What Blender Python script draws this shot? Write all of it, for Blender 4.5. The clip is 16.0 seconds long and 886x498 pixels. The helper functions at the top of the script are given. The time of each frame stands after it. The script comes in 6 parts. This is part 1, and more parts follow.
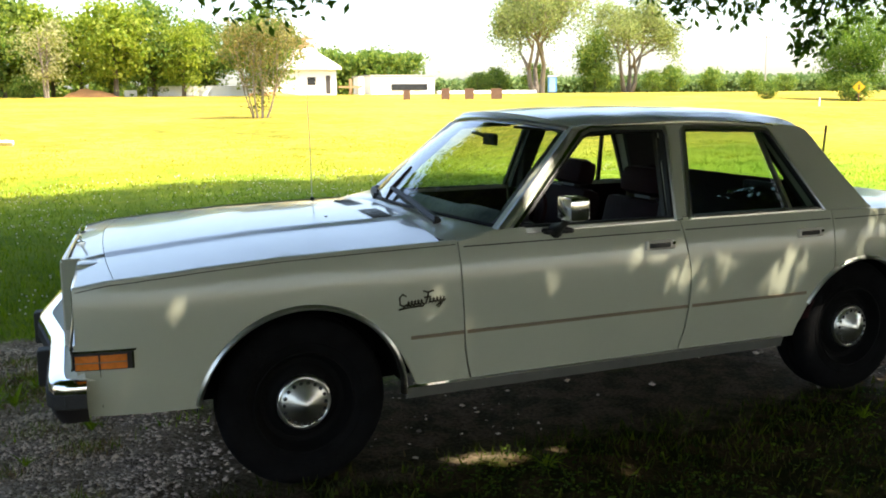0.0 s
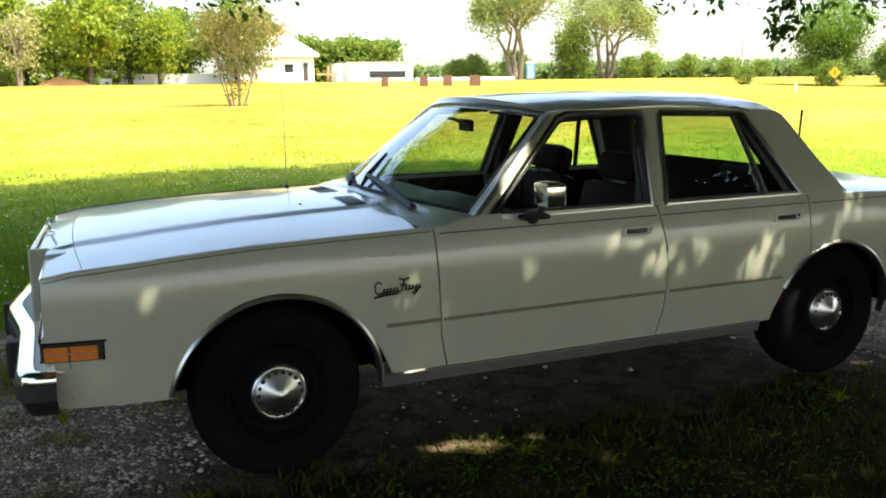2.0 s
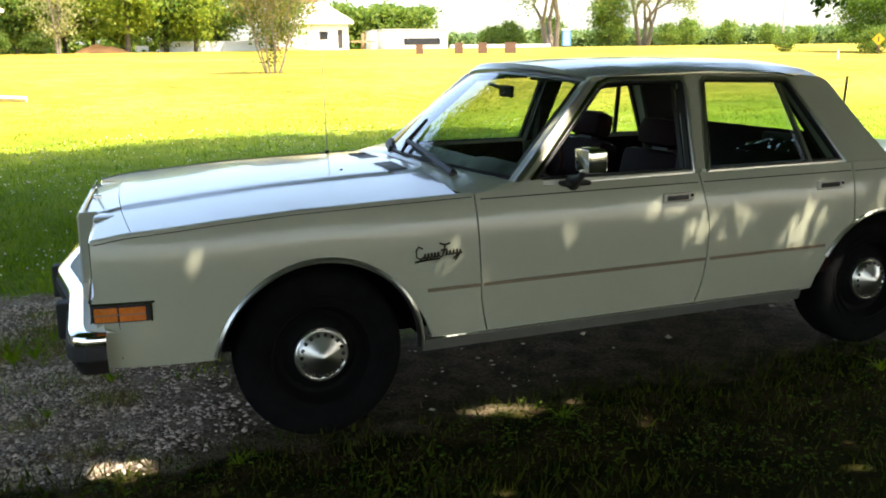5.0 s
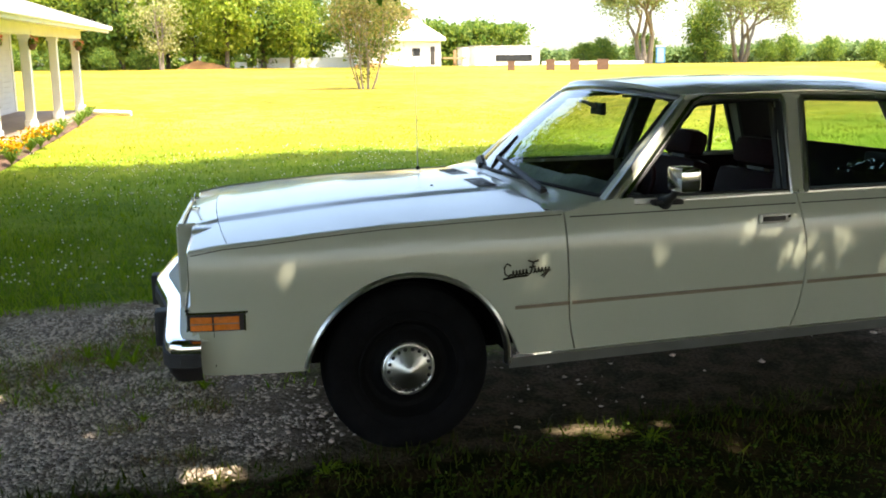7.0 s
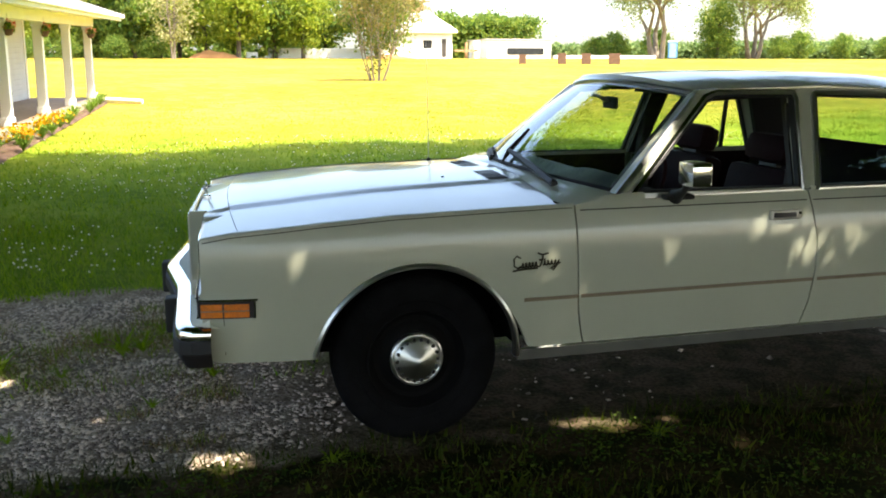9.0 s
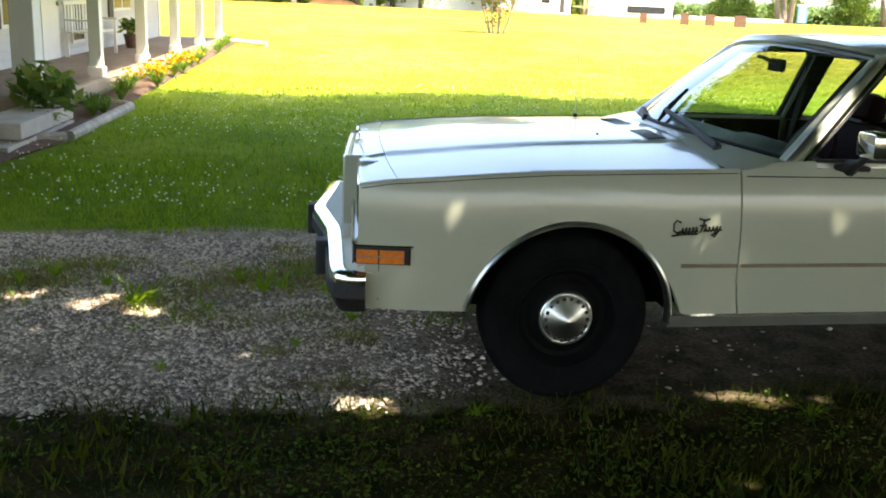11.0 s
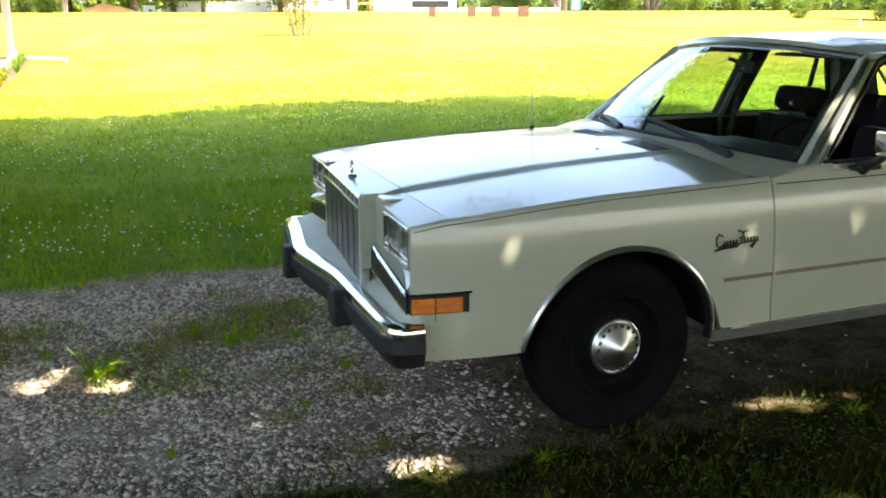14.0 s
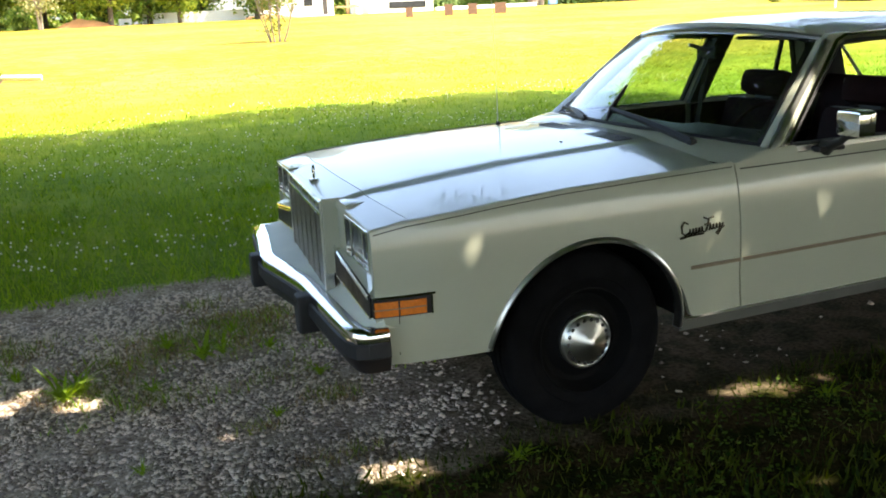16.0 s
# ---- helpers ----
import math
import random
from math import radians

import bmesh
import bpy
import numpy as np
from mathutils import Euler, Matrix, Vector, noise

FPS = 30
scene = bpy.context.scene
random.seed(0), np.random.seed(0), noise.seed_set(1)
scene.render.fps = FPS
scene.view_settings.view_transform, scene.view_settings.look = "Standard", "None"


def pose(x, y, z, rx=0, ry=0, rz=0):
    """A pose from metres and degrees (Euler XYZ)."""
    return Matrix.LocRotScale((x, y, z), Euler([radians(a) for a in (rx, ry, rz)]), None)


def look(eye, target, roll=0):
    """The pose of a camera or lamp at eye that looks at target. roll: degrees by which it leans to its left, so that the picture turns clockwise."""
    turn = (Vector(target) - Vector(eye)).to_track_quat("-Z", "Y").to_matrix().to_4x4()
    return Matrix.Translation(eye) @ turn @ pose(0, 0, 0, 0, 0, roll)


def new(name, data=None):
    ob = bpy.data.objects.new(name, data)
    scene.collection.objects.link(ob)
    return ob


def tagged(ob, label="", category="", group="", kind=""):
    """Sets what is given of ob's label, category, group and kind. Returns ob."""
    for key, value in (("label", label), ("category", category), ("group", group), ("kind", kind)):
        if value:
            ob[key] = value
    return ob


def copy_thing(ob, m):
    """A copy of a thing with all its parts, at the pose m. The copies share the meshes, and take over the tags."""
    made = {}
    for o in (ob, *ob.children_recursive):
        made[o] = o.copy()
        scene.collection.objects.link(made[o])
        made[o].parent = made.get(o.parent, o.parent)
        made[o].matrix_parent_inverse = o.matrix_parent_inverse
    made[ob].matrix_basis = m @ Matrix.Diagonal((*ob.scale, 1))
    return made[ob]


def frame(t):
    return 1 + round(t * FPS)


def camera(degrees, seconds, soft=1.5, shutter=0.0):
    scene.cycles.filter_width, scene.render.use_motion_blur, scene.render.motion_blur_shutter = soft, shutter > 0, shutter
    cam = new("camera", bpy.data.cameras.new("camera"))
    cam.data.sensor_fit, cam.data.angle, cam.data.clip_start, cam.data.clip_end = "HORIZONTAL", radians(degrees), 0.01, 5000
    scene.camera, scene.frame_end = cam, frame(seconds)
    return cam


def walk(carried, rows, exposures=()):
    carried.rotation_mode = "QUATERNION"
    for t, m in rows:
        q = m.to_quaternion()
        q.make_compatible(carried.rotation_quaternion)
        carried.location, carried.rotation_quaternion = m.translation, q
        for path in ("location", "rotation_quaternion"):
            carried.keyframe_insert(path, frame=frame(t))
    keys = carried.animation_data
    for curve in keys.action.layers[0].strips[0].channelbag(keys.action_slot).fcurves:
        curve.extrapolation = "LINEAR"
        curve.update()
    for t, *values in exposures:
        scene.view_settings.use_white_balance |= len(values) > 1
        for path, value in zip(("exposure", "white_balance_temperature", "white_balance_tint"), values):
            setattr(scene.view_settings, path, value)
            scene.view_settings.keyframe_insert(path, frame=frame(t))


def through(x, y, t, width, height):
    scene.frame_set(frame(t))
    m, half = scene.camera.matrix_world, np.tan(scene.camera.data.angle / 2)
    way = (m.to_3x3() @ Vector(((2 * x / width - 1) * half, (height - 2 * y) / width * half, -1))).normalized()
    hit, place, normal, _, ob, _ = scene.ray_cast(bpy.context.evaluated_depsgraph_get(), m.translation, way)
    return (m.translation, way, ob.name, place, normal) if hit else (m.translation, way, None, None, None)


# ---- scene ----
cam = camera(50.0, 16.0, soft=1.9)
PATH = [
    (0, (-0.881, -4.356, 1.466), (-0.102, -2.538, 1.168), -0.76),
    (0.5, (-0.889, -4.359, 1.466), (-0.150, -2.525, 1.164), -0.66),
    (1, (-0.891, -4.353, 1.463), (-0.198, -2.507, 1.125), -0.74),
    (1.5, (-0.873, -4.347, 1.467), (-0.146, -2.517, 1.121), -0.50),
    (2, (-0.852, -4.330, 1.459), (-0.036, -2.533, 1.134), -1.00),
    (2.5, (-0.837, -4.323, 1.454), (0.051, -2.561, 1.123), -0.98),
    (3, (-0.806, -4.326, 1.448), (0.217, -2.640, 1.115), -1.02),
    (3.5, (-0.783, -4.336, 1.447), (0.335, -2.713, 1.104), -2.11),
    (4, (-0.790, -4.323, 1.445), (0.307, -2.685, 1.109), -2.27),
    (4.5, (-0.849, -4.321, 1.445), (0.066, -2.582, 1.074), -1.35),
    (5, (-0.889, -4.341, 1.451), (-0.143, -2.526, 1.062), -1.01),
    (5.2, (-0.900, -4.362, 1.458), (-0.214, -2.523, 1.075), -1.44),
    (7.3, (-0.893, -4.345, 1.452), (-0.328, -2.459, 1.098), -1.03),
    (7.5, (-0.894, -4.346, 1.448), (-0.337, -2.460, 1.082), -1.05),
    (8, (-0.901, -4.349, 1.455), (-0.340, -2.461, 1.108), -0.53),
    (8.5, (-0.903, -4.350, 1.450), (-0.338, -2.466, 1.089), -0.32),
    (9, (-0.902, -4.352, 1.450), (-0.345, -2.467, 1.082), -0.11),
    (9.5, (-0.902, -4.358, 1.452), (-0.370, -2.463, 1.093), -0.12),
    (10, (-0.911, -4.379, 1.447), (-0.490, -2.464, 1.052), 0.71),
    (10.2, (-0.926, -4.356, 1.443), (-0.602, -2.430, 1.012), 1.72),
    (12.3, (-1.402, -3.942, 1.423), (-0.934, -2.055, 0.952), 2.58),
    (12.5, (-1.424, -3.862, 1.435), (-0.900, -1.985, 0.983), 1.26),
    (13, (-1.518, -3.753, 1.466), (-0.943, -1.893, 1.008), 0.77),
    (13.5, (-1.727, -3.694, 1.491), (-1.048, -1.875, 1.012), -0.32),
    (14, (-1.854, -3.714, 1.506), (-1.109, -1.917, 1.044), -0.39),
    (14.5, (-1.907, -3.736, 1.507), (-1.197, -1.925, 1.040), -0.65),
    (15, (-1.866, -3.758, 1.523), (-1.290, -1.895, 1.081), -3.80),
    (15.5, (-1.760, -3.743, 1.503), (-1.108, -1.904, 1.064), -3.53),
    (16, (-1.754, -3.720, 1.499), (-0.989, -1.931, 1.035), -3.01),
]
walk(cam, [(t, look(eye, target, roll)) for t, eye, target, roll in PATH],
     [(0.0, 1.6, 6700, 10), (4.0, 1.6, 6700, 10), (5.2, 1.75, 6700, 10), (7.3, 1.75, 6700, 10), (9.5, 1.75, 6700, 10), (12.3, 2.35, 6700, 10), (13.5, 2.3, 6700, 10), (15.0, 2.15, 6700, 10), (16.0, 2.05, 6700, 10)])

# ---- light ----
SUN_FROM = Vector((0.39, -0.36, 0.92))
world = bpy.data.worlds.new("world")
scene.world = world
world.use_nodes = True
wn = world.node_tree.nodes
sky = wn.new("ShaderNodeTexSky")
sky.sky_type, sky.sun_disc = "NISHITA", False
sky.sun_elevation = math.atan2(SUN_FROM.z, SUN_FROM.xy.length)
sky.sun_rotation = math.atan2(SUN_FROM.x, SUN_FROM.y)
sky.dust_density, sky.air_density, sky.ozone_density = 3.0, 1.0, 0.6
wn["Background"].inputs[1].default_value = 0.21
world.node_tree.links.new(sky.outputs[0], wn["Background"].inputs[0])
sun = new("sun", bpy.data.lights.new("sun", "SUN"))
sun.data.energy, sun.data.angle, sun.data.color = 5.0, radians(0.53), (1.0, 0.93, 0.78)
sun.matrix_world = look(SUN_FROM * 30, (0, 0, 0))

# ---- materials ----


def material(name, col, rough=0.6, metal=0.0, vary=0.0, scale=8.0, bump=0.0, bump_scale=60.0, col2=None, coat=0.0, spec=0.5, by_random=0.0, detail=4.0):
    """A principled surface with noise at two scales, bump, and a shift by object or island."""
    m = bpy.data.materials.new(name)
    m.use_nodes = True
    nt = m.node_tree
    n, link = nt.nodes, nt.links.new
    b = n["Principled BSDF"]
    b.inputs["Base Color"].default_value = (*col, 1)
    b.inputs["Roughness"].default_value = rough
    b.inputs["Metallic"].default_value = metal
    b.inputs["Coat Weight"].default_value = coat
    b.inputs["Coat Roughness"].default_value = 0.14
    b.inputs["Coat Roughness"].default_value = 0.05
    b.inputs["Specular IOR Level"].default_value = spec
    tc = n.new("ShaderNodeTexCoord")
    if vary or col2:
        no = n.new("ShaderNodeTexNoise")
        no.inputs["Scale"].default_value, no.inputs["Detail"].default_value = scale, detail
        link(tc.outputs["Object"], no.inputs["Vector"])
        big = n.new("ShaderNodeTexNoise")
        big.inputs["Scale"].default_value = scale * 0.13
        link(tc.outputs["Object"], big.inputs["Vector"])
        mx = n.new("ShaderNodeMath")
        mx.operation = "MULTIPLY_ADD"
        mx.inputs[1].default_value, mx.inputs[2].default_value = 0.6, 0.0
        link(no.outputs["Fac"], mx.inputs[0])
        ad = n.new("ShaderNodeMath")
        ad.operation = "MULTIPLY_ADD"
        ad.inputs[1].default_value = 0.4
        link(big.outputs["Fac"], ad.inputs[0])
        link(mx.outputs[0], ad.inputs[2])
        fac = ad.outputs[0]
        if by_random:
            geo = n.new("ShaderNodeNewGeometry")
            rn = n.new("ShaderNodeMath")
            rn.operation = "MULTIPLY_ADD"
            rn.inputs[1].default_value = by_random
            link(geo.outputs["Random Per Island"], rn.inputs[0])
            link(fac, rn.inputs[2])
            sb = n.new("ShaderNodeMath")
            sb.operation = "SUBTRACT"
            sb.inputs[1].default_value = by_random / 2
            link(rn.outputs[0], sb.inputs[0])
            fac = sb.outputs[0]
        ramp = n.new("ShaderNodeValToRGB")
        c2 = col2 or tuple(min(1, c * (1 + vary)) for c in col)
        c1 = col if col2 else tuple(c * (1 - vary) for c in col)
        ramp.color_ramp.elements[0].position, ramp.color_ramp.elements[1].position = 0.32, 0.68
        ramp.color_ramp.elements[0].color, ramp.color_ramp.elements[1].color = (*c1, 1), (*c2, 1)
        link(fac, ramp.inputs[0])
        link(ramp.outputs[0], b.inputs["Base Color"])
    if bump:
        bn = n.new("ShaderNodeTexNoise")
        bn.inputs["Scale"].default_value, bn.inputs["Detail"].default_value = bump_scale, 5
        link(tc.outputs["Object"], bn.inputs["Vector"])
        bp = n.new("ShaderNodeBump")
        bp.inputs["Strength"].default_value, bp.inputs["Distance"].default_value = bump, 0.02
        link(bn.outputs["Fac"], bp.inputs["Height"])
        link(bp.outputs[0], b.inputs["Normal"])
    return m


def leaf_material(name, col, col2, through=0.4):
    """Leaves: diffuse, a little gloss, and light passing through; each leaf its own shade."""
    m = material(name, col, 0.6, col2=col2, scale=3.0, by_random=0.7, spec=0.12)
    nt = m.node_tree
    n, link = nt.nodes, nt.links.new
    tr = n.new("ShaderNodeBsdfTranslucent")
    ramp = [x for x in n if x.bl_idname == "ShaderNodeValToRGB"][0]
    hs = n.new("ShaderNodeHueSaturation")
    hs.inputs["Saturation"].default_value, hs.inputs["Value"].default_value = 1.1, 1.5
    link(ramp.outputs[0], hs.inputs["Color"])
    link(hs.outputs[0], tr.inputs[0])
    mix = n.new("ShaderNodeMixShader")
    mix.inputs[0].default_value = through
    link(n["Principled BSDF"].outputs[0], mix.inputs[1])
    link(tr.outputs[0], mix.inputs[2])
    link(mix.outputs[0], n["Material Output"].inputs[0])
    return m


def glass_material(name, tint, most=0.55, least=0.04):
    """A clear sheet with gloss that grows towards grazing sight."""
    m = bpy.data.materials.new(name)
    m.use_nodes = True
    n, link = m.node_tree.nodes, m.node_tree.links.new
    n.remove(n["Principled BSDF"])
    tr, gl, lw, mix = n.new("ShaderNodeBsdfTransparent"), n.new("ShaderNodeBsdfGlossy"), n.new("ShaderNodeLayerWeight"), n.new("ShaderNodeMixShader")
    pw, ad = n.new("ShaderNodeMath"), n.new("ShaderNodeMath")
    pw.operation, ad.operation = "POWER", "MULTIPLY_ADD"
    pw.inputs[1].default_value = 3.0
    ad.inputs[1].default_value, ad.inputs[2].default_value = most, least
    tr.inputs[0].default_value = (*tint, 1)
    gl.inputs["Roughness"].default_value = 0.02
    link(lw.outputs["Facing"], pw.inputs[0])
    link(pw.outputs[0], ad.inputs[0])
    link(ad.outputs[0], mix.inputs[0])
    link(tr.outputs[0], mix.inputs[1])
    link(gl.outputs[0], mix.inputs[2])
    link(mix.outputs[0], n["Material Output"].inputs[0])
    return m


PAINT = material("cream_paint", (0.462, 0.474, 0.366), 0.30, vary=0.05, scale=2.5, coat=0.7, bump=0.015, bump_scale=9)
FILLER = material("filler_plastic", (0.72, 0.73, 0.62), 0.55, vary=0.08, scale=4)
GRILLE = material("grille_metal", (0.30, 0.30, 0.29), 0.34, 1.0, vary=0.15, scale=30)
CHROME = material("chrome", (0.82, 0.82, 0.80), 0.10, 1.0, vary=0.06, scale=6)
DULL_CHROME = material("dull_chrome", (0.66, 0.66, 0.63), 0.30, 1.0, vary=0.12, scale=9)
RUBBER = material("black_rubber", (0.014, 0.014, 0.015), 0.62, vary=0.3, scale=20, bump=0.1, bump_scale=120)
TYRE = material("tyre_rubber", (0.007, 0.007, 0.0075), 0.9, vary=0.4, scale=12, bump=0.2, bump_scale=80, spec=0.04)
STEEL = material("black_steel", (0.008, 0.008, 0.009), 0.5, vary=0.3, scale=14)
ROCKER = material("grey_rocker", (0.15, 0.15, 0.13), 0.34, 0.2, vary=0.15, scale=9)
RIM = material("black_rim", (0.004, 0.004, 0.0042), 0.7, vary=0.3, scale=14, spec=0.10)
DARK = material("dark_underside", (0.006, 0.006, 0.006), 0.9, vary=0.3, scale=10, spec=0.1)
VINYL = material("maroon_vinyl", (0.017, 0.006, 0.0075), 0.6, vary=0.3, scale=12, bump=0.15, bump_scale=90, spec=0.06)
TRIM_DARK = material("dark_trim", (0.011, 0.009, 0.009), 0.5, vary=0.3, scale=12)
TAN = material("tan_moulding", (0.22, 0.17, 0.11), 0.5, vary=0.15, scale=20)
AMBER = material("amber_lens", (0.72, 0.19, 0.015), 0.15, vary=0.2, scale=60, coat=1.0, bump=0.25, bump_scale=130)
RED = material("red_lens", (0.16, 0.012, 0.01), 0.15, vary=0.3, scale=40, coat=1.0)
LAMP_GLASS = material("lamp_glass", (0.40, 0.41, 0.40), 0.06, 0.85, vary=0.35, scale=22, bump=0.25, bump_scale=40)
GLASS = glass_material("clear_glass", (0.80, 0.90, 0.83), 0.72, 0.18)
GLASS_SIDE = glass_material("tinted_glass", (0.60, 0.70, 0.62), 0.35, 0.07)
GRASS = leaf_material("grass_blade", (0.096, 0.180, 0.013), (0.235, 0.315, 0.030), 0.42)
# tufts tinted like the sunlit yellow painted on the ground there
FIELD_TUFT = leaf_material("field_tuft", (0.15, 0.175, 0.015), (0.33, 0.29, 0.035), 0.4)
# much darker than the lawn's blades: the verge's deep shade is in the colour
VERGE = leaf_material("shade_toned_verge_grass", (0.017, 0.030, 0.002), (0.062, 0.078, 0.006), 0.3)
DRY = leaf_material("dry_grass", (0.05, 0.036, 0.015), (0.12, 0.085, 0.036), 0.3)
LEAF_NEAR = leaf_material("shade_leaf", (0.036, 0.085, 0.012), (0.09, 0.155, 0.022), 0.45)
LEAF_H = leaf_material("cottonwood_leaf", (0.14, 0.18, 0.06), (0.30, 0.325, 0.12), 0.5)
LEAF_A = leaf_material("bright_leaf", (0.13, 0.19, 0.025), (0.30, 0.34, 0.06), 0.5)
LEAF_B = leaf_material("deep_leaf", (0.075, 0.135, 0.03), (0.20, 0.25, 0.055), 0.5)
LEAF_C = leaf_material("pale_leaf", (0.19, 0.20, 0.07), (0.38, 0.36, 0.17), 0.4)
LEAF_D = leaf_material("dry_twig_leaf", (0.22, 0.165, 0.11), (0.38, 0.30, 0.215), 0.3)
LEAF_G = leaf_material("maple_leaf", (0.065, 0.13, 0.018), (0.16, 0.235, 0.04), 0.4)
LEAF_E = leaf_material("needle_leaf", (0.07, 0.105, 0.04), (0.16, 0.20, 0.09), 0.3)
LEAF_F = leaf_material("far_leaf", (0.10, 0.16, 0.055), (0.20, 0.26, 0.10), 0.4)
FLOWER = leaf_material("yellow_flower", (0.42, 0.20, 0.002), (0.52, 0.31, 0.006), 0.12)
DRIVE_GRASS = leaf_material("drive_grass_blade", (0.085, 0.125, 0.018), (0.24, 0.26, 0.060), 0.4)
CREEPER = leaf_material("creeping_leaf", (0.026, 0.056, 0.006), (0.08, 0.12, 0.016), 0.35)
LITTER = leaf_material("dry_litter", (0.15, 0.095, 0.05), (0.34, 0.23, 0.13), 0.25)
FILM = glass_material("plastic_film", (0.80, 0.82, 0.84), 0.5, 0.22)
CLOVER = material("clover_flower", (0.74, 0.70, 0.56), 0.8, vary=0.1)
BARK = material("bark", (0.09, 0.07, 0.05), 0.9, vary=0.45, scale=9, bump=0.6, bump_scale=25)
PALE_BARK = material("pale_bark", (0.22, 0.175, 0.13), 0.85, vary=0.3, scale=9, bump=0.4, bump_scale=25)
STONE = material("gravel_stone", (0.235, 0.183, 0.147), 0.9, col2=(0.78, 0.64, 0.51), scale=3.0, by_random=1.0, bump=0.2, bump_scale=90)
# grey raised to stand in for the windscreen's hazy reflection
DASH = material("reflection_grey_dash", (0.045, 0.045, 0.050), 0.55, vary=0.25, scale=8)
CURTAIN = material("white_curtain", (0.86, 0.86, 0.88), 0.3, vary=0.08, scale=7)
VENT = material("vent_grey", (0.10, 0.10, 0.095), 0.5, vary=0.2, scale=30)
WHITE = material("white_paint", (0.74, 0.73, 0.69), 0.55, vary=0.05, scale=3, bump=0.05, bump_scale=30)
SIDING = material("white_siding", (0.53, 0.53, 0.515), 0.6, vary=0.06, scale=3)
CONCRETE = material("concrete", (0.42, 0.38, 0.33), 0.9, vary=0.2, scale=4, bump=0.2, bump_scale=40)
PORCH = material("porch_floor", (0.21, 0.155, 0.115), 0.8, vary=0.25, scale=5, bump=0.15, bump_scale=30)
MULCH = material("mulch", (0.10, 0.055, 0.035), 0.95, vary=0.5, scale=14, bump=0.9, bump_scale=35)
DIRT = material("orange_dirt", (0.42, 0.20, 0.07), 0.95, vary=0.25, scale=1.2, bump=0.6, bump_scale=4)
WOOD = material("raw_wood", (0.36, 0.22, 0.11), 0.75, vary=0.25, scale=3)
BOARD = material("brown_board", (0.16, 0.085, 0.05), 0.8, vary=0.3, scale=4)
BLUE = material("blue_plastic", (0.10, 0.30, 0.62), 0.45, vary=0.1, scale=3)
YELLOW = material("sign_yellow", (0.80, 0.50, 0.01), 0.5, vary=0.05, scale=4)
POT = material("terracotta", (0.14, 0.07, 0.05), 0.8, vary=0.25, scale=10)
PINK = leaf_material("red_flower", (0.50, 0.06, 0.04), (0.72, 0.42, 0.30), 0.3)
LOG = material("grey_log", (0.34, 0.31, 0.27), 0.9, vary=0.35, scale=9, bump=0.5, bump_scale=22)
WINDOW = material("dark_window", (0.03, 0.032, 0.035), 0.12, vary=0.3, scale=2, spec=0.15)
EDGE = material("porch_edge", (0.34, 0.27, 0.19), 0.8, vary=0.15, scale=6, bump=0.1, bump_scale=30)
SHUTTER = material("shutter", (0.05, 0.04, 0.035), 0.6, vary=0.2, scale=9)
METAL = material("galvanised", (0.45, 0.45, 0.44), 0.4, 0.8, vary=0.15, scale=9)
LETTER = material("bronze_letter", (0.05, 0.045, 0.03), 0.3, 0.8, vary=0.2, scale=30)


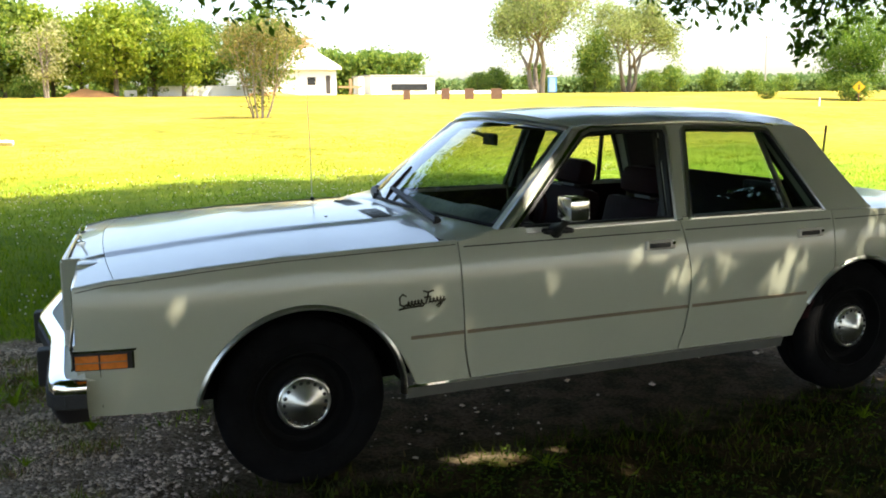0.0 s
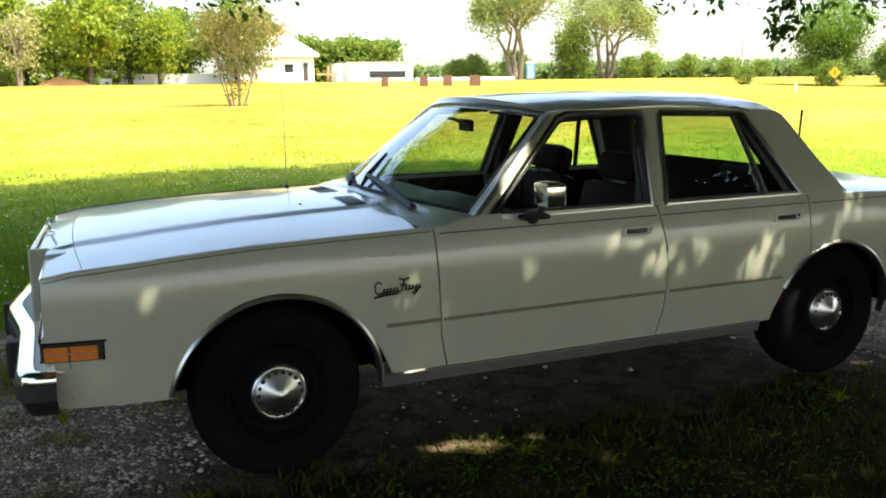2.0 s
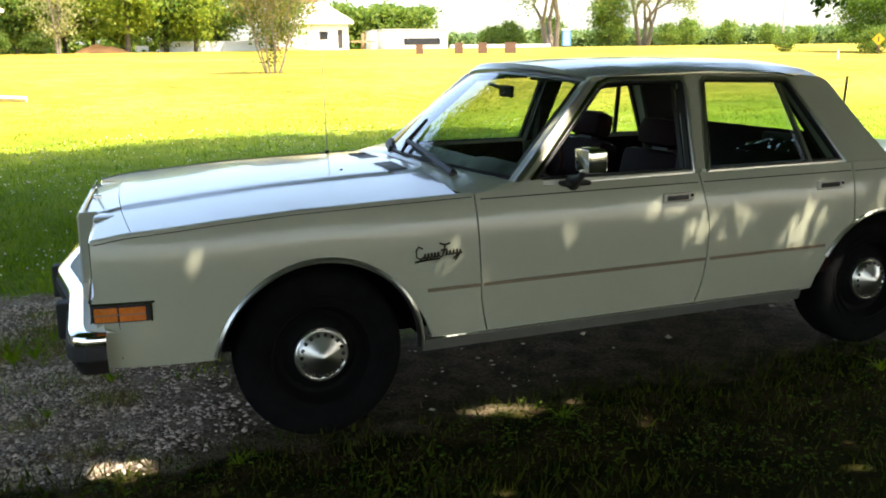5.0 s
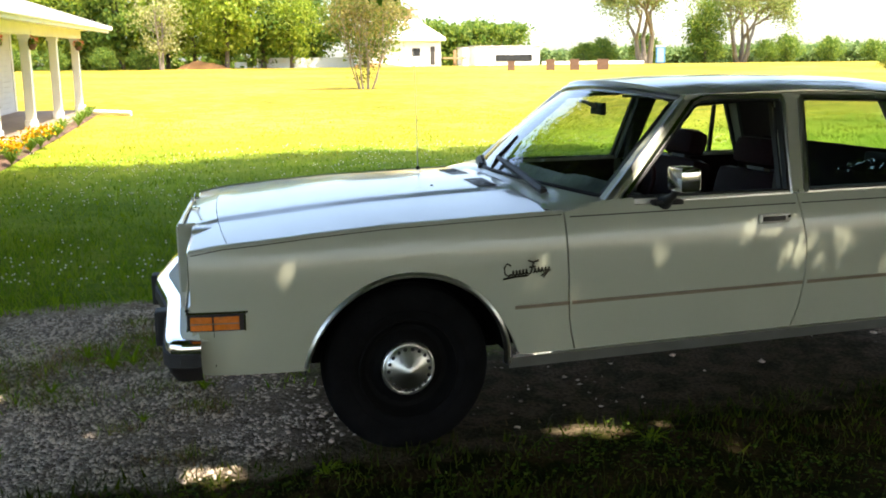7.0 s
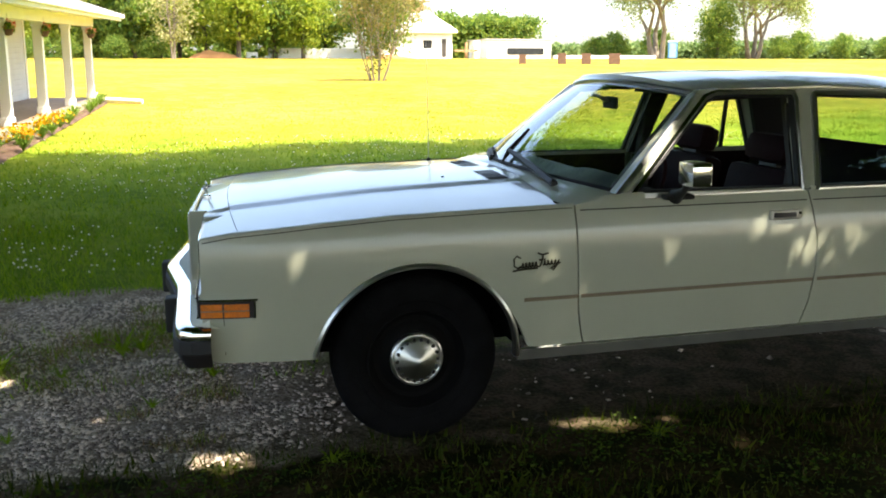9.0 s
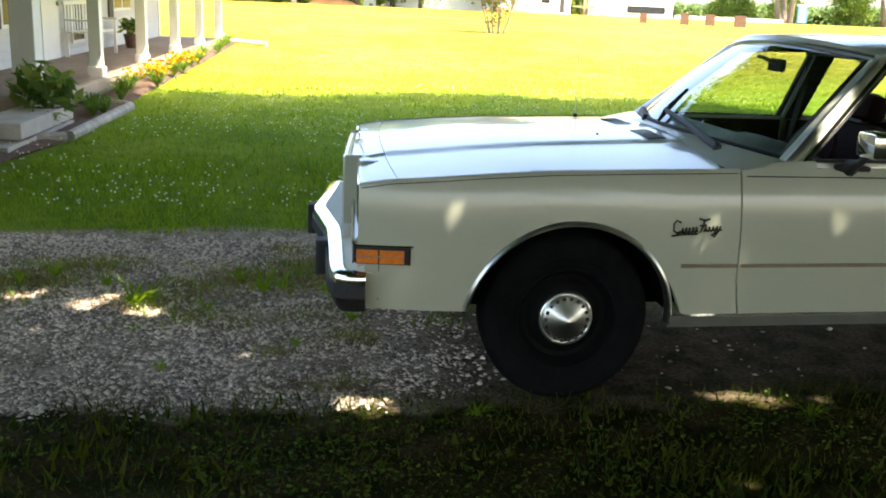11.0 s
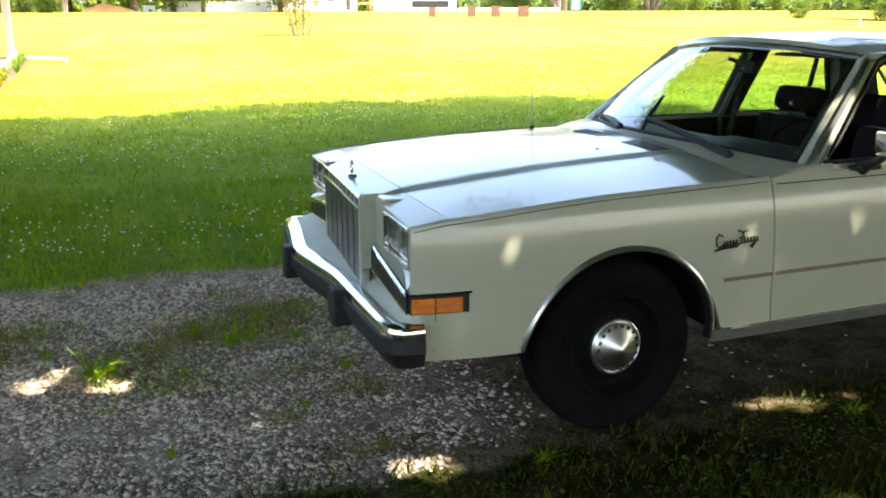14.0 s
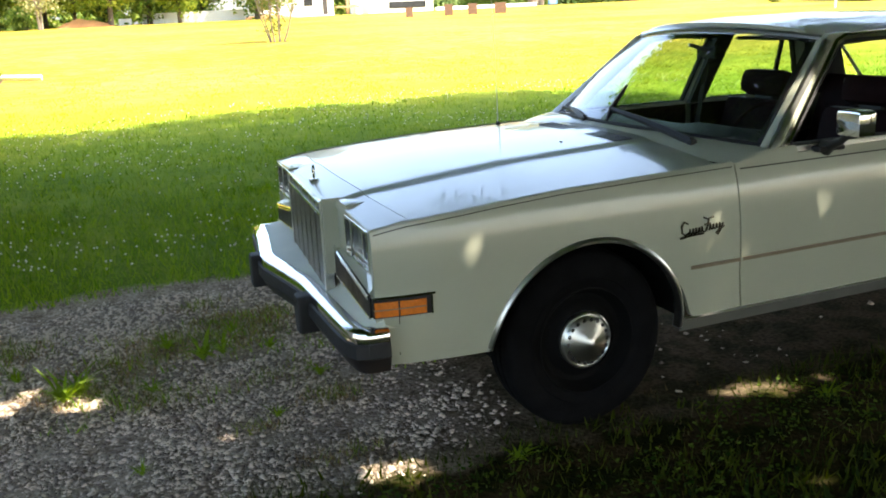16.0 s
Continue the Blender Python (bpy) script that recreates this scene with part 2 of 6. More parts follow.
def ground_material():
    """Lawn with a gravel drive, thin edges and bare patches, by place; shade is painted into the verge and round the
    car.
    """
    m = bpy.data.materials.new("lawn_and_gravel")
    m.use_nodes = True
    nt = m.node_tree
    n, link = nt.nodes, nt.links.new
    b = n["Principled BSDF"]
    b.inputs["Roughness"].default_value = 0.95
    b.inputs["Specular IOR Level"].default_value = 0.06
    geo = n.new("ShaderNodeNewGeometry")
    sep = n.new("ShaderNodeSeparateXYZ")
    link(geo.outputs["Position"], sep.inputs[0])

    def noise_at(scale, detail=4.0):
        t = n.new("ShaderNodeTexNoise")
        t.inputs["Scale"].default_value, t.inputs["Detail"].default_value = scale, detail
        link(geo.outputs["Position"], t.inputs["Vector"])
        return t.outputs["Fac"]

    def calc(op, a, bb, c=None):
        t = n.new("ShaderNodeMath")
        t.operation = op
        for i, v in enumerate((a, bb, c)):
            if v is None:
                continue
            if isinstance(v, (int, float)):
                t.inputs[i].default_value = v
            else:
                link(v, t.inputs[i])
        return t.outputs[0]

    def ramp(fac, stops):
        t = n.new("ShaderNodeValToRGB")
        e = t.color_ramp.elements
        while len(e) < len(stops):
            e.new(0.5)
        for k, (p, c) in zip(e, stops):
            k.position, k.color = p, (*c, 1)
        link(fac, t.inputs[0])
        return t.outputs[0]

    def smooth(v, lo, hi):
        t = n.new("ShaderNodeMapRange")
        t.interpolation_type = "SMOOTHSTEP"
        t.inputs[1].default_value, t.inputs[2].default_value = lo, hi
        link(v, t.inputs[0])
        return t.outputs[0]

    def mix(f, a, bb):
        t = n.new("ShaderNodeMix")
        t.data_type = "RGBA"
        link(f, t.inputs[0])
        link(a, t.inputs[6])
        link(bb, t.inputs[7])
        return t.outputs[2]

    fine, mid, wide, vast = noise_at(55, 6), noise_at(6), noise_at(0.7), noise_at(0.09, 3)
    lawn = ramp(calc("MULTIPLY_ADD", fine, 0.45, calc("MULTIPLY_ADD", wide, 0.3, calc("MULTIPLY", mid, 0.25))),
                [(0.36, (0.060, 0.125, 0.008)), (0.5, (0.150, 0.228, 0.016)), (0.64, (0.28, 0.315, 0.035))])
    tuft = noise_at(2.6, 6)
    field = ramp(calc("MULTIPLY_ADD", vast, 0.35, calc("MULTIPLY_ADD", tuft, 0.40, calc("MULTIPLY", wide, 0.25))), [(0.40, (0.112, 0.118, 0.012)), (0.49, (0.242, 0.190, 0.023)), (0.59, (0.385, 0.278, 0.050))])
    # past the shade's edge the grass turns yellow, sunlight put into its colour
    grass = mix(smooth(sep.outputs[1], 7.0, 20.0), lawn, field)
    soil = ramp(calc("MULTIPLY_ADD", fine, 0.6, calc("MULTIPLY", mid, 0.4)), [(0.36, (0.13, 0.092, 0.062)), (0.5, (0.36, 0.28, 0.21)), (0.64, (0.62, 0.51, 0.40))])
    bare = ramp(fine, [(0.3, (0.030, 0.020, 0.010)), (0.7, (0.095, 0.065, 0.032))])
    # sparse verge soil, with deep shade put into its colour
    worn_shade = ramp(calc("MULTIPLY_ADD", fine, 0.5, calc("MULTIPLY", mid, 0.5)), [(0.3, (0.010, 0.012, 0.002)), (0.55, (0.028, 0.028, 0.005)), (0.75, (0.066, 0.050, 0.015))])
    wob = calc("MULTIPLY_ADD", wide, 0.9, calc("MULTIPLY", mid, 0.35))
    yy = calc("ADD", sep.outputs[1], calc("SUBTRACT", wob, 0.62))
    strip = calc("MULTIPLY", smooth(yy, -0.98, -0.80), calc("SUBTRACT", 1.0, smooth(yy, 1.93, 2.08)))
    hump = calc("MULTIPLY", smooth(sep.outputs[0], 3.4, 4.2), calc("MULTIPLY", smooth(yy, 0.10, 0.30), calc("SUBTRACT", 1.0, smooth(yy, 0.9, 1.15))))
    strip = calc("MULTIPLY", strip, calc("SUBTRACT", 1.0, hump))
    # dark soil beside the car, widened to carry the car's shade as well
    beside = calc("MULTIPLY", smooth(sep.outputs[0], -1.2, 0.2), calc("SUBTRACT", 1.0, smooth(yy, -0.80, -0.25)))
    # the shade under the car, painted by swapping gravel for the dark verge colour
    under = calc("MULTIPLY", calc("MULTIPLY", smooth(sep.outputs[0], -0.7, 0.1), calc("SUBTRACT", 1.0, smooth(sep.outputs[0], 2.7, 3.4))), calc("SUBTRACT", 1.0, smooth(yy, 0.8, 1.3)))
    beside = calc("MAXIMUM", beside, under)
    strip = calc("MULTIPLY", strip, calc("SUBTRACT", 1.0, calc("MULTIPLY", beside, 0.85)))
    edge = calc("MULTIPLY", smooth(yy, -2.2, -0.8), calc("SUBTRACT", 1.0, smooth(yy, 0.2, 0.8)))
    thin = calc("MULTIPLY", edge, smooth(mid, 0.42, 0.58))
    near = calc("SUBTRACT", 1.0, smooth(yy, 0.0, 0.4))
    link(mix(strip, mix(thin, mix(near, grass, worn_shade), bare), soil), b.inputs["Base Color"])
    bp = n.new("ShaderNodeBump")
    bp.inputs["Strength"].default_value, bp.inputs["Distance"].default_value = 0.7, 0.03
    link(calc("MULTIPLY_ADD", fine, 0.6, mid), bp.inputs["Height"])
    link(bp.outputs[0], b.inputs["Normal"])
    return m


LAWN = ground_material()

# ---- building helpers ----


def mesh_object(name, verts, faces, mat, parent=None, smooth=False, label=""):
    me = bpy.data.meshes.new(name)
    me.from_pydata([tuple(v) for v in verts], [], [tuple(f) for f in faces])
    me.materials.append(mat)
    if smooth:
        me.polygons.foreach_set("use_smooth", [True] * len(me.polygons))
        me.set_sharp_from_angle(angle=radians(38))
    me.update()
    ob = new(name, me)
    if parent:
        ob.parent = parent
    return tagged(ob, label)


def part(name, bm, mat, parent=None, label="", smooth=False):
    bmesh.ops.recalc_face_normals(bm, faces=bm.faces)
    me = bpy.data.meshes.new(name)
    bm.to_mesh(me)
    bm.free()
    me.materials.append(mat)
    if smooth:
        me.polygons.foreach_set("use_smooth", [True] * len(me.polygons))
        me.set_sharp_from_angle(angle=radians(38))
    ob = new(name, me)
    if parent:
        ob.parent = parent
    return tagged(ob, label)


def thing(name, label, category, group="", kind="", m=None):
    ob = new(name)
    ob.empty_display_size = 0.1
    if m is not None:
        ob.matrix_world = m
    return tagged(ob, label, category, group, kind)


def add_box(bm, lo, hi, bevel=0.0, m=None):
    """A box, bevelled, added to a bmesh."""
    c = [(a + b) / 2 for a, b in zip(lo, hi)]
    d = [max(1e-4, b - a) for a, b in zip(lo, hi)]
    r = bmesh.ops.create_cube(bm, size=1, matrix=(m or Matrix()) @ Matrix.Translation(c) @ Matrix.Diagonal((*d, 1)))
    if bevel:
        es = list({e for v in r["verts"] for e in v.link_edges})
        bmesh.ops.bevel(bm, geom=es, offset=bevel, segments=2, affect="EDGES", profile=0.6)
    return bm


def box(lo, hi, bevel=0.0, m=None):
    return add_box(bmesh.new(), lo, hi, bevel, m)


def tube(points, radii, sides=8, cap=True):
    """Verts and faces of a tube along points."""
    verts, faces = [], []
    pts = [Vector(p) for p in points]
    rs = radii if hasattr(radii, "__len__") else [radii] * len(pts)
    up = Vector((0.13, 0.27, 0.95)).normalized()
    for i, p in enumerate(pts):
        d = (pts[min(i + 1, len(pts) - 1)] - pts[max(i - 1, 0)]).normalized()
        a = d.cross(up)
        a = a.normalized() if a.length > 1e-3 else Vector((1, 0, 0))
        b = d.cross(a)
        for k in range(sides):
            t = 2 * math.pi * k / sides
            verts.append(p + (a * math.cos(t) + b * math.sin(t)) * rs[i])
    for i in range(len(pts) - 1):
        for k in range(sides):
            q = (k + 1) % sides
            faces.append((i * sides + k, i * sides + q, (i + 1) * sides + q, (i + 1) * sides + k))
    if cap:
        faces.append(tuple(range(sides))[::-1])
        faces.append(tuple(range((len(pts) - 1) * sides, len(pts) * sides)))
    return verts, faces


def grid_faces(nu, nv):
    return [(i * nv + j, (i + 1) * nv + j, (i + 1) * nv + j + 1, i * nv + j + 1) for i in range(nu - 1) for j in range(nv - 1)]


def lathe(profile, sides=40, axis="y"):
    """Turn a profile of (radius, along) round the axis."""
    verts, faces = [], []
    for r, h in profile:
        for k in range(sides):
            t = 2 * math.pi * k / sides
            verts.append((r * math.cos(t), h, r * math.sin(t)) if axis == "y" else (r * math.cos(t), r * math.sin(t), h))
    n = len(profile)
    for i in range(n - 1):
        for k in range(sides):
            q = (k + 1) % sides
            faces.append((i * sides + k, (i + 1) * sides + k, (i + 1) * sides + q, i * sides + q))
    return verts, faces


def lerp(a, b, t):
    return a + (b - a) * t


def curve_at(xs, ys, x):
    return float(np.interp(x, xs, ys))


# ---- ground ----
GY = [-4000, -60, -0.9, 0.9, 1.9, 3.5, 6, 9, 12, 16, 20, 25, 30, 40, 50, 60, 75, 90, 105, 130, 170, 300, 800, 4000]
GZ = [0, 0, 0, 0.028, 0.04, 0.06, 0.135, 0.25, 0.36, 0.50, 0.66, 0.90, 1.12, 1.30, 1.46, 1.68, 2.15, 2.6, 2.95, 3.15, 3.5, 4.8, 7.5, 14]


def ground_z(x, y):
    z = curve_at(GY, GZ, y)
    return z - 0.006 * min(max(x - 15, 0), 60) * math.exp(-((y - 50) / 30) ** 2)


def build_ground():
    ys = sorted(set([-4000, -800, -200, -60, -30] + list(np.round(np.arange(-12, 12, 0.25), 2)) + list(np.round(np.arange(12, 60, 2.0), 2)) + list(range(60, 180, 6)) + [180, 220, 300, 450, 800, 1800, 4000]))
    xs = sorted(set([-4000, -1500, -500, -200, -100, -60, -40, -25] + list(np.round(np.arange(-14, 14, 0.25), 2)) + list(range(14, 120, 4)) + [120, 160, 220, 320, 500, 1500, 4000]))
    verts = []
    for x in xs:
        for y in ys:
            z = ground_z(x, y)
            if abs(x) < 14 and abs(y) < 12:
                z += 0.022 * (noise.noise((x * 1.3, y * 1.3, 0)) + 0.5 * noise.noise((x * 4, y * 4, 3)))
                if -1 < y < 2:
                    z -= 0.012
            verts.append((x, y, z))
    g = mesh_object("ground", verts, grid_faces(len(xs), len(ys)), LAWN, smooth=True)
    tagged(g, "green lawn crossed by a grey gravel drive", "ground", kind="structure")


build_ground()

# ---- the car: front to -x, its left side to -y, front axle at x = 0 ----
CAR = thing("sedan_car", "cream four-door sedan from the eighties parked on the gravel drive", "car")
AXLE_F, AXLE_R = 0.01, 2.86
ARCHES = ((0.02, 0.305, 0.415), (2.85, 0.30, 0.40))


def crest(x):
    return curve_at([-0.84, -0.68, -0.35, -0.08, 0.3, 0.66, 1.2, 2.0, 2.7, 3.1, 3.72], [0.840, 0.869, 0.893, 0.908, 0.917, 0.924, 0.938, 0.942, 0.940, 0.930, 0.892], x)


def half_w(x, z):
    w = curve_at([0.28, 0.36, 0.46, 0.56, 0.66, 0.74, 0.80, 0.86, 0.91, 0.95], [0.862, 0.886, 0.911, 0.922, 0.9255, 0.9245, 0.919, 0.909, 0.896, 0.882], z)
    if x < -0.45:
        w -= 0.045 * ((-0.45 - x) / 0.37) ** 2
    if x > 2.7:
        w -= 0.055 * ((x - 2.7) / 1.0) ** 1.5
    return w


def sill(x):
    z = curve_at([-0.84, -0.76, -0.40, 0.45, 0.48, 2.36, 3.15, 3.72], [0.42, 0.386, 0.374, 0.352, 0.336, 0.336, 0.372, 0.445], x)
    for cx, cz, r in ARCHES:
        if abs(x - cx) < r:
            z = max(z, cz + math.sqrt(r * r - (x - cx) ** 2))
    return z


def hood_z(x, y):
    a, t = abs(y), (x + 0.8) / 1.4
    e = lerp(0.395, 0.355, t)
    s = min(max((e + 0.045 - a) / 0.045, 0), 1)
    return crest(min(x, 0.66)) + lerp(0.024, 0.045, t) * (1 - (a / 0.89) ** 2) + 0.009 * s * s * (3 - 2 * s)


def seam(x):
    return half_w(x, crest(x)) - 0.024


def columns(x0, x1, step=0.05):
    xs = set(np.round(np.linspace(x0, x1, max(2, int((x1 - x0) / step) + 1)), 4))
    for cx, cz, r in ARCHES:
        for k in range(25):
            x = round(cx + r * math.cos(math.pi * k / 24), 4)
            if x0 < x < x1:
                xs.add(x)
    return sorted(xs)


def side_panel(name, x0, x1, side, left=None, right=None, top=None, shelf=False, parent=CAR):
    """A body panel of the car's flank; left and right bend its ends by height."""
    xs, rows = columns(x0, x1), 16
    verts = []
    for x in xs:
        lo, hi = sill(x), (top(x) if top else crest(x))
        u = (x - x0) / (x1 - x0)
        for j in range(rows):
            z = lerp(lo, hi, j / (rows - 1))
            xx = x + (left(z) * (1 - u) if left else 0) + (right(z) * u if right else 0)
            verts.append((xx, side * half_w(xx, z), z))
        if shelf:
            w = half_w(x, hi)
            for j in range(1, 6):
                y = lerp(w, seam(x) + 0.003, j / 5)
                verts.append((x, side * (y - 0.004), hood_z(x, y) + (0.006 if j == 1 else 0)))
    nv = rows + (5 if shelf else 0)
    bm = bmesh.new()
    vs = [bm.verts.new(v) for v in verts]
    for f in grid_faces(len(xs), nv):
        bm.faces.new([vs[i] for i in f])
    edges = [e for e in bm.edges if e.is_boundary]
    for e in edges:
        e.smooth = False
    r = bmesh.ops.extrude_edge_only(bm, edges=edges)
    for v in r["geom"]:
        if isinstance(v, bmesh.types.BMVert):
            v.co.y -= side * 0.022
    return part(name, bm, PAINT, parent, smooth=True)


def door_front_edge(z):
    return curve_at([0.33, 0.42, 0.5, 0.93], [0.062, 0.034, 0.018, 0.0], z)


def door_rear_edge(z):
    return curve_at([0.33, 0.45, 0.6, 0.72, 0.95], [0.0, 0.022, 0.038, 0.04, 0.0], z)


def strip_on_side(name, x0, x1, z0, z1, side, mat, parent, out=0.006, label="", n=24, slope=0.0):
    """A thin moulding that follows the flank."""
    verts = []
    for i in range(n):
        x = lerp(x0, x1, i / (n - 1))
        for z, o in ((z0, -0.004), (z0, out), (z1, out - slope), (z1, -0.004)):
            verts.append((x, side * (half_w(x, z) + o), z))
    return mesh_object(name, verts, grid_faces(n, 4), mat, parent, label=label)


FLANKS = {}
for side in (-1, 1):
    fender = side_panel("front_fender", -0.795, 0.664, side, right=door_front_edge, shelf=True)
    fdoor = side_panel("front_door", 0.670, 1.762, side, left=door_front_edge, right=door_rear_edge)
    rdoor = side_panel("rear_door", 1.768, 2.655, side, left=door_rear_edge)
    quarter = side_panel("quarter_panel", 2.661, 3.70, side)
    FLANKS[side] = (fender, fdoor, rdoor, quarter)
    pts = [(x, side * (half_w(x, crest(x) - 0.011) + 0.0004), crest(x) - 0.011) for x in np.linspace(-0.785, 0.655, 40)]
    mesh_object("hood_seam", *tube(pts, 0.0017, 5), TRIM_DARK, fender)
    strip_on_side("rub_strip", 0.446, 0.680, 0.549, 0.563, side, TAN, fender)
    strip_on_side("rub_strip", 0.692, 1.790, 0.549, 0.563, side, TAN, fdoor)
    strip_on_side("rub_strip", 1.812, 2.485, 0.549, 0.563, side, TAN, rdoor)
    strip_on_side("belt_line", 0.690, 1.755, 0.900, 0.9045, side, TRIM_DARK, fdoor, 0.0012)
    strip_on_side("belt_line", 1.785, 2.645, 0.900, 0.9045, side, TRIM_DARK, rdoor, 0.0012)
    strip_on_side("belt_line", 2.67, 3.66, 0.898, 0.902, side, TRIM_DARK, quarter, 0.0012)
    strip_on_side("rocker_panel", 0.440, 2.40, 0.288, 0.340, side, ROCKER, CAR, -0.004, "satin grey rocker panel")
    strip_on_side("rocker_trim", 0.45, 2.38, 0.341, 0.348, side, DULL_CHROME, CAR, 0.008, "bright metal strip along the sill", slope=0.007)
    # rounded lips of the wheel arches
    for cx, cz, r in ARCHES:
        verts, n = [], 40
        a0, a1 = (math.radians(1 if cx < 1 else -2), math.radians(169 if cx < 1 else 150))
        for i in range(n):
            a = lerp(a0, a1, i / (n - 1))
            for dr, o in ((-0.010, -0.03), (-0.010, 0.003), (-0.007, 0.010), (0.000, 0.011), (0.010, 0.004), (0.013, -0.006)):
                x, z = cx + (r + dr) * math.cos(a), cz + (r + dr) * math.sin(a)
                verts.append((x, side * (half_w(x, z) + o), z))
        mesh_object("arch_trim", verts, grid_faces(n, 6), DULL_CHROME, fender if cx < 1 else quarter, smooth=True, label="bright metal wheel arch trim")
    # inner wheel houses
    for cx, cz, r in ARCHES:
        verts, n = [], 24
        for i in range(n):
            a = lerp(0.12, math.pi - 0.12, i / (n - 1))
            for y in (0.90, 0.52):
                verts.append((cx + r * math.cos(a), side * y, cz + r * math.sin(a)))
            verts.append((cx, side * 0.52, cz))
        mesh_object("wheel_house", verts, grid_faces(n, 3), DARK, CAR)


def handle(x, side, parent):
    ob = part("door_handle", box((x - 0.075, -0.012, 0.826), (x + 0.075, 0.010, 0.866), 0.006), DULL_CHROME, parent, "chrome pull handle")
    ob.location.y = side * (half_w(x, 0.84) + 0.004)
    slot = part("recess", box((x - 0.064, -0.0145, 0.835), (x + 0.048, 0.0005, 0.857), 0.004), RUBBER, ob)
    slot.location.y = 0.0 if side < 0 else 0.014
    part("lock_button", box((x + 0.056, -0.016 if side < 0 else 0.0, 0.846), (x + 0.072, 0.0 if side < 0 else 0.016, 0.860), 0.003), CHROME, ob)


for side in (-1, 1):
    handle(1.638, side, FLANKS[side][1])
    handle(2.502, side, FLANKS[side][2])


def nose(y):
    """How far the middle of the front stands ahead of the lamps."""
    return (-0.030 + 0.035 * y) * min(max((0.402 - abs(y)) / 0.02, 0), 1)


def cap_seam(y):
    """Where the front cap ends and the hood begins."""
    return -0.700 + 0.045 * (y / 0.85) ** 2


def hood_sheet(name, nx, start, end, parent, nu=53):
    """A skin over the front between two lines across the car, with turned-down edges."""
    verts = []
    for i in range(nx):
        for j in range(nu):
            u = lerp(-1, 1, j / (nu - 1))
            x = lerp(start(0.85 * u), end(0.85 * u), i / (nx - 1))
            y = u * (seam(x) - 0.004)
            verts.append((x, y, hood_z(x, y)))
    bm = bmesh.new()
    vs = [bm.verts.new(v) for v in verts]
    for f in grid_faces(nx, nu):
        bm.faces.new([vs[i] for i in f])
    edges = [e for e in bm.edges if e.is_boundary]
    for e in edges:
        e.smooth = False
    r = bmesh.ops.extrude_edge_only(bm, edges=edges)
    for v in r["geom"]:
        if isinstance(v, bmesh.types.BMVert):
            v.co.z -= 0.03
    return part(name, bm, PAINT, parent, smooth=True)


def hood():
    h = hood_sheet("hood", 28, lambda y: cap_seam(y) + 0.0012, lambda y: 0.600 + 0.03 * (1 - (y / 0.85) ** 2), CAR)
    hood_sheet("front_cap", 7, lambda y: -0.786 + nose(y), lambda y: cap_seam(y) - 0.0012, CAR, 171)
    # two slotted vents near the cowl
    for y0 in (-0.36, 0.10):
        verts = []
        for i in range(2):
            for j in range(6):
                x, y = (0.470, 0.566)[i], y0 + 0.26 * j / 5
                verts.append((x, y, hood_z(x, y) + 0.0015))
        v = mesh_object("hood_vent", verts, grid_faces(2, 6), VENT, h, label="dark grey slotted air vent")
        bm = bmesh.new()
        for k in range(8):
            x = 0.477 + 0.0105 * k
            add_box(bm, (x, y0 + 0.008, hood_z(x, y0) - 0.004), (x + 0.004, y0 + 0.252, hood_z(x, y0 + 0.13) + 0.003))
        part("slat", bm, VENT, v)
    # stand-up ornament: a small open crest
    pts = [(-0.790, 0.018 * math.cos(a), hood_z(-0.790, 0) + 0.038 + 0.028 * math.sin(a)) for a in np.linspace(-math.pi / 2, 1.5 * math.pi, 17)]
    o = mesh_object("hood_ornament", *tube(pts, 0.0035, 6), CHROME, h, True, "small chrome stand-up ornament")
    part("ornament_base", box((-0.808, -0.014, hood_z(-0.790, 0) - 0.004), (-0.772, 0.014, hood_z(-0.790, 0) + 0.012), 0.004), CHROME, o)
    part("washer_nozzle", box((0.28, -0.212, hood_z(0.28, -0.2) - 0.004), (0.292, -0.200, hood_z(0.28, -0.2) + 0.004), 0.003), RUBBER, h)
    return h


hood()


def cowl():
    """The panel between hood and windscreen, from fender to fender."""
    verts, n = [], 31
    for j in range(n):
        y = lerp(-0.875, 0.875, j / (n - 1))
        k = 1 - (y / 0.875) ** 2
        x0 = 0.603 + 0.03 * max(0, 1 - (y / 0.85) ** 2)
        x0 = x0 if abs(y) < 0.80 else lerp(x0, 0.668, (abs(y) - 0.80) / 0.075)
        x1 = 0.87 - 0.20 * k
        z0, z1 = hood_z(0.56, min(abs(y), 0.87)) - 0.004, 0.958 + 0.035 * k
        for t in (0, 0.35, 0.7, 1):
            verts.append((lerp(x0, x1, t), y, lerp(z0, z1, t) + 0.006 * math.sin(math.pi * t)))
    mesh_object("cowl", verts, grid_faces(n, 4), PAINT, CAR, True)


cowl()
# rounded shoulders from the cowl's ends down to the doors
for side in (-1, 1):
    verts = []
    for i in range(14):
        x = lerp(0.660, 0.985, i / 13)
        t = min((x - 0.668) / 0.202, 1.0)
        zc = lerp(hood_z(0.56, 0.87) - 0.004, 0.958, max(t, 0)) + 0.006 * math.sin(math.pi * max(t, 0))
        w, z = half_w(x, crest(x)), crest(x)
        verts += [(x, side * (w - 0.001), z - 0.004), (x, side * (w - 0.004), z + 0.5 * max(zc - z, 0)), (x, side * 0.872, max(zc, z) + 0.002), (x, side * 0.845, max(zc, z) + 0.003)]
    mesh_object("cowl_shoulder", verts, grid_faces(14, 4), PAINT, CAR, True)


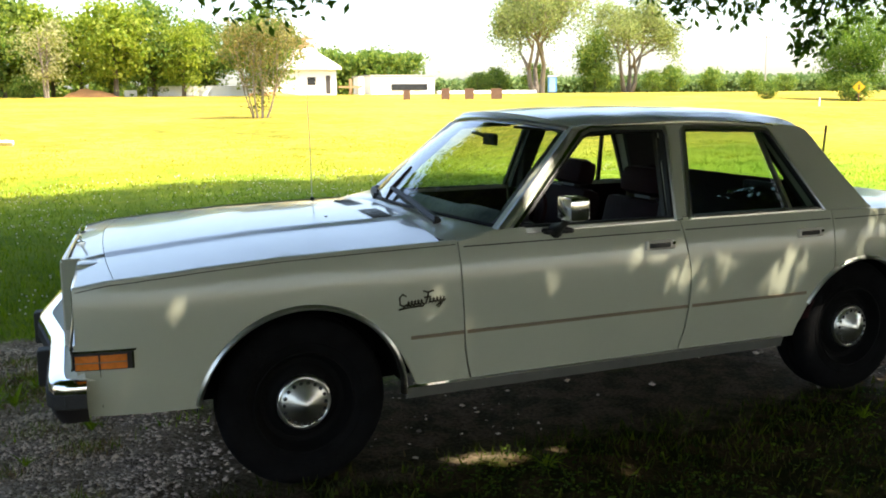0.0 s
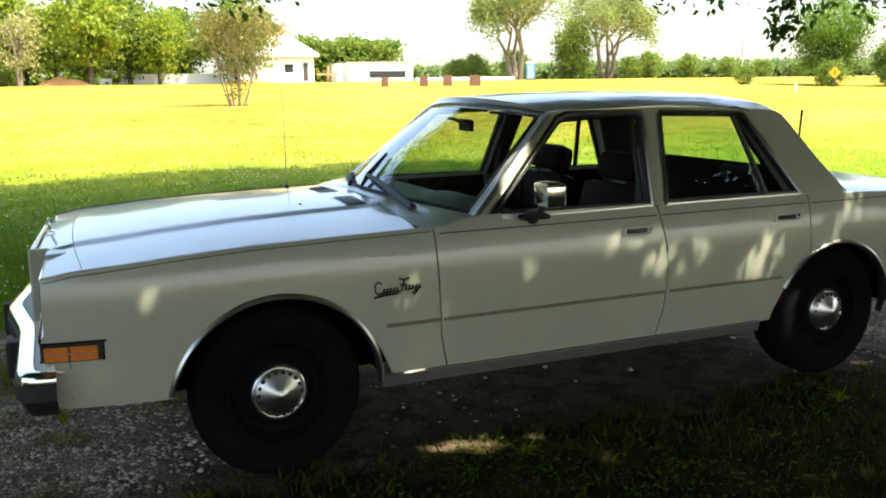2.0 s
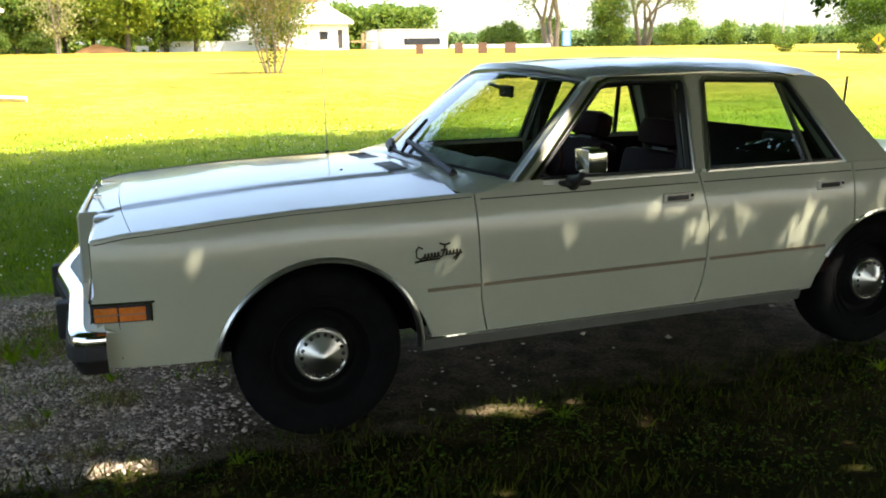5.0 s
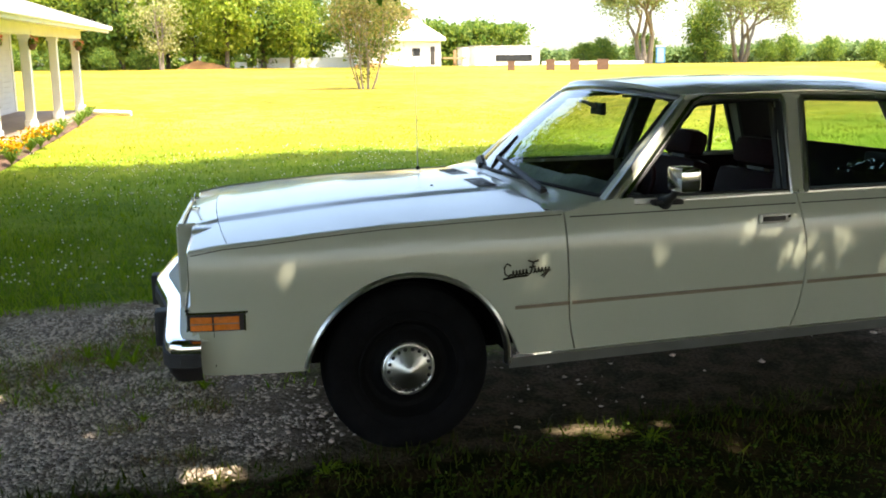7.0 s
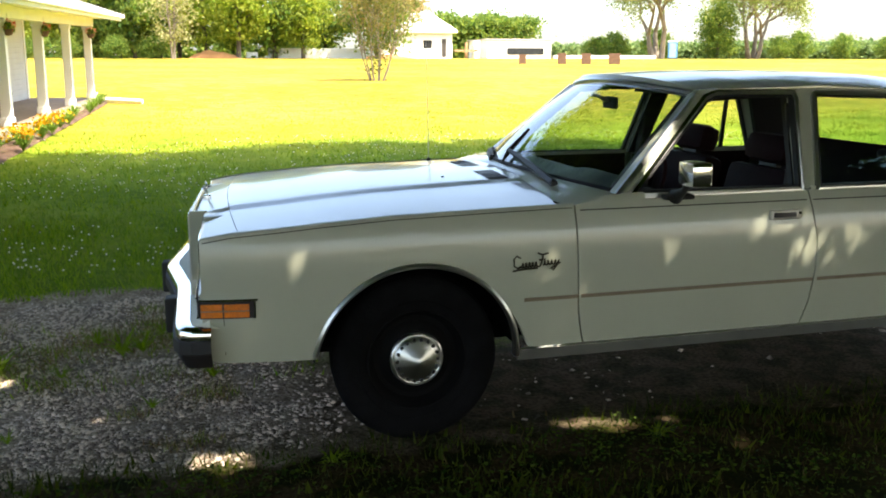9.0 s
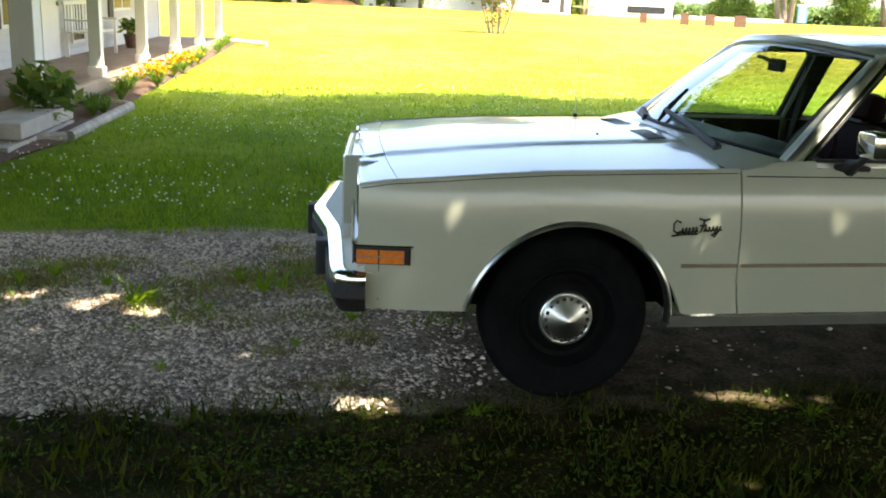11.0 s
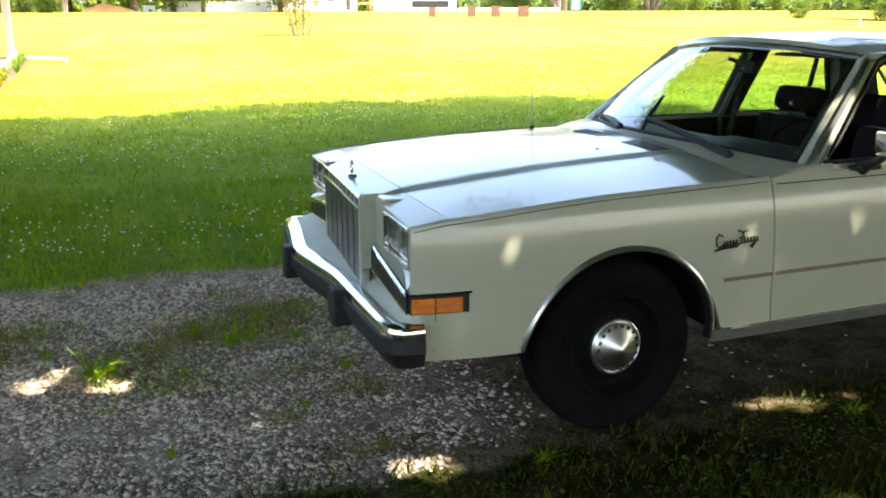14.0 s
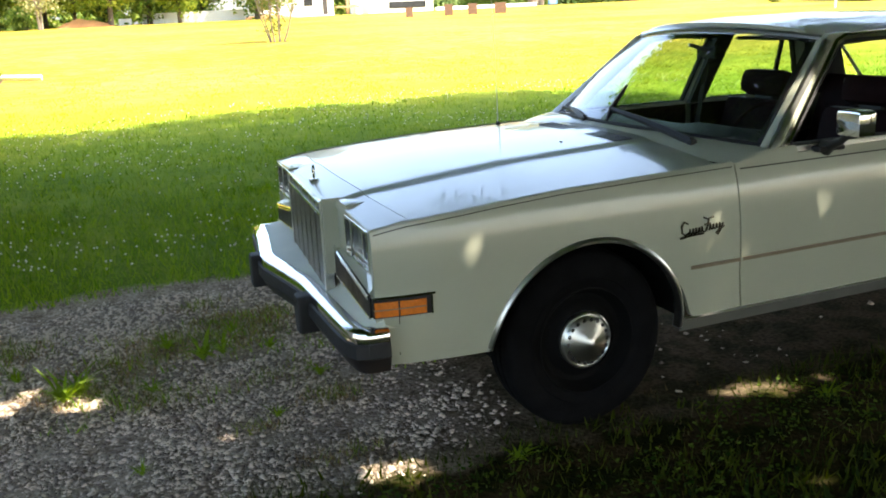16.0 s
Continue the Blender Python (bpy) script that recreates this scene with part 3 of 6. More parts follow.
def screen_point(u, v, grow=0.0):
    """Windscreen: u across -1 to 1, v from base 0 to top 1."""
    k = 1 - u * u
    base = Vector((0.885 - 0.22 * k, u * 0.815, 0.955 + 0.035 * k))
    top = Vector((1.335 - 0.115 * k, u * 0.655, 1.352 + 0.040 * k))
    p = base.lerp(top, v)
    p.z += 0.018 * math.sin(math.pi * v)
    p.x -= 0.014 * math.sin(math.pi * v)
    return p


verts = [screen_point(lerp(-0.97, 0.97, i / 24), lerp(0.01, 0.975, j / 8)) for i in range(25) for j in range(9)]
ws = mesh_object("windscreen", verts, grid_faces(25, 9), GLASS, CAR, True, "clear raked windscreen")
ws.visible_shadow = False
pts = [screen_point(lerp(-0.98, 0.98, i / 20), 0.985) + Vector((-0.006, 0, 0.004)) for i in range(21)]
mesh_object("screen_trim", *tube(pts, 0.012, 6), DULL_CHROME, ws, True, "bright trim over the windscreen")
pts = [screen_point(lerp(-0.98, 0.98, i / 20), 0.005) + Vector((-0.004, 0, 0.004)) for i in range(21)]
mesh_object("lower_seal", *tube(pts, 0.010, 6), RUBBER, ws, True)

RAIL = [(1.335, 0.655, 1.352), (1.6, 0.668, 1.368), (1.95, 0.672, 1.372), (2.3, 0.668, 1.364), (2.52, 0.655, 1.353), (2.66, 0.645, 1.332)]


def roof():
    verts, n = [], 21
    xs = np.linspace(0, 1, 26)
    for t in [-1.0, *xs]:
        lip, t = t < 0, max(t, 0.0)
        rx = lerp(1.335, 2.66, t)
        ry = curve_at([p[0] for p in RAIL], [p[1] for p in RAIL], rx)
        rz = curve_at([p[0] for p in RAIL], [p[2] for p in RAIL], rx)
        bow = -0.115 * (1 - t) ** 3 + 0.05 * t ** 3
        for j in range(n):
            u = lerp(-1, 1, j / (n - 1))
            k = 1 - u * u
            shoulder = 1 - abs(u) ** 6
            verts.append((rx + bow * k - (0.012 if lip else 0), ry * u, rz + (0.008 * shoulder + 0.034 * k if lip else 0.032 * shoulder + 0.036 * k)))
    mesh_object("roof", verts, grid_faces(27, n), PAINT, CAR, True)
    mesh_object("headliner", [(x, y * 0.97, z - 0.045) for x, y, z in verts[n:]], grid_faces(26, n), TRIM_DARK, CAR, True)


roof()


def cabin_y(z, x=1.8):
    y = lerp(0.868, 0.672, min(max((z - 0.945) / 0.42, 0), 1))
    return y - 0.03 * max(0, (x - 2.4) / 0.6)


def frame_piece(name, poly, side, mat, parent, thick=0.035, out=0.0, label="", smooth=False):
    """A flat outline in x and z, laid on the cabin's slanting side and given depth."""
    bm = bmesh.new()
    a = [bm.verts.new((x, side * (cabin_y(z, x) + out), z)) for x, z in poly]
    b = [bm.verts.new((x, side * (cabin_y(z, x) + out - thick), z)) for x, z in poly]
    n = len(poly)
    bm.faces.new(a)
    bm.faces.new(b[::-1])
    for i in range(n):
        bm.faces.new((a[i], b[i], b[(i + 1) % n], a[(i + 1) % n]))
    return part(name, bm, mat, parent, label, smooth)


WIN_F = [(0.962, 0.962), (1.735, 0.956), (1.797, 1.322), (1.792, 1.334), (1.50, 1.338), (1.405, 1.332), (1.36, 1.312)]
WIN_R = [(1.846, 0.957), (2.612, 0.956), (2.412, 1.300), (2.398, 1.318), (1.93, 1.333), (1.922, 1.325)]


def ring(poly, d):
    """The outline moved inwards by d (outwards if negative)."""
    c = Vector((sum(p[0] for p in poly) / len(poly), sum(p[1] for p in poly) / len(poly)))
    out, n = [], len(poly)
    for i in range(n):
        p0, p1, p2 = (Vector(poly[k % n]) for k in (i - 1, i, i + 1))
        n1, n2 = (p1 - p0).normalized().orthogonal(), (p2 - p1).normalized().orthogonal()
        n1 = n1 if n1.dot(c - p1) > 0 else -n1
        n2 = n2 if n2.dot(c - p1) > 0 else -n2
        b = (n1 + n2).normalized()
        out.append(p1 + b * d / max(0.35, b.dot(n1)))
    return out


def frame_ring(name, poly, d0, d1, side, mat, parent, out, thick, label=""):
    bm = bmesh.new()
    loops = []
    for d, o in ((d0, out), (d1, out), (d1, out - thick), (d0, out - thick)):
        loops.append([bm.verts.new((p.x, side * (cabin_y(p.y, p.x) + o), p.y)) for p in ring(poly, d)])
    n = len(poly)
    for a, b in zip(loops, loops[1:] + loops[:1]):
        for i in range(n):
            bm.faces.new((a[i], a[(i + 1) % n], b[(i + 1) % n], b[i]))
    return part(name, bm, mat, parent, label)


for side in (-1, 1):
    fender, fdoor, rdoor, quarter = FLANKS[side]
    # pillars and rails that hold the roof
    frame_piece("a_pillar", [(0.845, 0.948), (0.955, 0.948), (1.352, 1.318), (1.42, 1.345), (1.44, 1.372), (1.335, 1.365), (1.30, 1.340)], side, PAINT, CAR, 0.05, 0.002)
    frame_piece("pillar_trim", [(0.852, 0.955), (0.886, 0.955), (1.325, 1.343), (1.308, 1.350)], side, DULL_CHROME, CAR, 0.02, 0.012, "bright windscreen pillar moulding")
    frame_piece("pillar_trim", [(0.925, 0.955), (0.947, 0.955), (1.362, 1.338), (1.350, 1.345)], side, CHROME, CAR, 0.02, 0.010, "bright windscreen pillar moulding")
    frame_piece("b_pillar", [(1.752, 0.945), (1.832, 0.945), (1.908, 1.345), (1.812, 1.345)], side, PAINT, CAR, 0.06, -0.004)
    frame_piece("roof_rail", [(1.40, 1.338), (2.44, 1.330), (2.52, 1.343), (2.3, 1.368), (1.95, 1.376), (1.42, 1.366)], side, PAINT, CAR, 0.05, 0.003)
    cp = frame_piece("c_pillar", [(2.628, 0.935), (2.99, 0.928), (2.952, 0.945), (2.905, 1.0), (2.833, 1.090), (2.735, 1.225), (2.695, 1.285), (2.668, 1.318), (2.63, 1.338), (2.50, 1.352), (2.425, 1.330), (2.436, 1.300)], side, PAINT, CAR, 0.09, 0.004)
    frame_piece("drip_rail", [(0.955, 0.985), (1.345, 1.345), (1.41, 1.366), (1.95, 1.379), (2.36, 1.366), (2.45, 1.350), (2.448, 1.345), (2.36, 1.359), (1.95, 1.371), (1.415, 1.357), (1.36, 1.338), (0.968, 0.980)], side, CHROME, CAR, 0.02, 0.016, "thin bright drip rail")
    for pl in ([(0.96, 0.948), (1.352, 1.318), (1.42, 1.345), (1.335, 1.365), (1.30, 1.340), (0.85, 0.948)], [(1.742, 0.945), (1.842, 0.945), (1.918, 1.345), (1.802, 1.345)], [(2.628, 0.935), (2.93, 0.945), (2.82, 1.085), (2.70, 1.255), (2.60, 1.33), (2.425, 1.330), (2.436, 1.300)], [(1.40, 1.330), (2.44, 1.322), (2.50, 1.343), (2.3, 1.362), (1.42, 1.362)]):
        frame_piece("pillar_lining", pl, side, TRIM_DARK, CAR, 0.03, -0.058 if pl[0][0] < 2 else -0.092)
    # bright frames, black seals and panes of the side windows
    for poly, door in ((WIN_F, fdoor), (WIN_R, rdoor)):
        frame_ring("window_frame", poly, -0.026, -0.008, side, DULL_CHROME, door, 0.010, 0.03, "bright metal window frame")
        frame_ring("window_seal", poly, -0.009, 0.004, side, RUBBER, door, 0.005, 0.03)
    mesh_object("pane", [(x, side * (cabin_y(z, x) - 0.012), z) for x, z in WIN_R], [tuple(range(len(WIN_R)))], GLASS_SIDE, rdoor).visible_shadow = False
    if side > 0:
        mesh_object("pane", [(x, side * (cabin_y(z, x) - 0.012), z) for x, z in WIN_F], [tuple(range(len(WIN_F)))], GLASS_SIDE, fdoor).visible_shadow = False
    frame_piece("divider_bar", [(2.415, 0.955), (2.438, 0.955), (2.362, 1.322), (2.343, 1.322)], side, DULL_CHROME if side < 0 else RUBBER, rdoor, 0.02, 0.003)
    # inner door cards
    part("door_card", box((0.70, side * 0.83 - 0.02, 0.40), (1.74, side * 0.83 + 0.02, 0.94), 0.01), VINYL, fdoor)
    part("door_card", box((1.80, side * 0.83 - 0.02, 0.40), (2.62, side * 0.83 + 0.02, 0.94), 0.01), VINYL, rdoor)
    frame_piece("sill_cap", [(0.96, 0.935), (1.745, 0.935), (1.745, 0.955), (0.96, 0.955)], side, PAINT, fdoor, 0.06, 0.006)
    frame_piece("sill_cap", [(1.79, 0.935), (2.63, 0.935), (2.63, 0.955), (1.79, 0.955)], side, PAINT, rdoor, 0.06, 0.006)


def rear_screen():
    verts = []
    for i in range(15):
        u = lerp(-1, 1, i / 14)
        k = 1 - u * u
        for j in range(6):
            t = j / 5
            b, a = Vector((3.03 + 0.03 * k, u * 0.665, 0.962)), Vector((2.645 + 0.05 * k, u * 0.60, 1.335 + 0.035 * k))
            verts.append(b.lerp(a, t))
    r = mesh_object("rear_screen", verts, grid_faces(15, 6), GLASS_SIDE, CAR, True, "sloping rear window")
    r.visible_shadow = False
    for u in (-1, 1):
        pts = [Vector((3.03, u * 0.675, 0.962)).lerp(Vector((2.645, u * 0.615, 1.335)), t) for t in (0, 0.5, 1)]
        mesh_object("screen_trim", *tube(pts, 0.012, 6), CHROME, r, True)


rear_screen()


def deck():
    """Boot lid and the shoulders beside the rear window."""
    verts, n = [], 23
    xs = [2.66, 2.80, 2.94, 3.02, 3.06, 3.2, 3.35, 3.5, 3.62, 3.69, 3.705]
    for x in xs:
        w = half_w(x, crest(x)) - 0.001
        for j in range(n):
            u = lerp(-1, 1, j / (n - 1))
            edge = 1 - abs(u) ** 8
            drop = -0.03 if x > 3.70 else 0
            verts.append((x + 0.03 * (1 - u * u) * (x > 3.5), u * w, crest(x) - 0.002 + 0.018 * edge + 0.02 * (1 - u * u) + drop))
    mesh_object("boot_lid", verts, grid_faces(len(xs), n), PAINT, CAR, True)


deck()


def tail():
    bm = box((3.66, -0.855, 0.44), (3.712, 0.855, 0.885), 0.02)
    t = part("tail_panel", bm, PAINT, CAR)
    for side in (-1, 1):
        l = part("tail_lamp", box((3.69, side * 0.66 - 0.18, 0.62), (3.735, side * 0.66 + 0.18, 0.80), 0.012), RED, t, "red tail lamp lens")
        part("lamp_frame", box((3.685, side * 0.846 - 0.010, 0.60), (3.732, side * 0.846 + 0.010, 0.83), 0.004), DULL_CHROME, l)
    b = part("rear_bumper", box((3.72, -0.87, 0.47), (3.875, 0.87, 0.585), 0.03), CHROME, CAR, "chrome rear bumper")
    part("bumper_skirt", box((3.70, -0.86, 0.385), (3.83, 0.86, 0.475), 0.02), TRIM_DARK, b)
    part("rubber_strip", box((3.868, -0.85, 0.505), (3.884, 0.85, 0.545), 0.004), RUBBER, b)


tail()

# fuel flap with its seam
v = []
for (x, z) in ((3.19, 0.722), (3.20, 0.732), (3.29, 0.732), (3.30, 0.722), (3.30, 0.600), (3.29, 0.590), (3.20, 0.590), (3.19, 0.600), (3.19, 0.722)):
    v.append((x, -(half_w(x, z) + 0.0005), z))
flap = mesh_object("fuel_flap_seam", *tube(v, 0.0014, 5), TRIM_DARK, FLANKS[-1][3])


def badge():
    """Flowing script on the fender, drawn as plain strokes."""
    def stroke(x0, z0, pts):
        p = [(x0 + x, -(half_w(x0 + x, z0 + z) + 0.005), z0 + z) for x, z in pts]
        return tube(p, 0.0038, 5)
    verts, faces = [], []
    marks = []

    def wave(x0, x1, z, humps, h):
        return [(lerp(x0, x1, k / (8 * humps)) + 0.004 * math.sin(2 * math.pi * k / 8), z + 0.06 * (lerp(x0, x1, k / (8 * humps)) - x0) + h * (0.5 - 0.5 * math.cos(2 * math.pi * k / 8))) for k in range(8 * humps + 1)]

    marks.append([(0.428, 0.728), (0.412, 0.737), (0.400, 0.722), (0.402, 0.696), (0.416, 0.686), (0.430, 0.694)])
    marks.append(wave(0.430, 0.500, 0.688, 5, 0.017))
    marks.append([(0.500, 0.744), (0.520, 0.736), (0.545, 0.742)])
    marks.append([(0.524, 0.740), (0.518, 0.712), (0.510, 0.692), (0.500, 0.690)])
    marks.append([(0.505, 0.716), (0.532, 0.718)])
    marks.append(wave(0.522, 0.582, 0.694, 4, 0.017))
    marks.append([(0.590, 0.714), (0.580, 0.690), (0.566, 0.672), (0.556, 0.678), (0.572, 0.690), (0.596, 0.702)])
    marks.append([(0.395, 0.676), (0.44, 0.682), (0.50, 0.684)])
    for mk in marks:
        vs, fs = stroke(0, 0, mk)
        k = len(verts)
        verts += vs
        faces += [tuple(i + k for i in f) for f in fs]
    mesh_object("script_badge", verts, faces, LETTER, FLANKS[-1][0], label="dark bronze flowing script badge")


badge()


def wheel(x, y, side):
    """Tyre, black steel rim and small domed cap; the outer face looks to -y in its own frame."""
    w = new("wheel")
    w.parent = CAR
    prof = [(0.19, -0.080), (0.205, -0.098), (0.235, -0.106), (0.240, -0.103), (0.275, -0.109), (0.305, -0.104), (0.322, -0.094), (0.333, -0.078), (0.336, -0.055), (0.330, -0.050), (0.330, -0.044), (0.337, -0.040), (0.337, -0.006), (0.330, -0.003), (0.330, 0.003), (0.337, 0.006), (0.337, 0.040), (0.330, 0.044), (0.330, 0.050), (0.336, 0.055), (0.322, 0.094), (0.275, 0.107), (0.19, 0.085)]
    mesh_object("tyre", *lathe(prof, 64), TYRE, w, True)
    mesh_object("rim", *lathe([(0.200, -0.094), (0.203, -0.100), (0.197, -0.102), (0.190, -0.092), (0.184, -0.070), (0.168, -0.052), (0.150, -0.050), (0.132, -0.066), (0.112, -0.074), (0.085, -0.076), (0.0, -0.076)], 48), RIM, w, True, "black steel rim")
    cap = mesh_object("hub_cap", *lathe([(0.106, -0.070), (0.109, -0.084), (0.107, -0.094), (0.101, -0.098), (0.096, -0.094), (0.092, -0.098), (0.088, -0.104), (0.076, -0.109), (0.050, -0.122), (0.025, -0.134), (0.008, -0.141), (0.0, -0.142)], 48), DULL_CHROME, w, True, "small domed chrome hub cap")
    for k in range(18):
        a = 2 * math.pi * k / 18
        m = Matrix.Translation((0.0830 * math.cos(a), -0.1090, 0.0830 * math.sin(a))) @ Matrix.Rotation(math.pi / 2, 4, "X")
        bm = bmesh.new()
        bmesh.ops.create_circle(bm, cap_ends=True, radius=0.0085, segments=8, matrix=m)
        part("vent_hole", bm, RUBBER, cap)
    for k in range(5):
        a = 2 * math.pi * k / 5 + 0.3
        m = Matrix.Translation((0.140 * math.cos(a), -0.056, 0.140 * math.sin(a))) @ Matrix.Rotation(math.pi / 2, 4, "X")
        bm = bmesh.new()
        bmesh.ops.create_circle(bm, cap_ends=True, radius=0.013, segments=10, matrix=m)
        part("rim_slot", bm, DARK, w)
    w.matrix_world = pose(x + 0.007, y, 0.332, 0, 15 * x, 0 if side < 0 else 180)


for x in (AXLE_F, AXLE_R):
    for side in (-1, 1):
        wheel(x, side * (0.772 if x < 1 else 0.745), side)


FACE = -0.793


def rail(name, pts, r, mat, parent, label="", sides=6):
    return mesh_object(name, *tube(pts, r, sides), mat, parent, True, label)


def slab(name, near, far, mat, parent, label=""):
    """A closed sheet between an outer and an inner outline of equal count."""
    n = len(near)
    faces = [tuple(range(n)), tuple(range(2 * n - 1, n - 1, -1))] + [(i, i + n, (i + 1) % n + n, (i + 1) % n) for i in range(n)]
    bm = bmesh.new()
    vs = [bm.verts.new(v) for v in [*near, *far]]
    for f in faces:
        bm.faces.new([vs[i] for i in f])
    return part(name, bm, mat, parent, label)


def front_face():
    fx = FACE
    for side in (-1, 1):
        y = lambda a, b: (min(side * a, side * b), max(side * a, side * b))

        # painted surround: a broad pillar beside the grille, a slim outer post, a brow over the lamps and a sloping ledge under them
        q = y(0.392, 0.536)
        s = part("headlamp_surround", box((fx, q[0], 0.60), (fx + 0.10, q[1], 0.880), 0.016), PAINT, CAR, smooth=True)
        q = y(0.842, 0.868)
        part("outer_post", box((fx, q[0], 0.58), (fx + 0.10, q[1], 0.852), 0.008), PAINT, s, smooth=True)
        verts = []
        for j in range(14):
            yy = lerp(0.385, 0.862, j / 13)
            top = hood_z(-0.786, yy)
            for x, z in ((-0.785, top + 0.0005), (-0.793, top - 0.004), (fx - 0.004, top - 0.014), (fx - 0.004, 0.846), (fx + 0.05, 0.843)):
                verts.append((x, side * yy, z))
        mesh_object("headlamp_brow", verts, grid_faces(14, 5), PAINT, s, True)
        slab("lamp_ledge", [(fx + 0.058, side * 0.536, 0.712), (fx + 0.058, side * 0.846, 0.712), (fx - 0.014, side * 0.858, 0.644), (fx - 0.014, side * 0.400, 0.697)],
             [(fx + 0.075, side * 0.536, 0.60), (fx + 0.075, side * 0.846, 0.58), (fx + 0.03, side * 0.858, 0.58), (fx + 0.03, side * 0.400, 0.60)], PAINT, s)
        bm = bmesh.new()
        for (a, b), (z0, z1) in (((0.534, 0.848), (0.838, 0.847)), ((0.534, 0.848), (0.704, 0.712)), ((0.534, 0.541), (0.71, 0.84)), ((0.841, 0.848), (0.71, 0.84))):
            p = y(a, b)
            add_box(bm, (fx - 0.007, p[0], z0), (fx + 0.012, p[1], z1), 0.002)
        part("headlamp_bezel", bm, CHROME, s, "chrome edged headlamp bezel")
        q = y(0.536, 0.846)
        part("bezel_back", box((fx + 0.066, q[0], 0.70), (fx + 0.080, q[1], 0.85)), RUBBER, s)
        for a in (0.543, 0.695):
            p = y(a, a + 0.144)
            lamp = part("headlamp", box((fx + 0.022, p[0], 0.722), (fx + 0.066, p[1], 0.832), 0.012), LAMP_GLASS, s, "square glass headlamp")
            bm = bmesh.new()
            for (c, d), (z0, z1) in (((a - 0.003, a + 0.147), (0.830, 0.837)), ((a - 0.003, a + 0.147), (0.716, 0.723)), ((a - 0.003, a + 0.004), (0.72, 0.834)), ((a + 0.140, a + 0.147), (0.72, 0.834))):
                r = y(c, d)
                add_box(bm, (fx + 0.016, r[0], z0), (fx + 0.032, r[1], z1), 0.002)
            part("lamp_ring", bm, CHROME, lamp)

        # low band of fine bars under a doubled bright strip that falls towards the corner
        def low(u, dz=0.0, out=0.0):
            return Vector((fx - 0.016 - out, side * lerp(0.392, 0.866, u), lerp(0.694, 0.634, u) + dz))
        band = slab("lower_grille", [low(0), low(1), low(1, -0.072), low(0, -0.102)], [low(k, d, -0.02) for k, d in ((0, 0), (1, 0), (1, -0.072), (0, -0.102))], TRIM_DARK, CAR, "dark lower grille band with bright edges")
        rail("bright_strip", [low(0, 0.040, 0.0), low(0.0, 0.016, 0.003), low(0.035, 0.003, 0.005), low(0.3, 0.002, 0.005), low(1, 0.002, 0.004)], 0.0055, CHROME, band)
        rail("bright_strip", [low(0.02, -0.012, 0.004), low(1, -0.011, 0.004)], 0.0028, CHROME, band)
        rail("bright_strip", [low(0, -0.102, 0.003), low(1, -0.072, 0.003)], 0.0042, CHROME, band)
        for k in range(24):
            u = (k + 0.5) / 24
            rail("fine_bar", [low(u, -0.014, 0.0025), low(u, lerp(-0.100, -0.071, u), 0.0025)], 0.0026 if k % 4 else 0.0045, GRILLE, band, sides=4)
        # amber lamp that wraps the corner
        fender = FLANKS[side][0]
        def patch(x0, x1, z0, z1, out, n=8):
            vs = []
            for i in range(n):
                x = lerp(x0, x1, i / (n - 1))
                for z, o in ((z0, -0.02), (z0, out), (z1, out), (z1, -0.02)):
                    vs.append((x, side * (half_w(x, z) + o), z))
            fs = grid_faces(n, 4) + [(0, 1, 2, 3), ((n - 1) * 4 + 3, (n - 1) * 4 + 2, (n - 1) * 4 + 1, (n - 1) * 4)]
            return vs, fs
        bezel = mesh_object("side_lamp", *patch(-0.803, -0.602, 0.562, 0.626, 0.004), TRIM_DARK, fender, label="dark framed amber corner lamp")
        mesh_object("amber_lens", *patch(-0.800, -0.722, 0.567, 0.617, 0.009), AMBER, bezel)
        mesh_object("amber_lens", *patch(-0.716, -0.626, 0.567, 0.617, 0.009), AMBER, bezel)
        mesh_object("bright_strip", *patch(-0.806, -0.594, 0.628, 0.636, 0.009), CHROME, bezel)
        mesh_object("bright_strip", *patch(-0.609, -0.603, 0.562, 0.624, 0.008), CHROME, bezel)
        mesh_object("lens_bar", *patch(-0.803, -0.626, 0.590, 0.593, 0.0115), TAN, bezel)
        mesh_object("fender_seam", *patch(-0.719, -0.7165, 0.42, 0.560, 0.0008, 4), TRIM_DARK, fender)
    # nose of the hood over the grille, rounded to both pillars
    verts, n = [], 29
    for j in range(n):
        yy = lerp(-0.394, 0.394, j / (n - 1))
        top = hood_z(-0.786, yy)
        for x, z in ((-0.785, top + 0.0005), (-0.796, top - 0.004), (-0.806, top - 0.016), (-0.810, 0.874), (-0.78, 0.871)):
            verts.append((x + nose(yy), yy, z))
    mesh_object("header_panel", verts, grid_faces(n, 5), PAINT, CAR, True)
    for sd in (-1, 1):
        o = nose(0.38 * sd)
        part("nose_cheek", box((-0.808 + o, sd * 0.395 - 0.006, 0.60), (-0.78, sd * 0.395 + 0.006, 0.884), 0.004), PAINT, CAR)
    # grille, each piece stepped to the line of the nose
    g = part("grille", box((-0.797, -0.388, 0.500), (-0.770, 0.388, 0.872), 0.004), TRIM_DARK, CAR, "tall chrome grille of fine upright bars")
    for k in range(61):
        yy = -0.375 + 0.75 * k / 60
        part("grille_bar", box((-0.808 if k % 10 else -0.812, yy - 0.0030, 0.508), (-0.795, yy + 0.0030, 0.818), 0.001), GRILLE, g)
    hb = part("grille_header", box((-0.806, -0.388, 0.820), (-0.790, 0.388, 0.872), 0.003), TRIM_DARK, g, "dark header with bright edges and worn lettering")
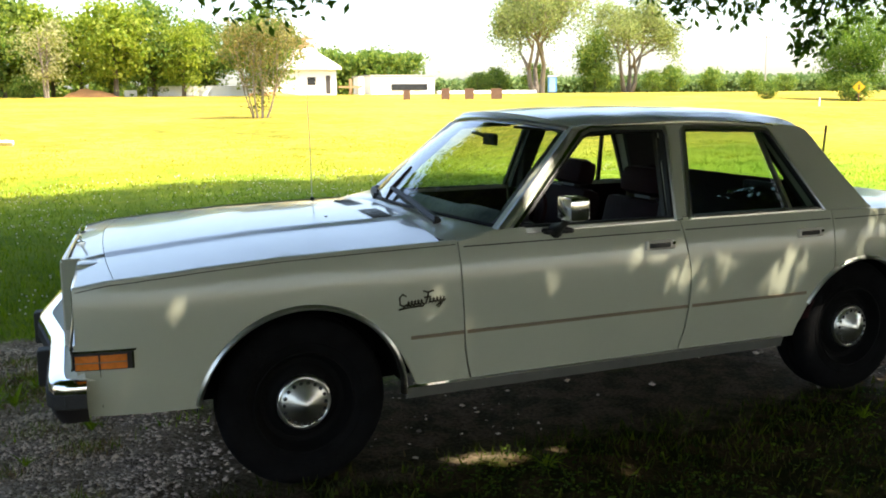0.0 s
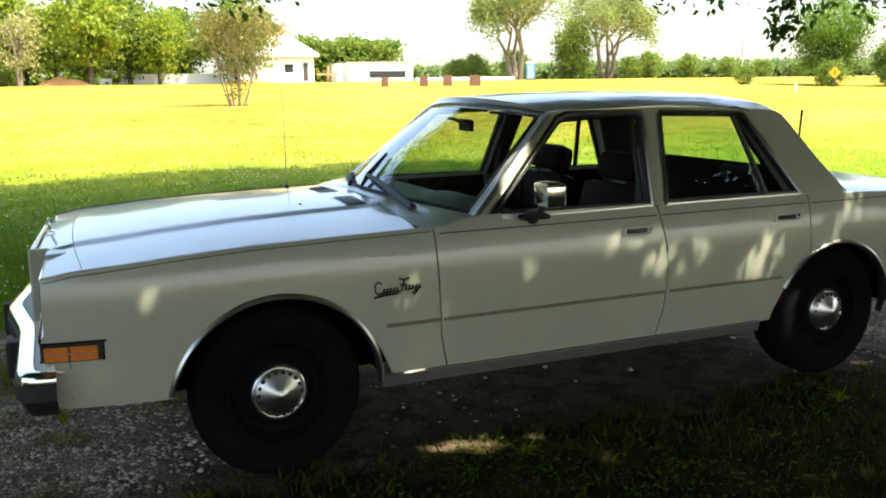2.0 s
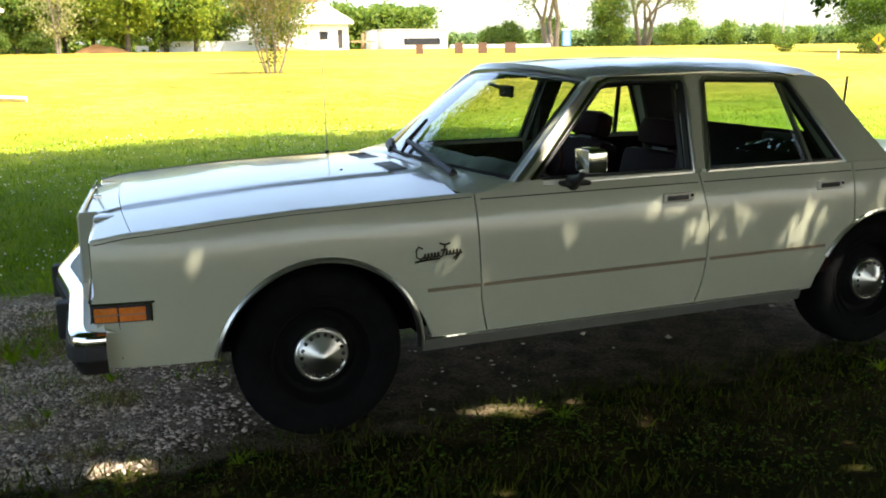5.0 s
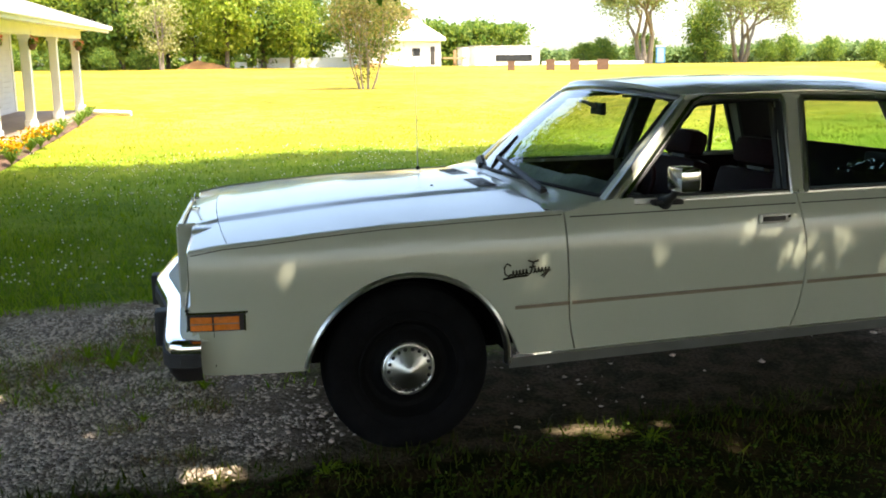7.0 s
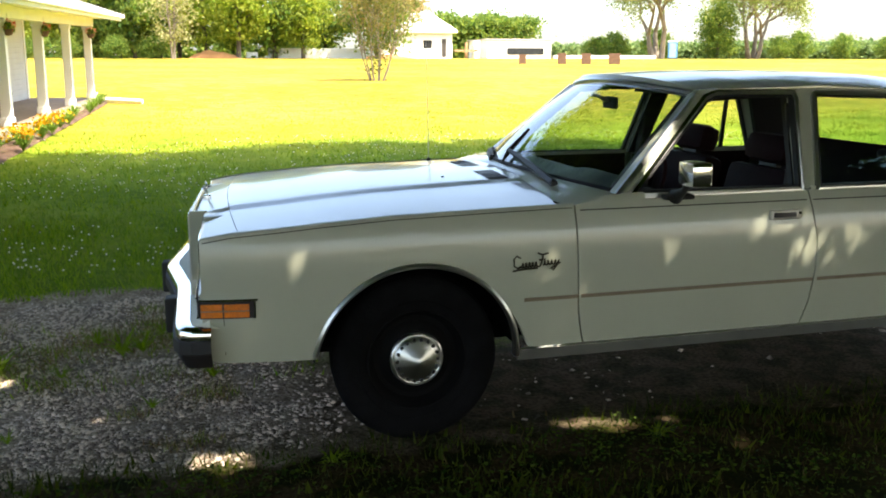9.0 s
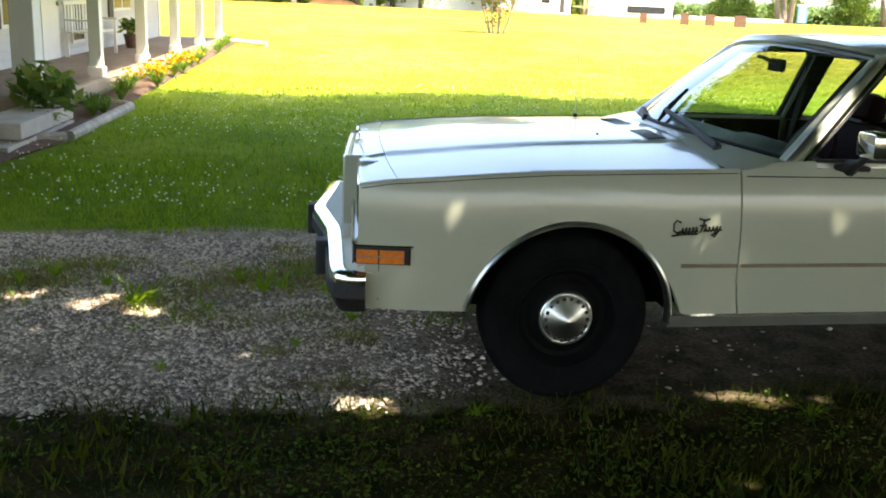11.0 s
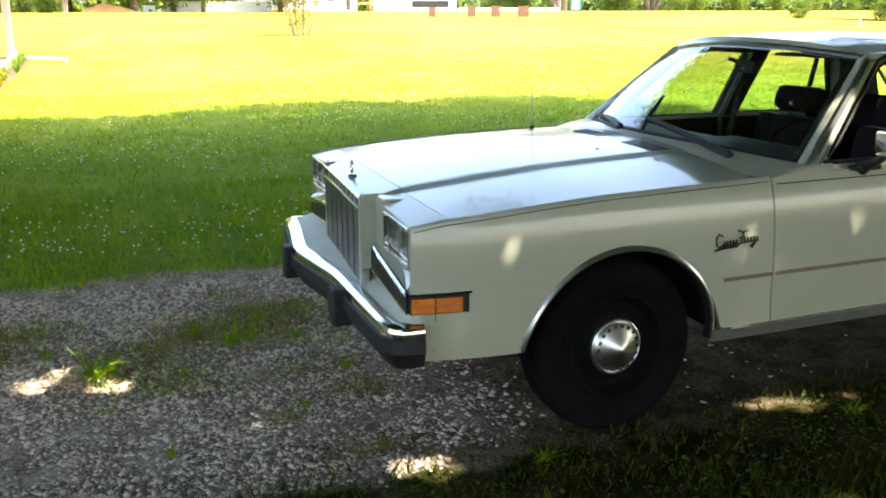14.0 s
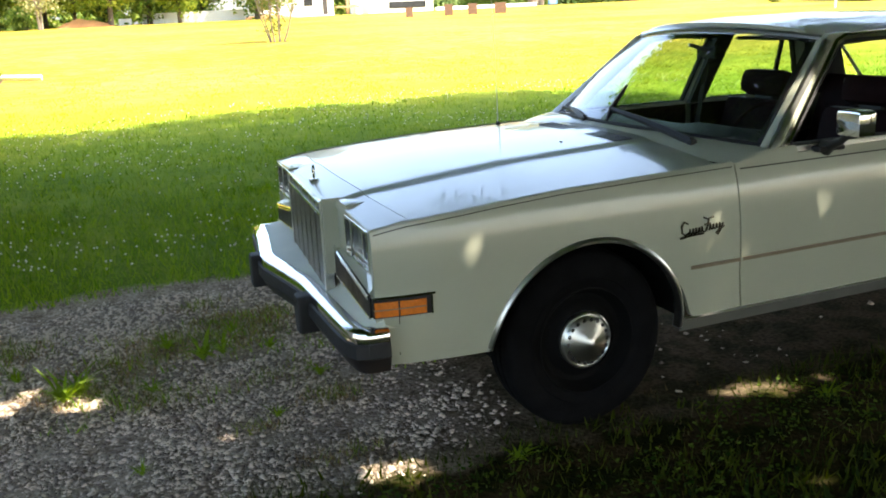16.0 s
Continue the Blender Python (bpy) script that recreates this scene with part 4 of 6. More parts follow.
    for z in (0.820, 0.863):
        part("bright_strip", box((-0.814, -0.390, z), (-0.798, 0.390, z + 0.009), 0.003), CHROME, hb)
    for k in range(8):
        yy = -0.29 + 0.083 * k
        part("letter_bar", box((-0.809, yy - 0.020, 0.838), (-0.804, yy + 0.020, 0.856), 0.001), DULL_CHROME, hb)
    for sd in (-1, 1):
        part("grille_side", box((-0.814, sd * 0.385 - 0.006, 0.505), (-0.775, sd * 0.385 + 0.006, 0.870), 0.003), DULL_CHROME, g)
    part("grille_foot", box((-0.814, -0.388, 0.498), (-0.775, 0.388, 0.510), 0.003), CHROME, g)
    for ob in [g, *g.children_recursive]:
        for v in ob.data.vertices:
            v.co.x += -0.030 + 0.035 * v.co.y


front_face()

BUMP = [(-0.85, 0.935), (-0.90, 0.935), (-0.935, 0.90), (-0.955, 0.66), (-0.995, 0.31), (-0.992, 0.22), (-0.925, -0.16), (-0.918, -0.24), (-0.895, -0.78), (-0.886, -0.86), (-0.868, -0.905), (-0.83, -0.925), (-0.765, -0.930)]


def bumper():
    def sweep(profile):
        verts = []
        for i, (x, y) in enumerate(BUMP):
            a, b = Vector(BUMP[max(0, i - 1)]), Vector(BUMP[min(len(BUMP) - 1, i + 1)])
            d = (b - a).normalized()
            nrm = Vector((d.y, -d.x))
            nrm = nrm if nrm.dot(Vector((-1, y * 0.6))) > 0 else -nrm
            for o, z in profile:
                verts.append((x + nrm.x * o, y + nrm.y * o, z))
        return verts, grid_faces(len(BUMP), len(profile))
    b = mesh_object("front_bumper", *sweep([(-0.055, 0.528), (-0.050, 0.537), (-0.02, 0.538), (0.002, 0.528), (0.008, 0.512), (0.006, 0.488)]), CHROME, CAR, True, "angular chrome front bumper")
    mesh_object("rubber_strip", *sweep([(0.005, 0.496), (0.014, 0.492), (0.016, 0.446), (0.006, 0.440)]), RUBBER, b, True, "black rubber impact strip")
    mesh_object("lower_blade", *sweep([(0.006, 0.443), (0.000, 0.420), (-0.02, 0.385), (-0.06, 0.372)]), TRIM_DARK, b, True, "dark lower blade")
    # painted filler between bumper and body
    verts = []
    for x, y in BUMP:
        yy = max(-0.90, min(0.90, y * 0.955))
        verts += [(x + 0.045 if abs(y) < 0.92 else x + 0.03, y * 0.985, 0.532), (lerp(x + 0.045, -0.80, 0.6), lerp(y * 0.985, yy, 0.6), 0.541), (-0.795 if abs(y) < 0.92 else -0.770, yy, 0.558)]
    mesh_object("filler_panel", verts, grid_faces(len(BUMP), 3), FILLER, b, True, "cream filler panel")
    for y, x in ((-0.330, -0.906), (0.40, -0.972)):
        part("bumper_guard", box((x - 0.062, y - 0.042, 0.372), (x + 0.02, y + 0.042, 0.520), 0.012), RUBBER, b, "black rubber bumper guard")
    for side in (-1, 1):
        part("end_cap", box((-0.84, side * 0.934 - 0.006, 0.452), (-0.775, side * 0.934 + 0.006, 0.495), 0.003), RUBBER, b)


bumper()
part("floor_pan", box((-0.40, -0.60, 0.30), (3.40, 0.60, 0.40), 0.03), DARK, CAR)
part("engine_bay", box((-0.74, -0.50, 0.40), (0.60, 0.50, 0.80), 0.03), DARK, CAR)
part("boot_floor", box((2.95, -0.62, 0.30), (3.66, 0.62, 0.85), 0.03), DARK, CAR)
part("front_valance", box((-0.80, -0.80, 0.41), (-0.74, 0.80, 0.54), 0.02), TRIM_DARK, CAR)

# ---- inside the car ----


def seat(y, x=1.45):
    """Front seat with a tall back and a padded head restraint."""
    s = part("front_seat", box((x - 0.10, y - 0.27, 0.42), (x + 0.42, y + 0.27, 0.60), 0.05), VINYL, CAR, "dark maroon vinyl front seat")
    m = Matrix.Translation((x + 0.34, y, 0.50)) @ Matrix.Rotation(radians(14), 4, "Y")
    part("backrest", box((-0.06, -0.26, 0.0), (0.07, 0.26, 0.50), 0.05, m), VINYL, s, smooth=True)
    hr = part("head_restraint", box((-0.060, -0.170, 0.515), (0.068, 0.170, 0.660), 0.055, m), VINYL, s, smooth=True)
    part("head_post", box((-0.01, -0.07, 0.46), (0.03, 0.07, 0.54), 0.01, m), TRIM_DARK, hr)


seat(-0.38)
seat(0.35)
rs = part("rear_seat", box((2.15, -0.70, 0.40), (2.62, 0.70, 0.62), 0.05), VINYL, CAR, "dark maroon rear bench seat")
m = Matrix.Translation((2.58, 0, 0.58)) @ Matrix.Rotation(radians(20), 4, "Y")
part("backrest", box((-0.06, -0.70, 0.0), (0.09, 0.70, 0.50), 0.05, m), VINYL, rs, smooth=True)
part("parcel_shelf", box((2.70, -0.68, 0.93), (3.05, 0.68, 0.955), 0.01), TRIM_DARK, CAR)
# dark blocks for the rear bench's head restraints
for y in (-0.36, 0.40):
    part("rear_speaker_pod", box((2.66, y - 0.12, 0.955), (2.80, y + 0.12, 1.04), 0.02), TRIM_DARK, CAR)
# dashboard with its hood and glove box
prof = [(0.72, 0.945), (0.98, 0.975), (1.04, 0.965), (1.06, 0.93), (1.04, 0.80), (1.06, 0.70), (1.02, 0.60), (0.80, 0.55)]
verts = [(x, y, z + (0.02 if -0.62 < y < -0.14 and 0.95 < x < 1.05 else 0)) for y in np.linspace(-0.80, 0.80, 13) for x, z in prof]
dash = mesh_object("dashboard", verts, grid_faces(13, len(prof)), DASH, CAR, True, "dark padded dashboard")
part("glove_box", box((1.045, 0.18, 0.70), (1.062, 0.62, 0.88), 0.006), VINYL, dash)
part("dash_vent", box((1.046, -0.05, 0.86), (1.064, 0.12, 0.91), 0.004), RUBBER, dash)
c, tilt = Vector((1.22, -0.37, 0.90)), Matrix.Rotation(radians(-62), 3, "Y")
rim = [c + tilt @ Vector((0.185 * math.cos(a), 0.185 * math.sin(a), 0)) for a in np.linspace(0, 2 * math.pi, 33)]
sw = mesh_object("steering_wheel", *tube(rim, 0.011, 8), VINYL, CAR, True, "thin dark steering wheel")
for a in (0.3, math.pi - 0.3):
    mesh_object("spoke", *tube([c, c + tilt @ Vector((0.0, 0.18 * (1 if a < 1 else -1), 0))], [0.02, 0.012], 6), TRIM_DARK, sw, True)
mesh_object("column", *tube([c, c + tilt @ Vector((0, 0, -0.30))], [0.035, 0.04], 8), TRIM_DARK, sw, True)
part("wheel_hub", box((c.x - 0.03, c.y - 0.06, c.z - 0.05), (c.x + 0.02, c.y + 0.06, c.z + 0.05), 0.015), TRIM_DARK, sw)
im = part("inner_mirror", box((1.215, -0.085, 1.252), (1.240, 0.055, 1.312), 0.010), RUBBER, CAR, "dark inner mirror on the windscreen")
mesh_object("mirror_arm", *tube([(1.228, -0.02, 1.285), (1.16, 0.0, 1.315), (1.13, 0.0, 1.32)], 0.009, 6), DULL_CHROME, im)
for y in (-0.33, 0.33):
    part("sun_visor", box((1.30, y - 0.20, 1.338), (1.42, y + 0.20, 1.352), 0.005), TRIM_DARK, CAR)
for side in (-1, 1):
    mesh_object("seat_belt", *tube([(1.80, side * 0.66, 1.30), (1.79, side * 0.72, 1.05), (1.72, side * 0.74, 0.60)], 0.018, 4), TRIM_DARK, CAR)

# ---- outside fittings ----
mb = new("door_mirror")
mb.parent = FLANKS[-1][1]
tagged(mb, "square chrome door mirror on a short arm")
part("mirror_head", box((1.072, -1.105, 1.002), (1.162, -0.985, 1.100), 0.018), CHROME, mb, "chrome mirror head", smooth=True)
part("mirror_glass", box((1.160, -1.095, 1.010), (1.165, -0.995, 1.092), 0.002), LAMP_GLASS, mb)
mesh_object("mirror_arm", *tube([(1.118, -0.895, 0.940), (1.116, -0.93, 0.955), (1.104, -0.99, 0.978), (1.098, -1.03, 1.01)], [0.034, 0.020, 0.014, 0.018], 10), STEEL, mb, True)
part("mirror_foot", box((1.060, -0.925, 0.928), (1.195, -0.868, 0.950), 0.010), STEEL, mb)


def wiper(base, elbow, tip0, tip1):
    w = new("wiper")
    w.parent = CAR
    tagged(w, "black windscreen wiper")
    mid = Vector(tip0).lerp(Vector(tip1), 0.28)
    mesh_object("wiper_arm", *tube([base, elbow, mid + Vector((-0.008, 0, 0.010))], [0.019, 0.016, 0.011], 6), STEEL, w, True)
    mesh_object("wiper_blade", *tube([tip0, mid + Vector((-0.006, 0, 0.006)), tip1], [0.008, 0.014, 0.008], 5), RUBBER, w, True)
    part("pivot_cap", box((base[0] - 0.016, base[1] - 0.016, base[2] - 0.03), (base[0] + 0.016, base[1] + 0.016, base[2] + 0.010), 0.006), STEEL, w)


off = Vector((-0.014, 0, 0.012))
wiper((0.69, -0.60, 0.972), screen_point(-0.32, 0.045) + off * 1.6, screen_point(0.0, 0.01) + off, screen_point(0.10, 0.33) + off)
wiper((0.672, 0.22, 0.995), screen_point(0.42, 0.03) + off * 1.6, screen_point(0.44, 0.035) + off, screen_point(0.95, 0.05) + off)
a = mesh_object("radio_aerial", *tube([(0.466, 0.81, 0.920), (0.464, 0.81, 1.2), (0.453, 0.81, 1.58)], [0.003, 0.0022, 0.0016], 6), METAL, CAR, True, "thin whip aerial")
part("aerial_base", box((0.455, 0.799, 0.905), (0.477, 0.821, 0.945), 0.008), STEEL, a)
a = mesh_object("rear_aerial", *tube([(3.45, 0.0, 0.955), (3.475, 0.0, 1.15), (3.49, 0.0, 1.305)], [0.004, 0.006, 0.008], 6), RUBBER, CAR, True, "short black rear aerial")
part("aerial_base", box((3.43, -0.02, 0.935), (3.47, 0.02, 0.965), 0.008), STEEL, a)

def plastic_bag():
    """A crumpled clear bag thrown over the rear seat."""
    verts, nx, ny = [], 30, 22
    for i in range(nx):
        for j in range(ny):
            u, v = i / (nx - 1), j / (ny - 1)
            x, y = lerp(2.50, 2.86, u) + 0.02 * noise.noise((u * 5, v * 5, 1.0)), lerp(-0.64, -0.22, v) + 0.02 * noise.noise((u * 5, v * 5, 2.0))
            dome = min(1.0, 6 * u * (1 - u)) * min(1.0, 6 * v * (1 - v))
            verts.append((x, y, 0.962 + 0.05 * dome + 0.03 * dome * noise.noise((u * 7, v * 7, 3.0)) + 0.022 * noise.noise((u * 19, v * 19, 4.0))))
    bag = mesh_object("plastic_bag", verts, grid_faces(nx, ny), FILM)
    tagged(bag, "crumpled clear plastic bag lying on the rear seat", "plastic bag")


plastic_bag()

# the car is skewed and lifted across its width to fit the camera's view
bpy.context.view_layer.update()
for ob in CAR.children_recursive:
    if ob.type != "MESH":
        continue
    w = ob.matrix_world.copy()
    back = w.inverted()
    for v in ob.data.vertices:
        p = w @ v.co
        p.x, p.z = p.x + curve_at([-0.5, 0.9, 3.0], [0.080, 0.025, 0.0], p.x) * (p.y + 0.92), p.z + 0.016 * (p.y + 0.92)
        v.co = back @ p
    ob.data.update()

# ---- leaves, trees, grass ----
RNG = np.random.default_rng(7)


def leaf_quads(centres, size, long=1.7, droop=0.25, rng=None):
    """Verts and faces of one small diamond leaf at each centre."""
    rng = rng or RNG
    n = len(centres)
    a = rng.normal(size=(n, 3))
    a[:, 2] -= droop
    a /= np.linalg.norm(a, axis=1)[:, None]
    b = np.cross(a, rng.normal(size=(n, 3)))
    b /= np.linalg.norm(b, axis=1)[:, None]
    s = (size * rng.uniform(0.6, 1.35, n))[:, None]
    c = np.asarray(centres)
    v = np.stack([c - a * s * long / 2, c + b * s / 2, c + a * s * long / 2, c - b * s / 2], 1).reshape(-1, 3)
    f = np.arange(4 * n).reshape(n, 4)
    return v, f


def quick_mesh(name, v, f, mat, parent=None, label=""):
    me = bpy.data.meshes.new(name)
    v, f = np.asarray(v, np.float32), np.asarray(f, np.int32)
    k = f.shape[1]
    me.vertices.add(len(v))
    me.vertices.foreach_set("co", v.ravel())
    me.loops.add(f.size)
    me.loops.foreach_set("vertex_index", f.ravel())
    me.polygons.add(len(f))
    me.polygons.foreach_set("loop_start", np.arange(0, f.size, k, dtype=np.int32))
    me.update(calc_edges=True)
    me.materials.append(mat)
    ob = new(name, me)
    if parent:
        ob.parent = parent
    return tagged(ob, label)


def clumps(centre, radii, count, rng, shell=0.75):
    d = rng.normal(size=(count, 3))
    d /= np.linalg.norm(d, axis=1)[:, None]
    r = shell + (1 - shell) * rng.random(count) - 0.45 * rng.random(count) ** 2
    return np.asarray(centre) + d * r[:, None] * np.asarray(radii)


def tree(name, label, height, spread, trunk_r, leaf_mat, bark, seed, n_clump=60, per=45, leaf=0.3, base=0.18, stems=1, airy=1.0, cone=False):
    """A tapered trunk with limbs that end in leafy clumps, uneven and with gaps."""
    rng = np.random.default_rng(seed)
    t = thing(name, label, "tree")
    cz = height * (base + (1 - base) / 2)
    cl = clumps((0, 0, cz), (spread / 2, spread / 2, height * (1 - base) / 2), n_clump, rng)
    if cone:
        k = np.clip((cl[:, 2] - height * base) / (height * (1 - base)), 0, 1)
        cl[:, :2] *= (1.15 - 0.85 * k)[:, None]
    else:
        k = (cl[:, 2] - height * base) / (height * (1 - base))
        cl[:, :2] *= np.clip(0.62 + 0.75 * k, 0.55, 1.08)[:, None]
    verts, faces = [], []

    def add(points, radii, sides=6):
        vs, fs = tube(points, radii, sides)
        o = len(verts)
        verts.extend(vs)
        faces.extend([tuple(i + o for i in f) for f in fs])

    for s in range(stems):
        a = 2 * math.pi * s / stems + rng.random()
        lean = (0.10 if stems == 1 else 0.22) * height * 0.3
        p0 = Vector((0.05 * height * 0.3 * math.cos(a) * (stems > 1), 0.05 * height * 0.3 * math.sin(a) * (stems > 1), -0.1))
        p1 = Vector((lean * 0.4 * math.cos(a), lean * 0.4 * math.sin(a), height * 0.28))
        p2 = Vector((lean * math.cos(a + 0.4), lean * math.sin(a + 0.4), height * 0.58))
        p3 = Vector((lean * 1.3 * math.cos(a + 0.2), lean * 1.3 * math.sin(a + 0.2), height * 0.88))
        r = trunk_r / math.sqrt(stems)
        add([p0, p1, p2, p3], [r * 1.25, r * 0.85, r * 0.5, r * 0.12], 8)
        for c in cl[s::stems][:: max(1, int(len(cl) / stems / 16))]:
            c = Vector(c)
            h = min(max((c.z / height) * 0.75, 0.18), 0.8)
            q = p0.lerp(p1, h / 0.28) if h < 0.28 else (p1.lerp(p2, (h - 0.28) / 0.30) if h < 0.58 else p2.lerp(p3, (h - 0.58) / 0.30))
            mid = q.lerp(c, 0.5) + Vector((0, 0, 0.06 * height * rng.random()))
            add([q, mid, c], [r * 0.42 * (1 - h), r * 0.22 * (1 - h) + 0.004, 0.004], 5)
    mesh_object("trunk", verts, faces, bark, t, True)
    pts = []
    for c in cl:
        m = int(per * rng.uniform(0.4, 1.5))
        pts.append(c + rng.normal(size=(m, 3)) * np.array([0.10, 0.10, 0.075]) * spread * rng.uniform(0.6, 1.25) * airy)
    v, f = leaf_quads(np.concatenate(pts), leaf, rng=rng)
    quick_mesh("crown", v, f, leaf_mat, t)
    return t


def plant_tree(src, x, y, s=1.0, turn=0.0, first=[]):
    m = pose(x, y, ground_z(x, y) - 0.05, 0, 0, turn) @ Matrix.Diagonal((s, s, s * (0.94 + 0.12 * ((x * 7.3) % 1)), 1))
    if src.name not in first:
        first.append(src.name)
        src.matrix_world = m
        src.scale = m.to_scale()
        return src
    made = copy_thing(src, pose(x, y, ground_z(x, y) - 0.05, 0, 0, turn))
    made.scale = (s, s, s * (0.94 + 0.12 * ((x * 7.3) % 1)))
    return made


def branchy(name, label, height, trunk_r, leaf_mat, bark, seed, stems=1, lean=8.0, bole=0.28, depth=5, spread=26.0, leaves=26, leaf=0.14, puff=0.05, droop=0.0, long=1.7, low=0, skirt=0):
    """Limbs that fork again and again; the last twigs carry loose tufts of leaves."""
    rng = np.random.default_rng(seed)
    t = thing(name, label, "tree")
    verts, faces, ends = [], [], []

    def add(points, radii, sides):
        vs, fs = tube(points, radii, sides)
        o = len(verts)
        verts.extend(vs)
        faces.extend([tuple(i + o for i in f) for f in fs])

    def grow(p, d, ln, r, left):
        side = Vector(rng.normal(size=3)) * 0.10
        mid = p + (d + side).normalized() * ln * 0.5
        q = mid + (d + Vector((0, 0, -droop if left < 2 else 0.10))).normalized() * ln * 0.5
        add([p, mid, q], [r, r * 0.82, r * 0.66], 7 if left > 2 else 4)
        if left <= low + 1:
            ends.append((mid, ln))
        if left == 0:
            ends.append((q, ln))
            return
        for k in range(2 + int(rng.random() < (0.55 if left > 1 else 0.8))):
            ax = d.cross(Vector(rng.normal(size=3))).normalized()
            turn = Matrix.Rotation(radians(spread * rng.uniform(0.55, 1.35)), 3, ax)
            grow(q, (turn @ d + Vector((0, 0, 0.05))).normalized(), ln * rng.uniform(0.66, 0.88), r * 0.62, left - 1)

    for k in range(stems):
        a = 2 * math.pi * (k + 0.4 * rng.random()) / stems
        out = radians(lean * (rng.uniform(0.5, 1.25) if stems > 1 else 0.3))
        d = Vector((math.sin(out) * math.cos(a), math.sin(out) * math.sin(a), math.cos(out)))
        foot = Vector((math.cos(a), math.sin(a), 0)) * (0.03 * height if stems > 1 else 0) + Vector((0, 0, -0.08))
        grow(foot, d, height * bole * rng.uniform(0.9, 1.1), trunk_r / math.sqrt(stems), depth)
    top = max(v.z for v in verts)
    k = height / top
    mesh_object("trunk", [v * k for v in verts], faces, bark, t, True)
    pts = [np.array(e * k) + rng.normal(size=(int(leaves * rng.uniform(0.3, 1.6)) + 1, 3)) * puff * height * rng.uniform(0.5, 1.2) for e, ln in ends]
    if skirt:
        u, a = rng.uniform(0.10, 0.72, skirt), rng.random(skirt) * 2 * math.pi
        w = (0.05 + 0.30 * u) * height * np.sqrt(rng.random(skirt))
        pts.append(np.stack([w * np.cos(a), w * np.sin(a), u * height], 1))
    v, f = leaf_quads(np.concatenate(pts), leaf, long, 0.25 + droop, rng)
    quick_mesh("crown", v, f, leaf_mat, t)
    return t


broad = tree("broadleaf_tree", "bright green leafy tree at the field's edge", 8.5, 6.0, 0.20, LEAF_A, BARK, 11, 80, 78, 0.21, 0.10)
deep = tree("broadleaf_tree", "dark green leafy tree at the field's edge", 8.0, 6.2, 0.20, LEAF_B, BARK, 12, 85, 78, 0.21, 0.06)
airy = branchy("cottonwood_tree", "tall airy tree with bare forked limbs and light leaves", 11.5, 0.36, LEAF_H, PALE_BARK, 13, stems=3, lean=15, bole=0.15, depth=6, spread=38, leaves=13, leaf=0.15, puff=0.060, low=1)
cedar = tree("cedar_tree", "dense dark green cedar at the field's edge", 10.5, 8.6, 0.2, LEAF_B, BARK, 14, 110, 90, 0.22, 0.03, cone=True)
pale = tree("pale_tree", "thin pale grey-green tree with sparse leaves", 8.0, 4.8, 0.16, LEAF_C, PALE_BARK, 15, 55, 30, 0.17, 0.12, stems=2)
dry = branchy("bare_tree", "pinkish brown half-bare tree with fine drooping twigs", 7.8, 0.13, LEAF_D, PALE_BARK, 16, stems=2, lean=14, bole=0.12, depth=6, spread=40, leaves=11, leaf=0.035, puff=0.038, droop=0.35, long=12.0)
pine = tree("pine_tree", "tall thin pine with tufted grey-green needles", 11.5, 5.2, 0.16, LEAF_E, BARK, 19, 58, 60, 0.11, 0.22, airy=0.75, cone=True)
bush = tree("shrub", "rounded dense green shrub at the field edge", 3.4, 4.4, 0.07, LEAF_B, BARK, 17, 55, 60, 0.16, 0.0)
maple = tree("maple_tree", "round green maple beside the road sign", 11.4, 8.6, 0.26, LEAF_G, BARK, 18, 170, 120, 0.16, 0.05)

r = random.Random(3)
# wood along the left of the field
for i in range(20):
    x = -46 + 3.55 * i + r.uniform(-0.9, 0.9)
    if x > 23:
        continue
    plant_tree(r.choice([broad, deep, deep, broad, broad]), x, 98 + r.uniform(-3, 4), r.uniform(0.95, 1.25), r.uniform(0, 360))
for i in range(11):
    plant_tree(r.choice([deep, broad]), -46 + 6.0 * i + r.uniform(-1, 1), 107 + r.uniform(-2, 3), r.uniform(0.85, 1.1), r.uniform(0, 360))
plant_tree(pale, 0.7, 92.5, 1.0, 20)
plant_tree(pale, -24, 93.5, 0.9, 140)
for i in range(11):
    plant_tree(bush, -40 + 3.9 * i + r.uniform(-1, 1), 93.5 + r.uniform(-1, 1), r.uniform(0.45, 0.7), r.uniform(0, 360))
# group right of the building site
plant_tree(airy, 68.6, 121, 1.36, 30)
plant_tree(airy, 84.8, 122, 1.30, 160)
plant_tree(cedar, 77.6, 120, 0.88, 0)
plant_tree(deep, 81, 126, 0.75, 70)
plant_tree(deep, 74.2, 150, 0.50, 70)
for x, y, s in ((62, 128, 0.9), (90, 118, 1.2), (96, 116, 1.0), (101, 113, 0.9), (66, 130, 1.1), (107, 112, 0.8), (86, 117, 0.9), (71.5, 127, 1.2), (113, 110, 0.6)):
    plant_tree(bush, x, y, s, r.uniform(0, 360))
# right edge of the field
plant_tree(maple, 71.0, 63.8, 0.82, 0)
for x, y, s, k in ((73.6, 59, 0.60, deep), (76, 58, 0.62, deep), (72, 55, 0.55, deep), (73.2, 55.5, 0.82, pine), (75.6, 55, 0.95, pine), (78.2, 54, 0.9, pine), (80.5, 52, 1.0, pine), (77, 51, 0.62, deep), (81, 48, 0.75, cedar), (84, 45.5, 1.35, deep), (84.5, 41, 1.6, broad), (86, 37.5, 1.6, deep), (88, 33, 1.5, cedar), (86, 50, 1.2, broad), (90, 44, 1.6, deep), (92, 38, 1.7, broad)):
    plant_tree(k, x, y, s, r.uniform(0, 360))
